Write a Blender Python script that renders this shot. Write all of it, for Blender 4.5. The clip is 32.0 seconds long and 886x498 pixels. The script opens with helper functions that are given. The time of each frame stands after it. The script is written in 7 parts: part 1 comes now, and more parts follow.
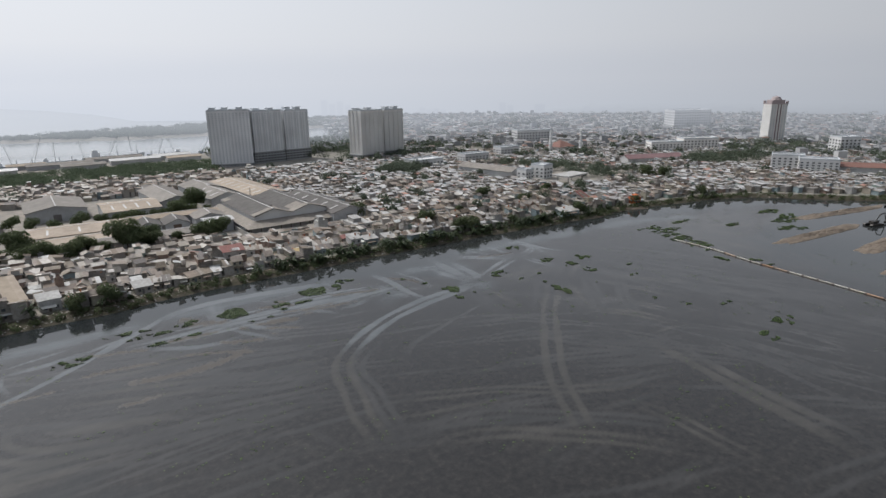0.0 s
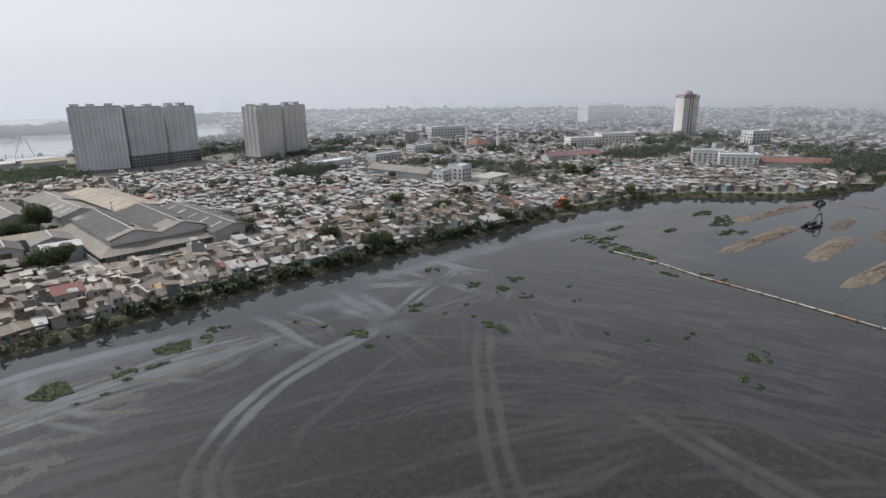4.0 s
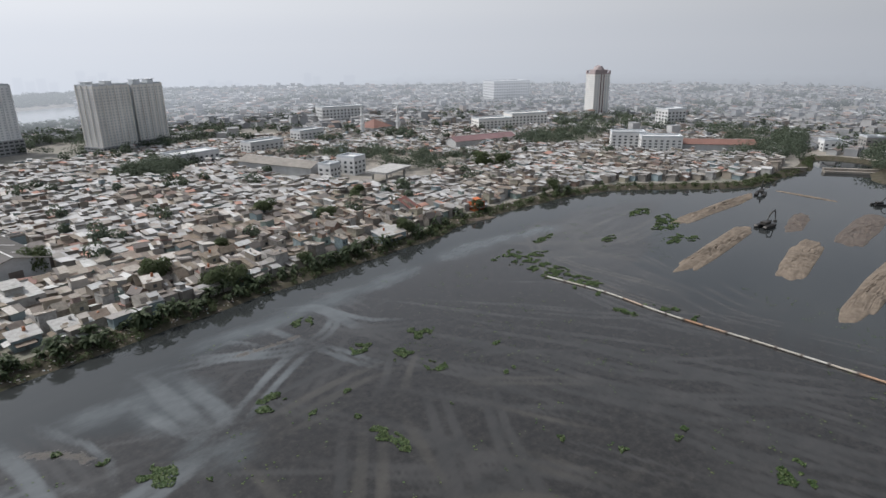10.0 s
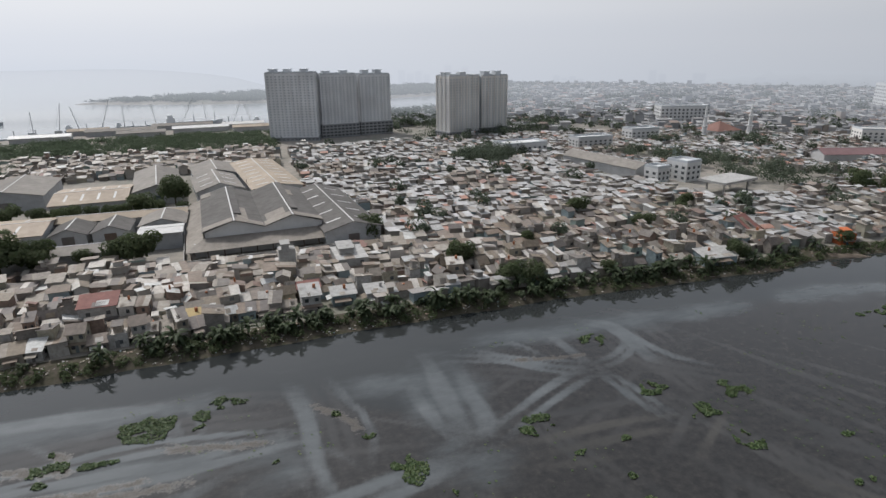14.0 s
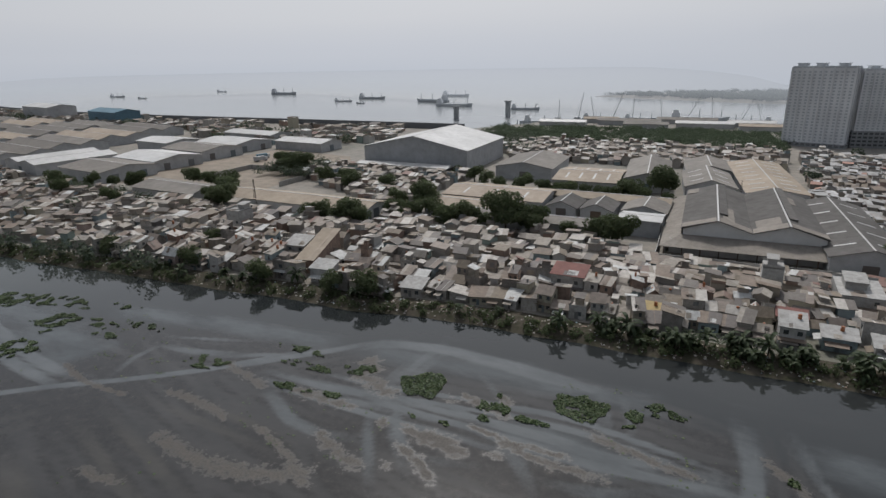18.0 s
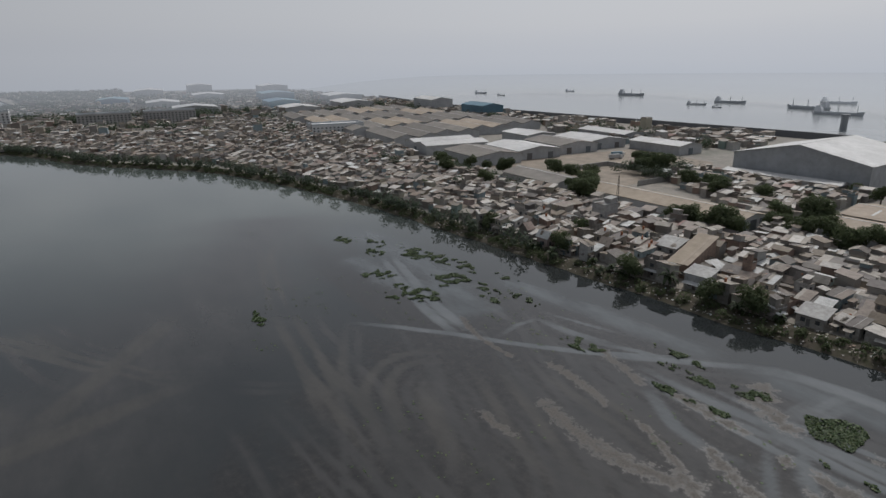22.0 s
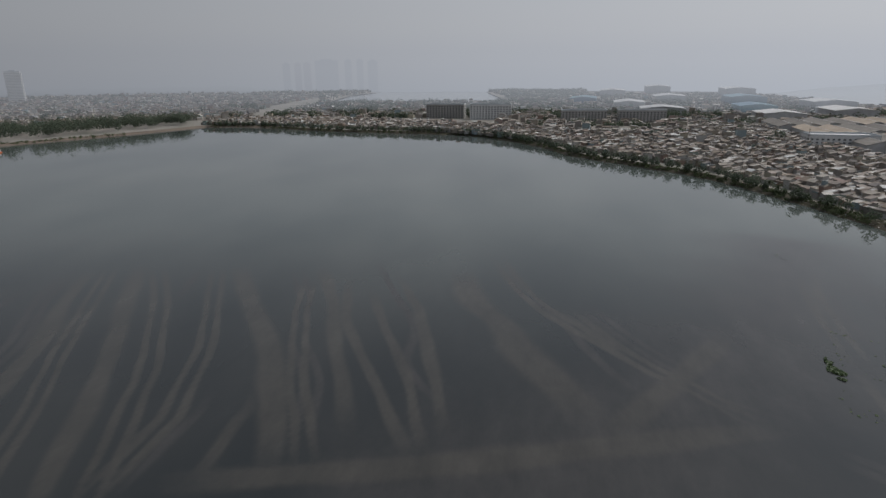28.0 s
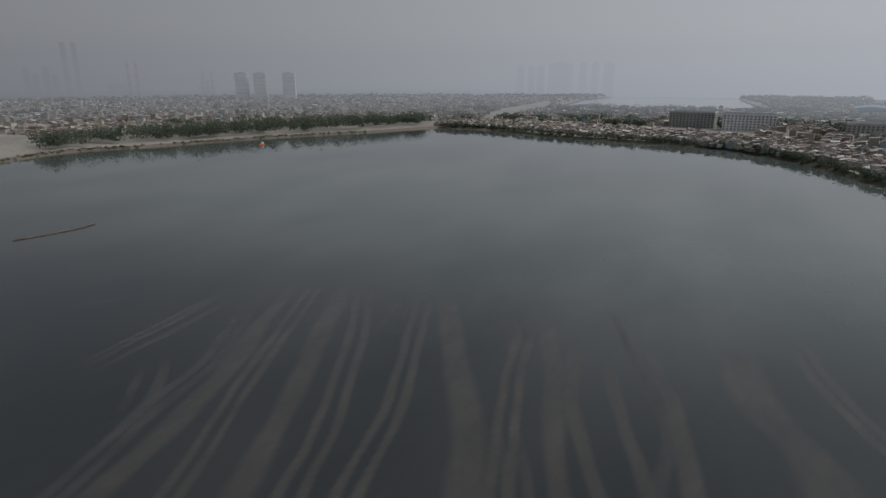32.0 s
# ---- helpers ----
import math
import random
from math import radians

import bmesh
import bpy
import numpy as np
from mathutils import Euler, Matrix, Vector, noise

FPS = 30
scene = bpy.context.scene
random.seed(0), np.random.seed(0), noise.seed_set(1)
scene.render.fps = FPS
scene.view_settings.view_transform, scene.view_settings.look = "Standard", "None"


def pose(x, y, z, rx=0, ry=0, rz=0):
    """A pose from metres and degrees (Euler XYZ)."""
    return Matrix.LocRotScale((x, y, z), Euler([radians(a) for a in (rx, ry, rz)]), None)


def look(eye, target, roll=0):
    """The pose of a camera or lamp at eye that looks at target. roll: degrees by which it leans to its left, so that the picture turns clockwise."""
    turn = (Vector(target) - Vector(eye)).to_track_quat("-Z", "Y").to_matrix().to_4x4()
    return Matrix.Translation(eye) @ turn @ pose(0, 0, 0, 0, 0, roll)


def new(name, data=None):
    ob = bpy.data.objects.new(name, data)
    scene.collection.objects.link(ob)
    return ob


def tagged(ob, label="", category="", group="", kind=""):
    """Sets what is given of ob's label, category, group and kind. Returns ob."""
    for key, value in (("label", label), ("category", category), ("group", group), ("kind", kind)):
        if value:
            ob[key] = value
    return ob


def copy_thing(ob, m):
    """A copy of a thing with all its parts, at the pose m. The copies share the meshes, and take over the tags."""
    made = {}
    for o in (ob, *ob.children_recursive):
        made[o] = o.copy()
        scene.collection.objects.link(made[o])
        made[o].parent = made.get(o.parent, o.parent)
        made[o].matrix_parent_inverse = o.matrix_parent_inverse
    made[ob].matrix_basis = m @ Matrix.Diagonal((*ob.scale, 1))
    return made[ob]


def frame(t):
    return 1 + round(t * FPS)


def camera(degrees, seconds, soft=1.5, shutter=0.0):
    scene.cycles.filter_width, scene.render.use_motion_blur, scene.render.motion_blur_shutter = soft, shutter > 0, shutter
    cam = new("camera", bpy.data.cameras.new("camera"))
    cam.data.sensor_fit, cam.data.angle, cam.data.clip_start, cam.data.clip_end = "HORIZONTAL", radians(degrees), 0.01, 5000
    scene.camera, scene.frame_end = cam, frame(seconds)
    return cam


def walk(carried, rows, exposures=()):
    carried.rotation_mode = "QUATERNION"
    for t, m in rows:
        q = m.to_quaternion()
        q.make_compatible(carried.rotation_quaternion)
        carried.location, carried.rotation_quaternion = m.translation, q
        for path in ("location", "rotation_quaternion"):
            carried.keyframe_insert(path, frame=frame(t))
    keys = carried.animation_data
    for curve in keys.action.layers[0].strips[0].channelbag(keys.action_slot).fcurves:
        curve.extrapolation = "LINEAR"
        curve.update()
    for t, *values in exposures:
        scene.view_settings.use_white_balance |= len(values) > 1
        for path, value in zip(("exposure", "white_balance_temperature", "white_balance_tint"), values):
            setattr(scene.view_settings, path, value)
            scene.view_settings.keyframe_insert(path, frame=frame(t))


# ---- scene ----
cam = camera(73.7, 32.0)
METRES, EYE, TILT, LEAN, TURN = 270.0, 82.4, 0.0, 0.0, -32.7
ROWS = [
    (0.0, 0.0, 0.0, 0.0, -0.26, -15.77, 0.93),
    (0.5, 0.0011, 0.0236, -0.0007, -1.66, -15.81, 0.94),
    (1.0, 0.0023, 0.0471, -0.0019, -2.86, -15.8, 0.9),
    (1.5, 0.0042, 0.0704, -0.0027, -3.69, -15.79, 0.87),
    (2.0, 0.0064, 0.094, -0.0035, -4.34, -15.79, 0.84),
    (2.5, 0.0095, 0.118, -0.0044, -5.28, -15.78, 0.83),
    (3.0, 0.0126, 0.1416, -0.0055, -6.43, -15.83, 0.83),
    (3.5, 0.0162, 0.165, -0.0066, -7.59, -16.06, 0.81),
    (5.5, 0.0344, 0.26, -0.0095, -11.64, -17.11, 0.68),
    (6.0, 0.0405, 0.2824, -0.01, -13.57, -17.38, 0.65),
    (6.5, 0.0473, 0.306, -0.0115, -15.92, -17.65, 0.63),
    (7.0, 0.0548, 0.3283, -0.0124, -17.86, -17.88, 0.61),
    (7.5, 0.0629, 0.3506, -0.0137, -18.13, -18.08, 0.57),
    (8.0, 0.0713, 0.3731, -0.0148, -18.08, -18.28, 0.55),
    (8.5, 0.0796, 0.3956, -0.0157, -18.03, -18.48, 0.52),
    (9.0, 0.0877, 0.4176, -0.0163, -17.98, -18.64, 0.51),
    (9.5, 0.0951, 0.4388, -0.0168, -17.95, -18.64, 0.51),
    (10.0, 0.1023, 0.4591, -0.0175, -17.62, -18.61, 0.52),
    (10.5, 0.1085, 0.4773, -0.0177, -16.78, -18.63, 0.54),
    (11.0, 0.113, 0.4923, -0.0191, -14.68, -18.6, 0.6),
    (11.5, 0.1163, 0.5035, -0.0203, -11.71, -18.59, 0.64),
    (12.0, 0.1177, 0.5122, -0.0225, -8.66, -18.55, 0.66),
    (12.5, 0.1178, 0.5188, -0.0245, -4.71, -18.52, 0.61),
    (13.0, 0.1178, 0.5234, -0.0267, 0.51, -18.47, 0.59),
    (13.5, 0.117, 0.5273, -0.0291, 6.61, -18.46, 0.56),
    (14.0, 0.1158, 0.531, -0.0314, 13.67, -18.48, 0.58),
    (14.5, 0.1145, 0.535, -0.0336, 20.6, -18.43, 0.64),
    (15.0, 0.1128, 0.5382, -0.0357, 26.44, -18.37, 0.7),
    (15.5, 0.1101, 0.5422, -0.0378, 31.99, -18.3, 0.74),
    (17.5, 0.0905, 0.5613, -0.0479, 53.65, -17.98, 0.93),
    (18.0, 0.0847, 0.5647, -0.0498, 59.03, -17.92, 0.89),
    (18.5, 0.0794, 0.5651, -0.0517, 64.03, -17.8, 0.9),
    (19.0, 0.0746, 0.563, -0.0528, 68.46, -17.73, 0.88),
    (19.5, 0.0702, 0.5584, -0.0547, 72.71, -17.64, 0.84),
    (20.0, 0.0664, 0.5499, -0.056, 77.14, -17.57, 0.78),
    (20.5, 0.0633, 0.5391, -0.0574, 82.03, -17.46, 0.73),
    (21.0, 0.0616, 0.5261, -0.0587, 86.58, -17.38, 0.66),
    (21.5, 0.0612, 0.5122, -0.0586, 89.78, -17.36, 0.66),
    (22.0, 0.0603, 0.4981, -0.0586, 89.98, -17.32, 0.69),
    (22.5, 0.0592, 0.4849, -0.0587, 90.01, -17.31, 0.72),
    (23.0, 0.0583, 0.4719, -0.0591, 90.09, -17.29, 0.74),
    (23.5, 0.0577, 0.4579, -0.0592, 90.93, -17.26, 0.75),
    (24.0, 0.0578, 0.443, -0.0591, 93.98, -17.21, 0.77),
    (24.5, 0.06, 0.4274, -0.0584, 97.47, -17.17, 0.78),
    (26.5, 0.0694, 0.3724, -0.0614, 114.97, -16.9, 0.6),
    (27.0, 0.0681, 0.3621, -0.0618, 119.99, -16.85, 0.48),
    (27.5, 0.0629, 0.3512, -0.062, 125.04, -16.79, 0.47),
    (28.0, 0.0552, 0.3395, -0.0623, 129.75, -16.74, 0.43),
    (28.5, 0.046, 0.3261, -0.0625, 133.66, -16.7, 0.36),
    (29.0, 0.0357, 0.3128, -0.0626, 136.7, -16.67, 0.31),
    (29.5, 0.0252, 0.2983, -0.0626, 139.7, -16.61, 0.24),
    (30.0, 0.0141, 0.2829, -0.0633, 142.51, -16.56, 0.21),
    (30.5, 0.0026, 0.2655, -0.0637, 144.42, -16.51, 0.16),
    (31.0, -0.0085, 0.2483, -0.0644, 146.51, -16.44, 0.16),
    (31.5, -0.0197, 0.2291, -0.0648, 148.86, -16.39, 0.12),
    (32.0, -0.0304, 0.2094, -0.0658, 151.07, -16.34, 0.09),
]
# the clip's camera closes down as it turns away from the bright side of the sky
EXPOSURES = [(0.0, 0.14, 6080, 11), (6.0, 0.24, 6080, 11), (9.0, 0.3, 6080, 11), (12.0, 0.26, 6080, 11), (15.0, 0.04, 6100, 11), (19.0, -0.33, 6100, 11), (24.0, -0.45, 6100, 11), (28.0, -0.45, 6080, 11), (32.0, -0.55, 6080, 11)]
walk(cam, [(t, pose(0, 0, EYE, TILT, LEAN, TURN) @ pose(METRES * x, METRES * y, METRES * z, 90 + pitch, roll, yaw)) for t, x, y, z, yaw, pitch, roll in ROWS], EXPOSURES)

# ---- world and sun: hazy white sky, brightest over the sea ----
SUN_AZ, SUN_EL = 25.0, 52.0   # degrees to the left of +y, and above the horizon
sun_way = Vector((-math.sin(radians(SUN_AZ)) * math.cos(radians(SUN_EL)), math.cos(radians(SUN_AZ)) * math.cos(radians(SUN_EL)), math.sin(radians(SUN_EL))))
world = bpy.data.worlds.new("world")
scene.world = world
world.use_nodes = True
wn, wl = world.node_tree.nodes, world.node_tree.links
wn.clear()
w_out = wn.new("ShaderNodeOutputWorld")
w_sky = wn.new("ShaderNodeTexSky")
w_sky.sky_type, w_sky.sun_disc = "NISHITA", False
w_sky.sun_elevation, w_sky.sun_rotation = radians(SUN_EL), radians(-SUN_AZ)
w_sky.air_density, w_sky.dust_density = 1.5, 6.0
w_bg_sky = wn.new("ShaderNodeBackground")
w_bg_sky.inputs["Strength"].default_value = 0.012
wl.new(w_sky.outputs[0], w_bg_sky.inputs["Color"])
w_co = wn.new("ShaderNodeTexCoord")
w_xyz = wn.new("ShaderNodeSeparateXYZ")
wl.new(w_co.outputs["Generated"], w_xyz.inputs[0])
w_ramp = wn.new("ShaderNodeValToRGB")          # haze by height above the horizon
HAZE = [(0.0, (0.52, 0.53, 0.547)), (0.06, (0.555, 0.558, 0.562)), (0.2, (0.54, 0.546, 0.556)), (0.5, (0.46, 0.48, 0.51)), (1.0, (0.36, 0.39, 0.43))]
while len(w_ramp.color_ramp.elements) < len(HAZE):
    w_ramp.color_ramp.elements.new(0.5)
for el, (p, c) in zip(w_ramp.color_ramp.elements, HAZE):
    el.position, el.color = p, (*c, 1)
wl.new(w_xyz.outputs["Z"], w_ramp.inputs[0])
w_dot = wn.new("ShaderNodeVectorMath")         # brighter towards the veiled sun
w_dot.operation = "DOT_PRODUCT"
w_dot.inputs[1].default_value = (-math.sin(radians(SUN_AZ)), math.cos(radians(SUN_AZ)), 0.0)
wl.new(w_co.outputs["Generated"], w_dot.inputs[0])
w_map = wn.new("ShaderNodeMapRange")
for k, v in ((1, -1.0), (2, 1.0), (3, 0.39), (4, 1.26)):
    w_map.inputs[k].default_value = v
wl.new(w_dot.outputs["Value"], w_map.inputs[0])
w_bg = wn.new("ShaderNodeBackground")
wl.new(w_ramp.outputs[0], w_bg.inputs["Color"])
wl.new(w_map.outputs[0], w_bg.inputs["Strength"])
w_near = wn.new("ShaderNodeVectorMath")        # the broad glow of the sun behind the haze, high above the horizon
w_near.operation = "DOT_PRODUCT"
w_near.inputs[1].default_value = sun_way
wl.new(w_co.outputs["Generated"], w_near.inputs[0])
w_glow = wn.new("ShaderNodeMapRange")
w_glow.interpolation_type = "SMOOTHSTEP"
for k, v in ((1, 0.66), (2, 1.0), (3, 0.0), (4, 0.5)):
    w_glow.inputs[k].default_value = v
wl.new(w_near.outputs["Value"], w_glow.inputs[0])
w_bg_glow = wn.new("ShaderNodeBackground")
w_bg_glow.inputs["Color"].default_value = (1.0, 0.97, 0.93, 1)
wl.new(w_glow.outputs[0], w_bg_glow.inputs["Strength"])
w_sum = wn.new("ShaderNodeAddShader")
wl.new(w_bg.outputs[0], w_sum.inputs[0])
wl.new(w_bg_glow.outputs[0], w_sum.inputs[1])
w_add = wn.new("ShaderNodeAddShader")
wl.new(w_sum.outputs[0], w_add.inputs[0])
wl.new(w_bg_sky.outputs[0], w_add.inputs[1])
wl.new(w_add.outputs[0], w_out.inputs[0])

sun = new("sun", bpy.data.lights.new("sun", "SUN"))
sun.data.energy, sun.data.angle, sun.data.color = 2.6, radians(7.0), (1.0, 0.94, 0.85)
sun.matrix_world = look(sun_way * 900, (0, 0, 0))

# ---- the far distance: haze painted as emission on a far curtain, a nearer veil and skyline shapes ----
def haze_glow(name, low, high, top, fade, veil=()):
    """Emission that imitates haze, low at the ground and high at the height top, thinning out above; brighter towards
    the veiled sun like the sky.
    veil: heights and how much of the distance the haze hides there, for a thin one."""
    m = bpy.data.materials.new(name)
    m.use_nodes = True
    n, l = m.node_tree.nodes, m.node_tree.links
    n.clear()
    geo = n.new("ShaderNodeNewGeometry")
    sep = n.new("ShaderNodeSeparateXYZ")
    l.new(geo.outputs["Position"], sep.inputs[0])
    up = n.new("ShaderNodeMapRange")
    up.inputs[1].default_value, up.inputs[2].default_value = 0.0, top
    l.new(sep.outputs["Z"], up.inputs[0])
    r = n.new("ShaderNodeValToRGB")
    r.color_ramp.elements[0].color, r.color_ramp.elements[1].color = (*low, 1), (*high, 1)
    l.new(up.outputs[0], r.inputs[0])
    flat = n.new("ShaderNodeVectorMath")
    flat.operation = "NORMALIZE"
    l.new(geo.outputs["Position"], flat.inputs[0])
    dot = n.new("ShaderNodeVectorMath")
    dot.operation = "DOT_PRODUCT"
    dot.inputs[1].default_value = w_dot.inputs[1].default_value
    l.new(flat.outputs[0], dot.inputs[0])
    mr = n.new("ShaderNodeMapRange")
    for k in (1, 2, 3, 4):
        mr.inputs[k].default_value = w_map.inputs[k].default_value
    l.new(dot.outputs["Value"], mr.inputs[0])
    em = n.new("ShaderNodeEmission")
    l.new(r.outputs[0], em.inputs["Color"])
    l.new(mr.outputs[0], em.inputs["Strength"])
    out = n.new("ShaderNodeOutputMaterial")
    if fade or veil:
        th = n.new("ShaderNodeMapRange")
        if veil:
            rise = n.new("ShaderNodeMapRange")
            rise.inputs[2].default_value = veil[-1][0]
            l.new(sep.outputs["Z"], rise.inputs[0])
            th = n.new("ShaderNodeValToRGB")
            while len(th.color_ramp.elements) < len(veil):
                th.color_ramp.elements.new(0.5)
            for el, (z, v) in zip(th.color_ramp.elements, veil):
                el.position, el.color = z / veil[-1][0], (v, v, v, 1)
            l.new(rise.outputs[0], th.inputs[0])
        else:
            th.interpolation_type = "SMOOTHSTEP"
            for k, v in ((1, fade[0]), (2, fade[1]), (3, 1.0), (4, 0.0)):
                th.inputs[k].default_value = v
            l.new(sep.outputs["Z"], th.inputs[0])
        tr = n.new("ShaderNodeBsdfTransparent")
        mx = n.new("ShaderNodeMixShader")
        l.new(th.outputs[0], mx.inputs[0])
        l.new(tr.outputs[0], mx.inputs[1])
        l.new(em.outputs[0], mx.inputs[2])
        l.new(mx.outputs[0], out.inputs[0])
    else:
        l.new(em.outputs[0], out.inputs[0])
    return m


# haze tones given off as emission by added sheets, not scattered light
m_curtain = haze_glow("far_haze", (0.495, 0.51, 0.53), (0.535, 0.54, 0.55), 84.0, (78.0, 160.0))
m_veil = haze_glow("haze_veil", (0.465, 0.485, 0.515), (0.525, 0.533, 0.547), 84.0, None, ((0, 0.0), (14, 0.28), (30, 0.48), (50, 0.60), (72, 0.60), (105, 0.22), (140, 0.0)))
# skyline blocks glow in haze tones instead of taking light
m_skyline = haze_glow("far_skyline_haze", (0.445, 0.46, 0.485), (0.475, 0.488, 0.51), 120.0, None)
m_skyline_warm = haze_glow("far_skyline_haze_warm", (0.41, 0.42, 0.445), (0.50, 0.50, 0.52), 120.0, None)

# ---- materials ----
def nodes_of(name):
    m = bpy.data.materials.new(name)
    m.use_nodes = True
    nt = m.node_tree
    return m, nt.nodes, nt.links, nt.nodes["Principled BSDF"]


def ramp(n, stops):
    r = n.new("ShaderNodeValToRGB")
    while len(r.color_ramp.elements) < len(stops):
        r.color_ramp.elements.new(0.5)
    for el, (p, c) in zip(r.color_ramp.elements, stops):
        el.position, el.color = p, (*c, 1)
    return r


def noise_tex(n, l, scale, detail=4.0, rough=0.6, vector=None):
    t = n.new("ShaderNodeTexNoise")
    t.inputs["Scale"].default_value, t.inputs["Detail"].default_value, t.inputs["Roughness"].default_value = scale, detail, rough
    if vector:
        l.new(vector, t.inputs["Vector"])
    return t


def mixed(n, l, kind, fac, a, b):
    m = n.new("ShaderNodeMix")
    m.data_type, m.blend_type = "RGBA", kind
    for key, v in ((0, fac), (6, a), (7, b)):
        if isinstance(v, (int, float)):
            m.inputs[key].default_value = v
        elif isinstance(v, tuple):
            m.inputs[key].default_value = (*v, 1)
        else:
            l.new(v, m.inputs[key])
    return m.outputs[2]


def surface(name, stops, pick="object", rough=0.8, metal=0.0, fine=0.6, coarse=0.05, dirt=(0.45, 0.43, 0.40), wear=0.35, bump=0.15, sheen=0.0, ribs=0.0, spec=0.4, leaf=0.0):
    """A weathered surface. stops: the base colours among which each object (or each loose piece) takes its own; coarse and fine:
    scales of the stains and the grain, per metre; ribs: corrugations per metre."""
    m, n, l, b = nodes_of(name)
    pos = n.new("ShaderNodeNewGeometry")
    if pick == "island":
        chance = pos.outputs["Random Per Island"]
    else:
        chance = n.new("ShaderNodeObjectInfo").outputs["Random"]
    r = ramp(n, stops)
    r.color_ramp.interpolation = "CONSTANT" if len(stops) > 3 else "LINEAR"
    l.new(chance, r.inputs[0])
    big = noise_tex(n, l, coarse, 3, 0.6, pos.outputs["Position"])
    small = noise_tex(n, l, fine, 5, 0.7, pos.outputs["Position"])
    stain = ramp(n, [(0.38, (0, 0, 0)), (0.68, (1, 1, 1))])
    l.new(small.outputs["Fac"], stain.inputs[0])
    worn = n.new("ShaderNodeMath")
    worn.operation = "MULTIPLY"
    worn.inputs[1].default_value = wear
    l.new(stain.outputs[0], worn.inputs[0])
    c = mixed(n, l, "MULTIPLY", worn.outputs[0], r.outputs[0], dirt)
    shade = ramp(n, [(0.25, (0.72, 0.72, 0.72)), (0.75, (1.0, 1.0, 1.0))])
    l.new(big.outputs["Fac"], shade.inputs[0])
    c = mixed(n, l, "MULTIPLY", 1.0, c, shade.outputs[0])
    l.new(c, b.inputs["Base Color"])
    b.inputs["Roughness"].default_value, b.inputs["Metallic"].default_value = rough, metal
    b.inputs["Specular IOR Level"].default_value = spec
    if sheen:
        b.inputs["Sheen Weight"].default_value, b.inputs["Sheen Roughness"].default_value = sheen, 0.6
    height = small.outputs["Fac"]
    if ribs:
        w = n.new("ShaderNodeTexWave")
        w.inputs["Scale"].default_value = ribs
        l.new(pos.outputs["Position"], w.inputs["Vector"])
        add = n.new("ShaderNodeMath")
        l.new(w.outputs["Fac"], add.inputs[0])
        l.new(small.outputs["Fac"], add.inputs[1])
        height = add.outputs[0]
    bp = n.new("ShaderNodeBump")
    bp.inputs["Strength"].default_value, bp.inputs["Distance"].default_value = bump, 0.1
    l.new(height, bp.inputs["Height"])
    l.new(bp.outputs[0], b.inputs["Normal"])
    if leaf:                               # thin leaves let part of the light through
        tl = n.new("ShaderNodeBsdfTranslucent")
        l.new(c, tl.inputs["Color"])
        mx = n.new("ShaderNodeMixShader")
        mx.inputs[0].default_value = leaf
        l.new(b.outputs[0], mx.inputs[1])
        l.new(tl.outputs[0], mx.inputs[2])
        l.new(mx.outputs[0], n["Material Output"].inputs["Surface"])
    return m


# tone range narrowed in these palettes, imitating haze in the base colours
ROOFS = [(0.0, (0.259, 0.201, 0.155)), (0.12, (0.307, 0.254, 0.212)), (0.24, (0.190, 0.167, 0.146)), (0.35, (0.339, 0.298, 0.248)), (0.47, (0.250, 0.203, 0.150)), (0.56, (0.437, 0.395, 0.340)), (0.66, (0.215, 0.180, 0.151)),
         (0.70, (0.609, 0.571, 0.519)), (0.81, (0.176, 0.153, 0.139)), (0.89, (0.653, 0.653, 0.630)), (0.965, (0.27, 0.195, 0.16)), (0.985, (0.27, 0.155, 0.125))]
WALLS = [(0.0, (0.364, 0.338, 0.306)), (0.2, (0.465, 0.436, 0.394)), (0.34, (0.294, 0.264, 0.234)), (0.5, (0.562, 0.545, 0.517)), (0.64, (0.407, 0.362, 0.299)), (0.76, (0.332, 0.407, 0.426)), (0.81, (0.348, 0.254, 0.203)),
         (0.88, (0.488, 0.453, 0.357)), (0.94, (0.327, 0.404, 0.365)), (0.97, (0.467, 0.368, 0.332))]
ZINC = [(0.0, (0.400, 0.394, 0.384)), (0.18, (0.471, 0.466, 0.451)), (0.34, (0.341, 0.322, 0.304)), (0.46, (0.528, 0.518, 0.509)), (0.6, (0.391, 0.355, 0.314)), (0.72, (0.294, 0.273, 0.251)), (0.82, (0.613, 0.604, 0.595)), (0.95, (0.471, 0.261, 0.196))]
# city greys also cooled towards blue in place of haze
CITY = [(0.0, (0.391, 0.396, 0.400)), (0.2, (0.443, 0.448, 0.451)), (0.4, (0.339, 0.344, 0.354)), (0.55, (0.496, 0.496, 0.492)), (0.7, (0.408, 0.359, 0.321)), (0.82, (0.415, 0.424, 0.443)), (0.95, (0.560, 0.560, 0.553))]
m_roof = surface("weathered_roof_sheet", ROOFS, ribs=1.6, rough=0.65, fine=0.9, coarse=0.25, wear=0.6, bump=0.4)
m_wall = surface("painted_render", WALLS, fine=0.9, coarse=0.3, wear=0.7)
m_roof_far = surface("weathered_roof_sheets", ROOFS, pick="island", rough=0.65, fine=0.8, coarse=0.2, wear=0.7)
m_roof_zinc = surface("weathered_zinc_sheets", ZINC, pick="island", rough=0.6, fine=0.8, coarse=0.2, wear=0.55)
m_wall_far = surface("painted_renders", WALLS, pick="island", fine=0.4)
m_city = surface("city_masonry", CITY, pick="island", fine=0.15, wear=0.35, dirt=(0.55, 0.55, 0.56))
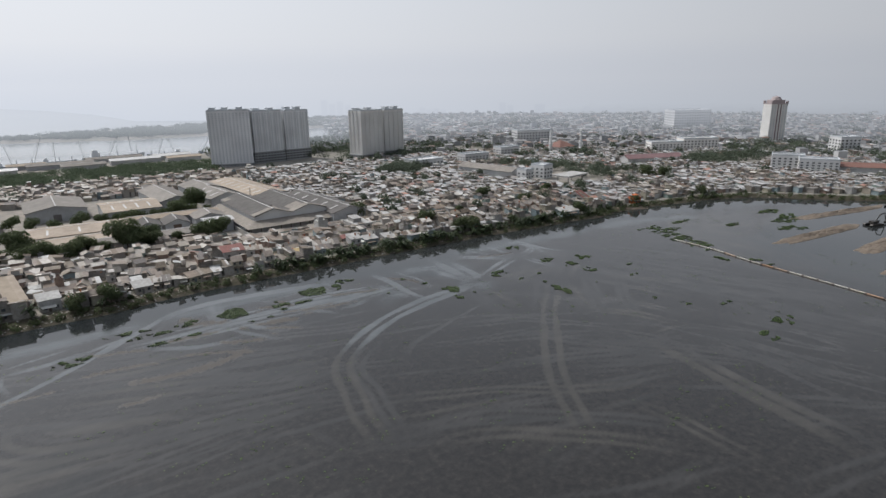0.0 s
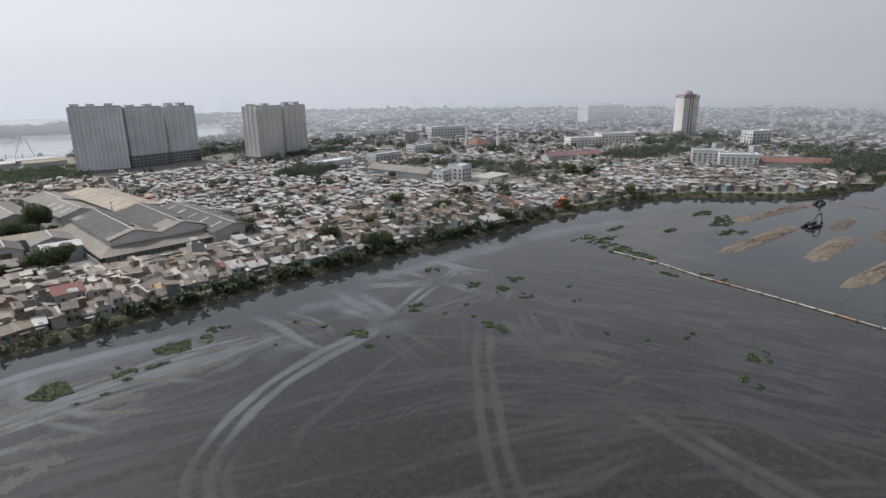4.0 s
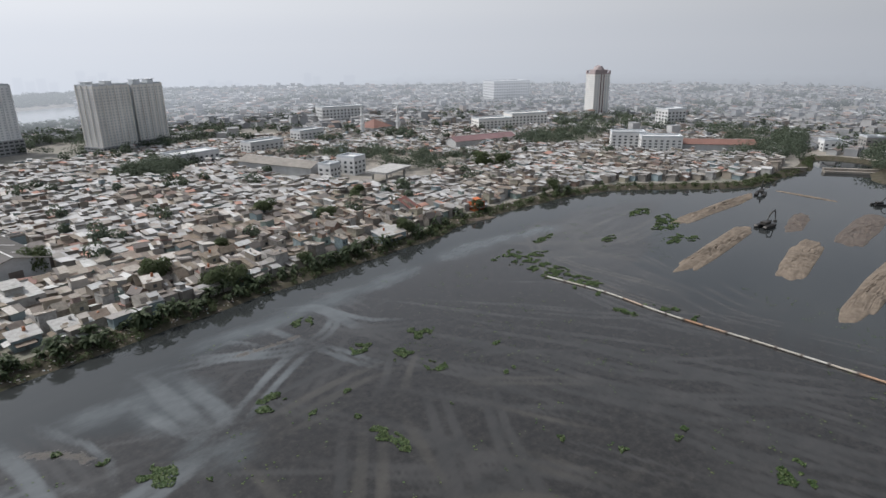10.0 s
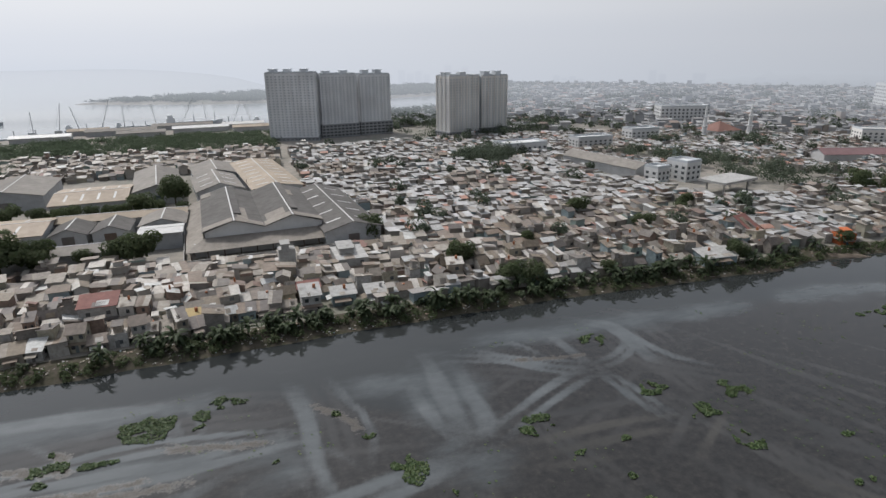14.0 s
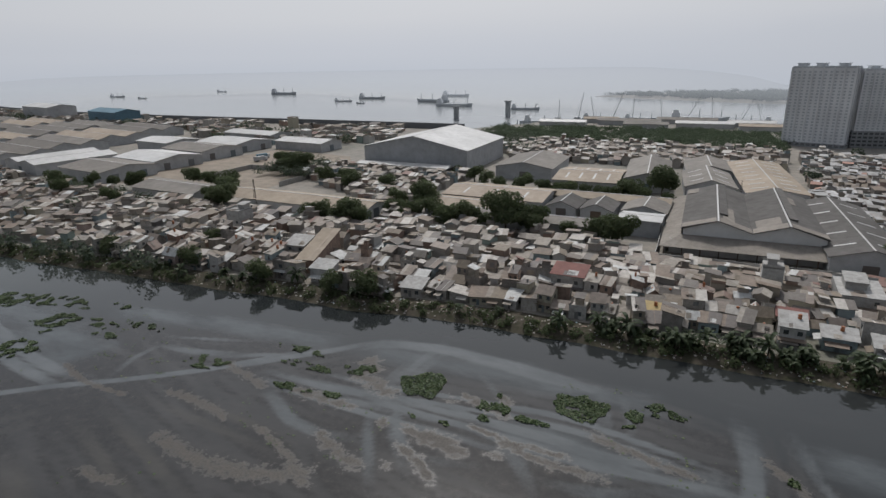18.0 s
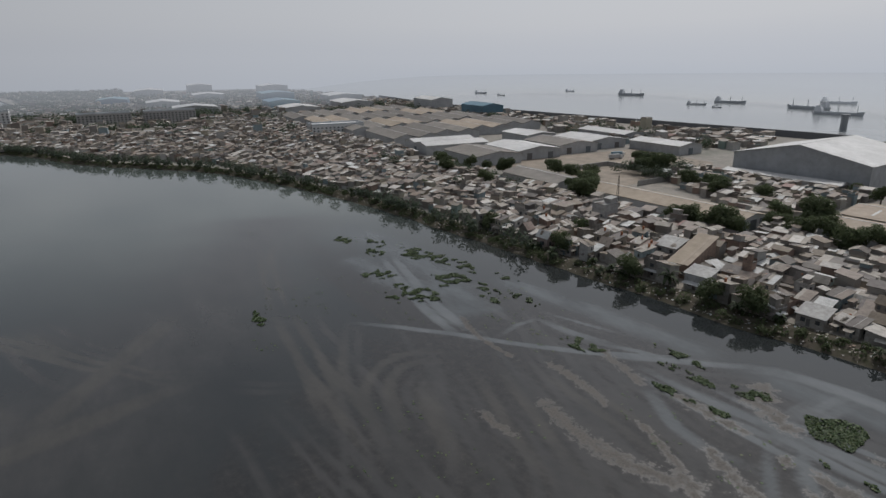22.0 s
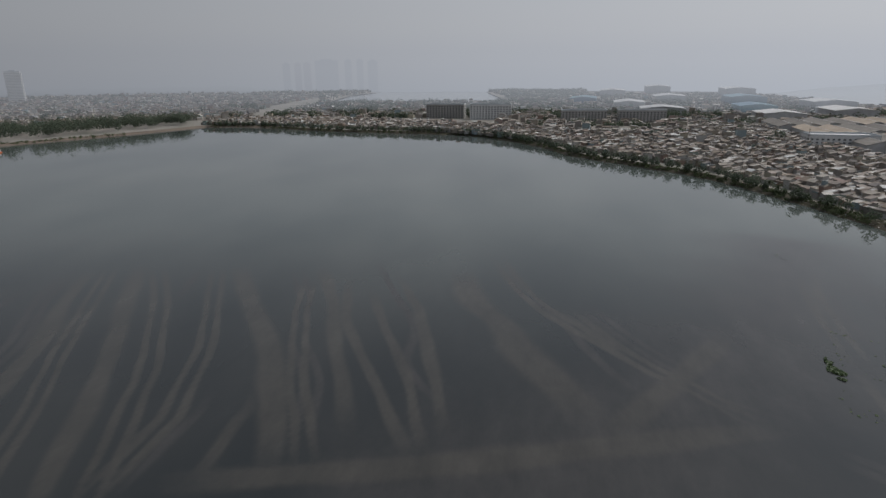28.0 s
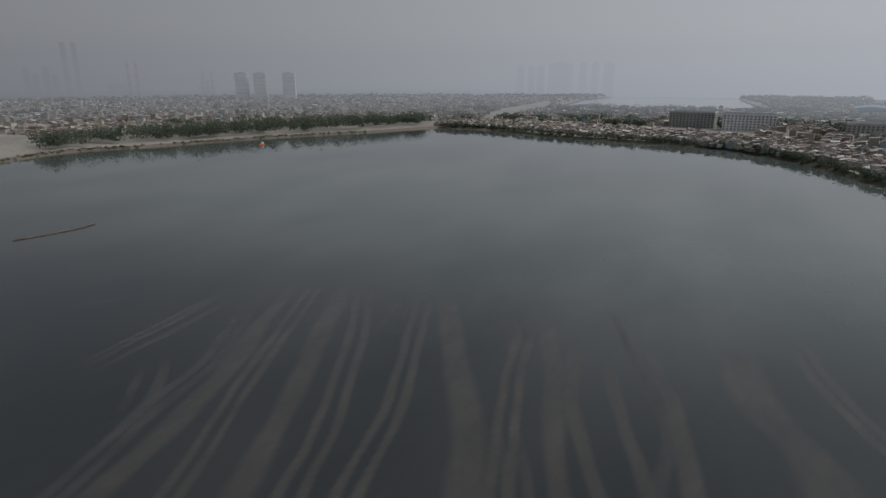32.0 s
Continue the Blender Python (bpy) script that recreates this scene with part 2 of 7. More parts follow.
m_city_roof = surface("city_roofs", [(0.0, (0.36, 0.36, 0.36)), (0.22, (0.28, 0.275, 0.27)), (0.42, (0.43, 0.43, 0.43)), (0.58, (0.30, 0.235, 0.20)), (0.74, (0.25, 0.25, 0.255)), (0.88, (0.28, 0.185, 0.15)), (0.93, (0.58, 0.58, 0.58))], pick="island", fine=0.15)
m_glass_dark = surface("dark_window", [(0.0, (0.06, 0.065, 0.07)), (1.0, (0.11, 0.12, 0.13))], rough=0.25, wear=0.1, bump=0.0, spec=0.5)
m_door = surface("door_paint", [(0.0, (0.16, 0.11, 0.08)), (0.5, (0.22, 0.24, 0.25)), (1.0, (0.12, 0.16, 0.18))], rough=0.6)
m_concrete = surface("concrete", [(0.0, (0.36, 0.35, 0.33)), (1.0, (0.46, 0.45, 0.43))], fine=0.6)
m_white = surface("white_render", [(0.0, (0.70, 0.70, 0.69)), (1.0, (0.78, 0.78, 0.77))], fine=0.3, wear=0.2)
# tower walls, ribs and panes are paled; the haze's lift is in these colours
m_tower = surface("pale_tower_render", [(0.0, (0.80, 0.81, 0.83)), (1.0, (0.83, 0.84, 0.85))], fine=0.2, wear=0.15)
m_tower_warm = surface("cream_tower_render", [(0.0, (0.78, 0.76, 0.72)), (1.0, (0.82, 0.80, 0.76))], fine=0.2, wear=0.15)
m_tower_pod = surface("grey_podium", [(0.0, (0.33, 0.34, 0.35)), (1.0, (0.37, 0.38, 0.39))], fine=0.2)
m_pane = surface("tower_window", [(0.0, (0.46, 0.49, 0.52)), (1.0, (0.52, 0.55, 0.58))], rough=0.3, wear=0.1, bump=0.0)
m_rib = surface("tower_rib", [(0.0, (0.60, 0.63, 0.66)), (1.0, (0.64, 0.67, 0.70))], fine=0.2)
m_maroon = surface("maroon_paint", [(0.0, (0.22, 0.13, 0.13)), (1.0, (0.26, 0.16, 0.16))], fine=0.3)
m_crown = surface("dull_maroon_cladding", [(0.0, (0.40, 0.335, 0.33)), (1.0, (0.45, 0.38, 0.375))], fine=0.2)
m_sea_wall = surface("dark_sea_concrete", [(0.0, (0.17, 0.175, 0.18)), (1.0, (0.20, 0.205, 0.21))], fine=0.2)
m_tank = surface("orange_tank_plastic", [(0.0, (0.42, 0.16, 0.07)), (1.0, (0.46, 0.18, 0.08))], rough=0.5, fine=0.8)
m_shed_dark = surface("dark_asbestos_roof", [(0.0, (0.14, 0.132, 0.125)), (1.0, (0.17, 0.16, 0.15))], spec=0.15, ribs=1.2, coarse=0.06, fine=0.3, wear=0.5)
m_shed_grey = surface("grey_asbestos_roof", [(0.0, (0.21, 0.19, 0.168)), (1.0, (0.29, 0.265, 0.235))], ribs=1.2, coarse=0.06, fine=0.3, wear=0.5)
m_shed_tan = surface("tan_sheet_roof", [(0.0, (0.40, 0.33, 0.25)), (1.0, (0.46, 0.38, 0.30))], ribs=1.2, coarse=0.06, fine=0.3, wear=0.4)
m_pale_sheet = surface("pale_roof_sheet", [(0.0, (0.42, 0.41, 0.39)), (1.0, (0.54, 0.53, 0.51))], ribs=1.6, fine=0.8, coarse=0.25, wear=0.6)
m_pale_wall = surface("pale_house_wall", [(0.0, (0.46, 0.45, 0.43)), (1.0, (0.58, 0.57, 0.55))], fine=0.9, coarse=0.3, wear=0.6)
m_skirt = surface("rust_streaked_sheet", [(0.0, (0.28, 0.25, 0.215)), (1.0, (0.33, 0.295, 0.255))], ribs=1.2, coarse=0.1, fine=0.4, wear=0.6)
# mangrove green made lighter, with the haze put into its colour
m_mangrove = surface("mangrove_leaf", [(0.0, (0.098, 0.132, 0.081)), (0.5, (0.121, 0.155, 0.098)), (1.0, (0.138, 0.172, 0.115))], leaf=0.45, pick="island", rough=0.85, fine=0.2, wear=0.2, bump=0.0, spec=0.12)
m_mud = surface("wet_mud", [(0.0, (0.11, 0.088, 0.07)), (1.0, (0.145, 0.115, 0.092))], rough=0.6, fine=0.5, coarse=0.1, wear=0.8, dirt=(0.35, 0.33, 0.31), bump=0.8)
m_black_steel = surface("black_steel", [(0.0, (0.035, 0.034, 0.033)), (1.0, (0.06, 0.055, 0.05))], rough=0.55, metal=0.3, fine=1.0)
m_shed_pale = surface("pale_metal_roof", [(0.0, (0.58, 0.57, 0.55)), (1.0, (0.70, 0.69, 0.67))], ribs=1.2, rough=0.5, fine=0.3, wear=0.3)
m_shed_wall = surface("shed_wall", [(0.0, (0.48, 0.49, 0.50)), (1.0, (0.58, 0.58, 0.58))], ribs=1.0, fine=0.3)
m_blue = surface("blue_cladding", [(0.0, (0.10, 0.18, 0.28)), (1.0, (0.20, 0.34, 0.38))], fine=0.3)
m_red = surface("red_tile_roof", [(0.0, (0.215, 0.115, 0.092)), (1.0, (0.25, 0.135, 0.108))], fine=0.6)
m_orange = surface("orange_tarpaulin", [(0.0, (0.62, 0.17, 0.06)), (1.0, (0.62, 0.17, 0.06))], fine=0.6, wear=0.2)
# leaf green and its greyer far copy are lightened to imitate haze
m_leaf = surface("leaf_green", [(0.0, (0.096, 0.130, 0.062)), (0.5, (0.118, 0.146, 0.074)), (1.0, (0.144, 0.163, 0.091))], leaf=0.5, pick="island", rough=0.8, fine=0.5, wear=0.3, bump=0.0, spec=0.15)
m_leaf_far = surface("hazed_leaf_green", [(0.0, (0.094, 0.121, 0.077)), (0.5, (0.110, 0.138, 0.094)), (1.0, (0.132, 0.154, 0.110))], leaf=0.45, pick="island", rough=0.85, fine=0.2, wear=0.2, bump=0.0, spec=0.12, sheen=0.12)
m_banana = surface("banana_leaf", [(0.0, (0.049, 0.071, 0.033)), (0.5, (0.065, 0.092, 0.043)), (1.0, (0.102, 0.121, 0.062))], leaf=0.35, pick="island", rough=0.6, fine=0.8, wear=0.3, bump=0.0, spec=0.25)
m_bark = surface("bark", [(0.0, (0.10, 0.08, 0.06)), (1.0, (0.15, 0.12, 0.09))], fine=2.0)
m_weed = surface("water_weed", [(0.0, (0.035, 0.070, 0.016)), (0.5, (0.055, 0.095, 0.024)), (1.0, (0.10, 0.125, 0.042))], leaf=0.2, pick="island", rough=0.6, fine=0.8, wear=0.3, bump=0.0)
m_soil = surface("bare_soil", [(0.0, (0.15, 0.118, 0.09)), (1.0, (0.20, 0.158, 0.12))], fine=0.25, coarse=0.02, wear=0.5, bump=0.4)
m_dirt_lot = surface("dry_earth", [(0.0, (0.29, 0.24, 0.185)), (1.0, (0.33, 0.275, 0.215))], fine=0.15, coarse=0.03, wear=0.6, bump=0.3)
m_sand = surface("dredged_sand", [(0.0, (0.195, 0.155, 0.116)), (1.0, (0.228, 0.182, 0.138))], fine=0.45, coarse=0.12, wear=0.8, dirt=(0.40, 0.38, 0.35), bump=0.9)
m_steel = surface("rusty_steel", [(0.0, (0.11, 0.095, 0.085)), (1.0, (0.17, 0.13, 0.11))], rough=0.6, metal=0.3, fine=1.0)
# hull tone raised so that haze over the ships is in the paint
m_hull = surface("haze_paled_hull_paint", [(0.0, (0.54, 0.57, 0.60)), (1.0, (0.64, 0.66, 0.68))], rough=0.5, fine=0.2)
m_pipe = surface("dredge_pipe", [(0.0, (0.55, 0.53, 0.48)), (0.6, (0.45, 0.42, 0.36)), (0.9, (0.42, 0.25, 0.15))], rough=0.5, fine=1.0)


def ground_material():
    m, n, l, b = nodes_of("trampled_ground")
    pos = n.new("ShaderNodeNewGeometry").outputs["Position"]
    a = noise_tex(n, l, 0.012, 4, 0.6, pos)
    f = noise_tex(n, l, 0.25, 6, 0.7, pos)
    g = ramp(n, [(0.35, (0.29, 0.265, 0.23)), (0.5, (0.24, 0.225, 0.195)), (0.65, (0.17, 0.17, 0.135))])
    l.new(a.outputs["Fac"], g.inputs[0])
    d = ramp(n, [(0.3, (0.6, 0.6, 0.6)), (0.7, (1.15, 1.1, 1.05))])
    l.new(f.outputs["Fac"], d.inputs[0])
    l.new(mixed(n, l, "MULTIPLY", 1.0, g.outputs[0], d.outputs[0]), b.inputs["Base Color"])
    b.inputs["Roughness"].default_value = 0.9
    b.inputs["Sheen Weight"].default_value = 0.1
    bp = n.new("ShaderNodeBump")
    bp.inputs["Strength"].default_value, bp.inputs["Distance"].default_value = 0.5, 0.4
    l.new(f.outputs["Fac"], bp.inputs["Height"])
    l.new(bp.outputs[0], b.inputs["Normal"])
    return m


def water_material(name, deep, silt, rough, wave, swirl):
    """Murky still water: deep and silt are its two colours, haze's brightness included, in long drifts."""
    m, n, l, b = nodes_of(name)
    pos = n.new("ShaderNodeNewGeometry").outputs["Position"]
    st = n.new("ShaderNodeMapping")
    st.inputs["Scale"].default_value = (1.0, 2.2, 1.0)
    l.new(pos, st.inputs["Vector"])
    a = noise_tex(n, l, swirl, 5, 0.55, st.outputs[0])
    c = ramp(n, [(0.38, deep), (0.66, silt)])
    l.new(a.outputs["Fac"], c.inputs[0])
    l.new(c.outputs[0], b.inputs["Base Color"])
    b.inputs["Roughness"].default_value, b.inputs["IOR"].default_value = rough, 1.33
    w = noise_tex(n, l, 0.8, 3, 0.5, pos)
    bp = n.new("ShaderNodeBump")
    bp.inputs["Strength"].default_value, bp.inputs["Distance"].default_value = wave, 0.05
    l.new(w.outputs["Fac"], bp.inputs["Height"])
    l.new(bp.outputs[0], b.inputs["Normal"])
    return m


def film_water_material():
    """The reservoir's surface: dark clear water, the floating muck on it, and the streaks cut through it, by the sheet's own attributes
    (muck, pale, silt, faint, bar: how much of each lies there), frayed by noise."""
    m, n, l, b = nodes_of("reservoir_surface")
    pos = n.new("ShaderNodeNewGeometry").outputs["Position"]
    st = n.new("ShaderNodeMapping")
    st.inputs["Scale"].default_value = (1.0, 2.2, 1.0)
    l.new(pos, st.inputs["Vector"])
    drift = noise_tex(n, l, 0.008, 5, 0.55, st.outputs[0])
    mid = noise_tex(n, l, 0.06, 5, 0.65, st.outputs[0])
    fine = noise_tex(n, l, 0.5, 6, 0.75, pos)
    grit = noise_tex(n, l, 2.2, 4, 0.8, pos)

    def toned(stops, tex):
        r = ramp(n, stops)
        l.new(tex.outputs["Fac"], r.inputs[0])
        return r.outputs[0]

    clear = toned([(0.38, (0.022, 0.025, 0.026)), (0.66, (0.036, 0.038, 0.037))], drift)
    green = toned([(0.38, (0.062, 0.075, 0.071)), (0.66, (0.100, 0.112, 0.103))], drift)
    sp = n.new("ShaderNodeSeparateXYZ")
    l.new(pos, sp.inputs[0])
    mr = n.new("ShaderNodeMapRange")     # greener silt in the broad western basin, its tone also raised to imitate sky reflection
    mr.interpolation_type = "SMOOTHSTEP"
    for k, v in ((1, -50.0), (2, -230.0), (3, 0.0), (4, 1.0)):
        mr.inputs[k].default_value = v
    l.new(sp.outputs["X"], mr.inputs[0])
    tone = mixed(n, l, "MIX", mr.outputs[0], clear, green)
    rough = 0.04

    def fray(name, tex, amount, lo, hi):
        at = n.new("ShaderNodeAttribute")
        at.attribute_name = name
        ad = n.new("ShaderNodeMath")
        ad.operation = "MULTIPLY_ADD"
        ad.inputs[1].default_value = amount
        l.new(tex.outputs["Fac"], ad.inputs[0])
        l.new(at.outputs["Fac"], ad.inputs[2])
        r = n.new("ShaderNodeMapRange")
        r.interpolation_type = "SMOOTHSTEP"
        for k, v in ((1, lo + amount * 0.5), (2, hi + amount * 0.5), (3, 0.0), (4, 1.0)):
            r.inputs[k].default_value = v
        l.new(ad.outputs[0], r.inputs[0])
        return r.outputs[0]

    # pale: sky reflection on the smooth streaks, put into their base colour
    layers = (("muck", mid, 1.0, 0.30, 0.85, toned([(0.30, (0.017, 0.017, 0.017)), (0.46, (0.024, 0.023, 0.022)), (0.58, (0.033, 0.031, 0.029)), (0.72, (0.055, 0.050, 0.043))], fine), 0.15),
              ("faint", fine, 0.35, 0.05, 1.15, toned([(0.35, (0.036, 0.036, 0.035)), (0.65, (0.052, 0.050, 0.048))], mid), 0.14),
              ("silt", fine, 0.4, 0.08, 1.45, toned([(0.35, (0.048, 0.046, 0.041)), (0.65, (0.069, 0.064, 0.056))], mid), 0.15),
              ("cloud", mid, 1.2, 0.10, 1.0, toned([(0.35, (0.050, 0.056, 0.058)), (0.65, (0.080, 0.088, 0.091))], mid), 0.10),
              ("pale", fine, 0.5, 0.06, 0.9, toned([(0.35, (0.076, 0.083, 0.086)), (0.65, (0.116, 0.124, 0.127))], mid), 0.11),
              ("bar", fine, 2.4, 0.40, 0.95, toned([(0.35, (0.050, 0.045, 0.040)), (0.65, (0.118, 0.107, 0.094))], grit), 0.7))
    for name, tex, amount, lo, hi, colour, gloss in layers:
        f = fray(name, tex, amount, lo, hi)
        tone = mixed(n, l, "MIX", f, tone, colour)
        mx = n.new("ShaderNodeMix")
        l.new(f, mx.inputs[0])
        if isinstance(rough, float):
            mx.inputs[2].default_value = rough
        else:
            l.new(rough, mx.inputs[2])
        mx.inputs[3].default_value = gloss
        rough = mx.outputs[0]
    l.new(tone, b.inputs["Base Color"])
    l.new(rough, b.inputs["Roughness"])
    b.inputs["IOR"].default_value = 1.33
    add = n.new("ShaderNodeMath")
    l.new(fine.outputs["Fac"], add.inputs[0])
    l.new(grit.outputs["Fac"], add.inputs[1])
    at = n.new("ShaderNodeAttribute")
    at.attribute_name = "muck"
    hm = n.new("ShaderNodeMath")
    hm.operation = "MULTIPLY"
    l.new(add.outputs[0], hm.inputs[0])
    l.new(at.outputs["Fac"], hm.inputs[1])
    bp = n.new("ShaderNodeBump")
    bp.inputs["Strength"].default_value, bp.inputs["Distance"].default_value = 0.22, 0.06
    l.new(hm.outputs[0], bp.inputs["Height"])
    l.new(bp.outputs[0], b.inputs["Normal"])
    return m


m_ground = ground_material()
m_bank = surface("overgrown_bank", [(0.0, (0.099, 0.083, 0.065)), (1.0, (0.099, 0.083, 0.065))], spec=0.1, fine=0.5, coarse=0.12, wear=0.95, dirt=(0.42, 0.55, 0.34), bump=0.6)
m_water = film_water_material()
# silty sea tones raised to carry the bright haze above the water
m_sea = water_material("sea_water", (0.28, 0.295, 0.30), (0.32, 0.335, 0.335), 0.16, 0.15, 0.004)


# ---- mesh building ----
class Shape:
    """Vertices and faces gathered for one mesh."""

    def __init__(self):
        self.v, self.f, self.mi, self.rim = [], [], [], []

    def quad(self, *pts, m=0):
        k = len(self.v)
        self.v += [tuple(p) for p in pts]
        self.f.append(tuple(range(k, k + len(pts))))
        self.mi.append(m)

    def box(self, x0, x1, y0, y1, z0, z1, m=0, bottom=False):
        k = len(self.v)
        self.v += [(x0, y0, z0), (x1, y0, z0), (x1, y1, z0), (x0, y1, z0), (x0, y0, z1), (x1, y0, z1), (x1, y1, z1), (x0, y1, z1)]
        fs = [(0, 1, 5, 4), (1, 2, 6, 5), (2, 3, 7, 6), (3, 0, 4, 7), (4, 5, 6, 7)] + ([(3, 2, 1, 0)] if bottom else [])
        self.f += [tuple(k + i for i in q) for q in fs]
        self.mi += [m] * len(fs)

    def slab(self, pts, thick, m=0):
        """A sheet through the corner points pts (counter-clockwise from above), thick downwards."""
        k, c = len(self.v), len(pts)
        self.v += [tuple(p) for p in pts] + [(p[0], p[1], p[2] - thick) for p in pts]
        self.f.append(tuple(range(k, k + c)))
        self.f.append(tuple(range(k + 2 * c - 1, k + c - 1, -1)))
        for i in range(c):
            j = (i + 1) % c
            self.f.append((k + i, k + c + i, k + c + j, k + j))
        self.mi += [m] * (c + 2)

    def tube(self, pts, radii, sides=6, m=0, cap=True):
        rings = []
        for i, p in enumerate(pts):
            p = Vector(p)
            d = (Vector(pts[min(i + 1, len(pts) - 1)]) - Vector(pts[max(i - 1, 0)])).normalized()
            a = d.orthogonal().normalized()
            b = d.cross(a)
            k = len(self.v)
            for s in range(sides):
                t = 2 * math.pi * s / sides
                self.v.append(tuple(p + (a * math.cos(t) + b * math.sin(t)) * radii[i]))
            rings.append(k)
        for r0, r1 in zip(rings, rings[1:]):
            for s in range(sides):
                s2 = (s + 1) % sides
                self.f.append((r0 + s, r0 + s2, r1 + s2, r1 + s))
                self.mi.append(m)
        if cap:
            self.f.append(tuple(rings[-1] + s for s in range(sides)))
            self.f.append(tuple(rings[0] + s for s in reversed(range(sides))))
            self.mi += [m, m]

    def mesh(self, name, mats):
        me = bpy.data.meshes.new(name)
        me.from_pydata(self.v, [], self.f)
        for mt in mats:
            me.materials.append(mt)
        if len(mats) > 1:
            me.polygons.foreach_set("material_index", self.mi)
        if self.rim:
            at = me.attributes.new("rim", "FLOAT", "POINT")
            at.data.foreach_set("value", self.rim)
        me.update()
        return me


def thing(name, label, category, group="", kind="", at=(0, 0, 0), turn=0.0):
    ob = new(name)
    ob.empty_display_size = 0.5
    ob.matrix_world = pose(*at, 0, 0, turn)
    return tagged(ob, label, category, group, kind)


def part(name, shape, material, parent, label=""):
    ob = new(name, shape.mesh(name, material if isinstance(material, list) else [material]))
    ob.parent = parent
    if label:
        tagged(ob, label)
    return ob


def whole(name, shape, material, label, category="", kind="", group=""):
    return tagged(new(name, shape.mesh(name, material if isinstance(material, list) else [material])), label, category, group, kind)


def inside(x, y, poly):
    c, j = False, len(poly) - 1
    for i in range(len(poly)):
        (xi, yi), (xj, yj) = poly[i], poly[j]
        if (yi > y) != (yj > y) and x < (xj - xi) * (y - yi) / (yj - yi) + xi:
            c = not c
        j = i
    return c


def spline(pts, step):
    """Points about step apart on a smooth line through pts (2D or 3D)."""
    p = [Vector((*q, 0)[:3]) if len(q) == 2 else Vector(q) for q in pts]
    p = [2 * p[0] - p[1]] + p + [2 * p[-1] - p[-2]]
    out = []
    for a, b, c, d in zip(p, p[1:], p[2:], p[3:]):
        k = max(1, int((c - b).length / step))
        for i in range(k):
            t = i / k
            out.append(0.5 * (2 * b + (c - a) * t + (2 * a - 5 * b + 4 * c - d) * t * t + (3 * b - a - 3 * c + d) * t ** 3))
    return out + [p[-2]]


rnd = random.Random(7)
LAND = 1.8

# ---- the reservoir, the sea and the land ----
SHORE_NORTH = [(-655, -320), (-652, -254), (-610, -150), (-596, -92), (-584, -29), (-560, 28), (-488, 82), (-420, 112), (-360, 158), (-318, 188), (-260, 207), (-211, 220), (-160, 229), (-122, 233),
               (-64, 239), (0, 244), (43, 250), (85, 251), (130, 253), (190, 253), (240, 251), (270, 249), (290, 250), (303, 252), (346, 247), (388, 237), (418, 220), (438, 195), (464, 168), (500, 160)]
SHORE_REST = [(545, 150), (588, 153), (588, 122), (545, 118), (520, 105), (525, 40), (480, -120), (400, -260), (280, -390), (100, -450), (-60, -468), (-207, -470), (-280, -485), (-346, -456), (-447, -422), (-559, -360)]


def wobble(pts, amp, seed):
    out = []
    for p in pts:
        q = Vector((p.x * 0.06, p.y * 0.06, seed))
        out.append(Vector((p.x + amp * noise.noise(q), p.y + amp * noise.noise(q + Vector((9, 9, 9))), 0)))
    return out


shore = wobble(spline(SHORE_NORTH + SHORE_REST, 6.0)[:-1], 1.6, 1.0)


def bank_inner(pts, d):
    """The ring pts moved d outward from the water."""
    out = []
    for i, p in enumerate(pts):
        t = (pts[(i + 1) % len(pts)] - pts[i - 1]).normalized()
        out.append(p + Vector((-t.y, t.x, 0)) * d)
    return out


bank_top = wobble(bank_inner(shore, 5.5), 1.5, 5.0)
bank_mid = wobble(bank_inner(shore, 2.2), 1.0, 8.0)
COAST = [(-4300, 900), (-2345, 671), (-1531, 698), (-1056, 681), (-783, 634), (-560, 628), (-350, 640), (-141, 650), (-124, 690), (-74, 768), (34, 800), (137, 780), (300, 830), (700, 1000), (2600, 2000), (4300, 3000),
         (4300, -4300), (-4300, -4300), (-4300, -500), (-3185, -310), (-2594, -345), (-1610, -400), (-1233, -345), (-1225, -200), (-1222, -56), (-1187, 60), (-1700, -10), (-2297, -70), (-3234, -150), (-4300, -190)]

from mathutils.geometry import tessellate_polygon
coast = [Vector((x, y, 0)) for x, y in COAST]
hole = [Vector((p.x, p.y, 0)) for p in bank_top]
land = Shape()
land.v = [(p.x, p.y, LAND) for p in coast + hole]
land.f = [tuple(t) for t in tessellate_polygon([coast, hole])]
fixed = []
for f in land.f:
    a, b, c = (Vector(land.v[i]) for i in f)
    fixed.append(f if (b - a).cross(c - a).z > 0 else f[::-1])
land.f, land.mi = fixed, [0] * len(fixed)
whole("ground", land, m_ground, "flat built-up land of trampled brown earth round the reservoir", "ground", "structure")

bank = Shape()
n_s = len(shore)
for ring, z in ((bank_inner(shore, -2.0), -0.6), (shore, 0.02), (bank_mid, 0.9), (bank_top, LAND), (bank_inner(bank_top, 3.0), LAND + 0.05)):
    bank.v += [(p.x, p.y, z + (0.25 * noise.noise(p * 0.3) if 0.1 < z < LAND else 0)) for p in ring]
for r in range(4):
    for i in range(n_s):
        j = (i + 1) % n_s
        bank.f.append((r * n_s + j, r * n_s + i, (r + 1) * n_s + i, (r + 1) * n_s + j))
        bank.mi.append(0)
south = Shape()
south.v = list(bank.v)
keep = []
for f in bank.f:
    (south.f if sum(bank.v[i][1] for i in f) / 4 < -230 else keep).append(f)
bank.f, bank.mi, south.mi = keep, [0] * len(keep), [0] * len(south.f)
whole("river_bank", bank, m_bank, "dark overgrown earth bank strewn with rubbish below the houses", "bank", "structure")
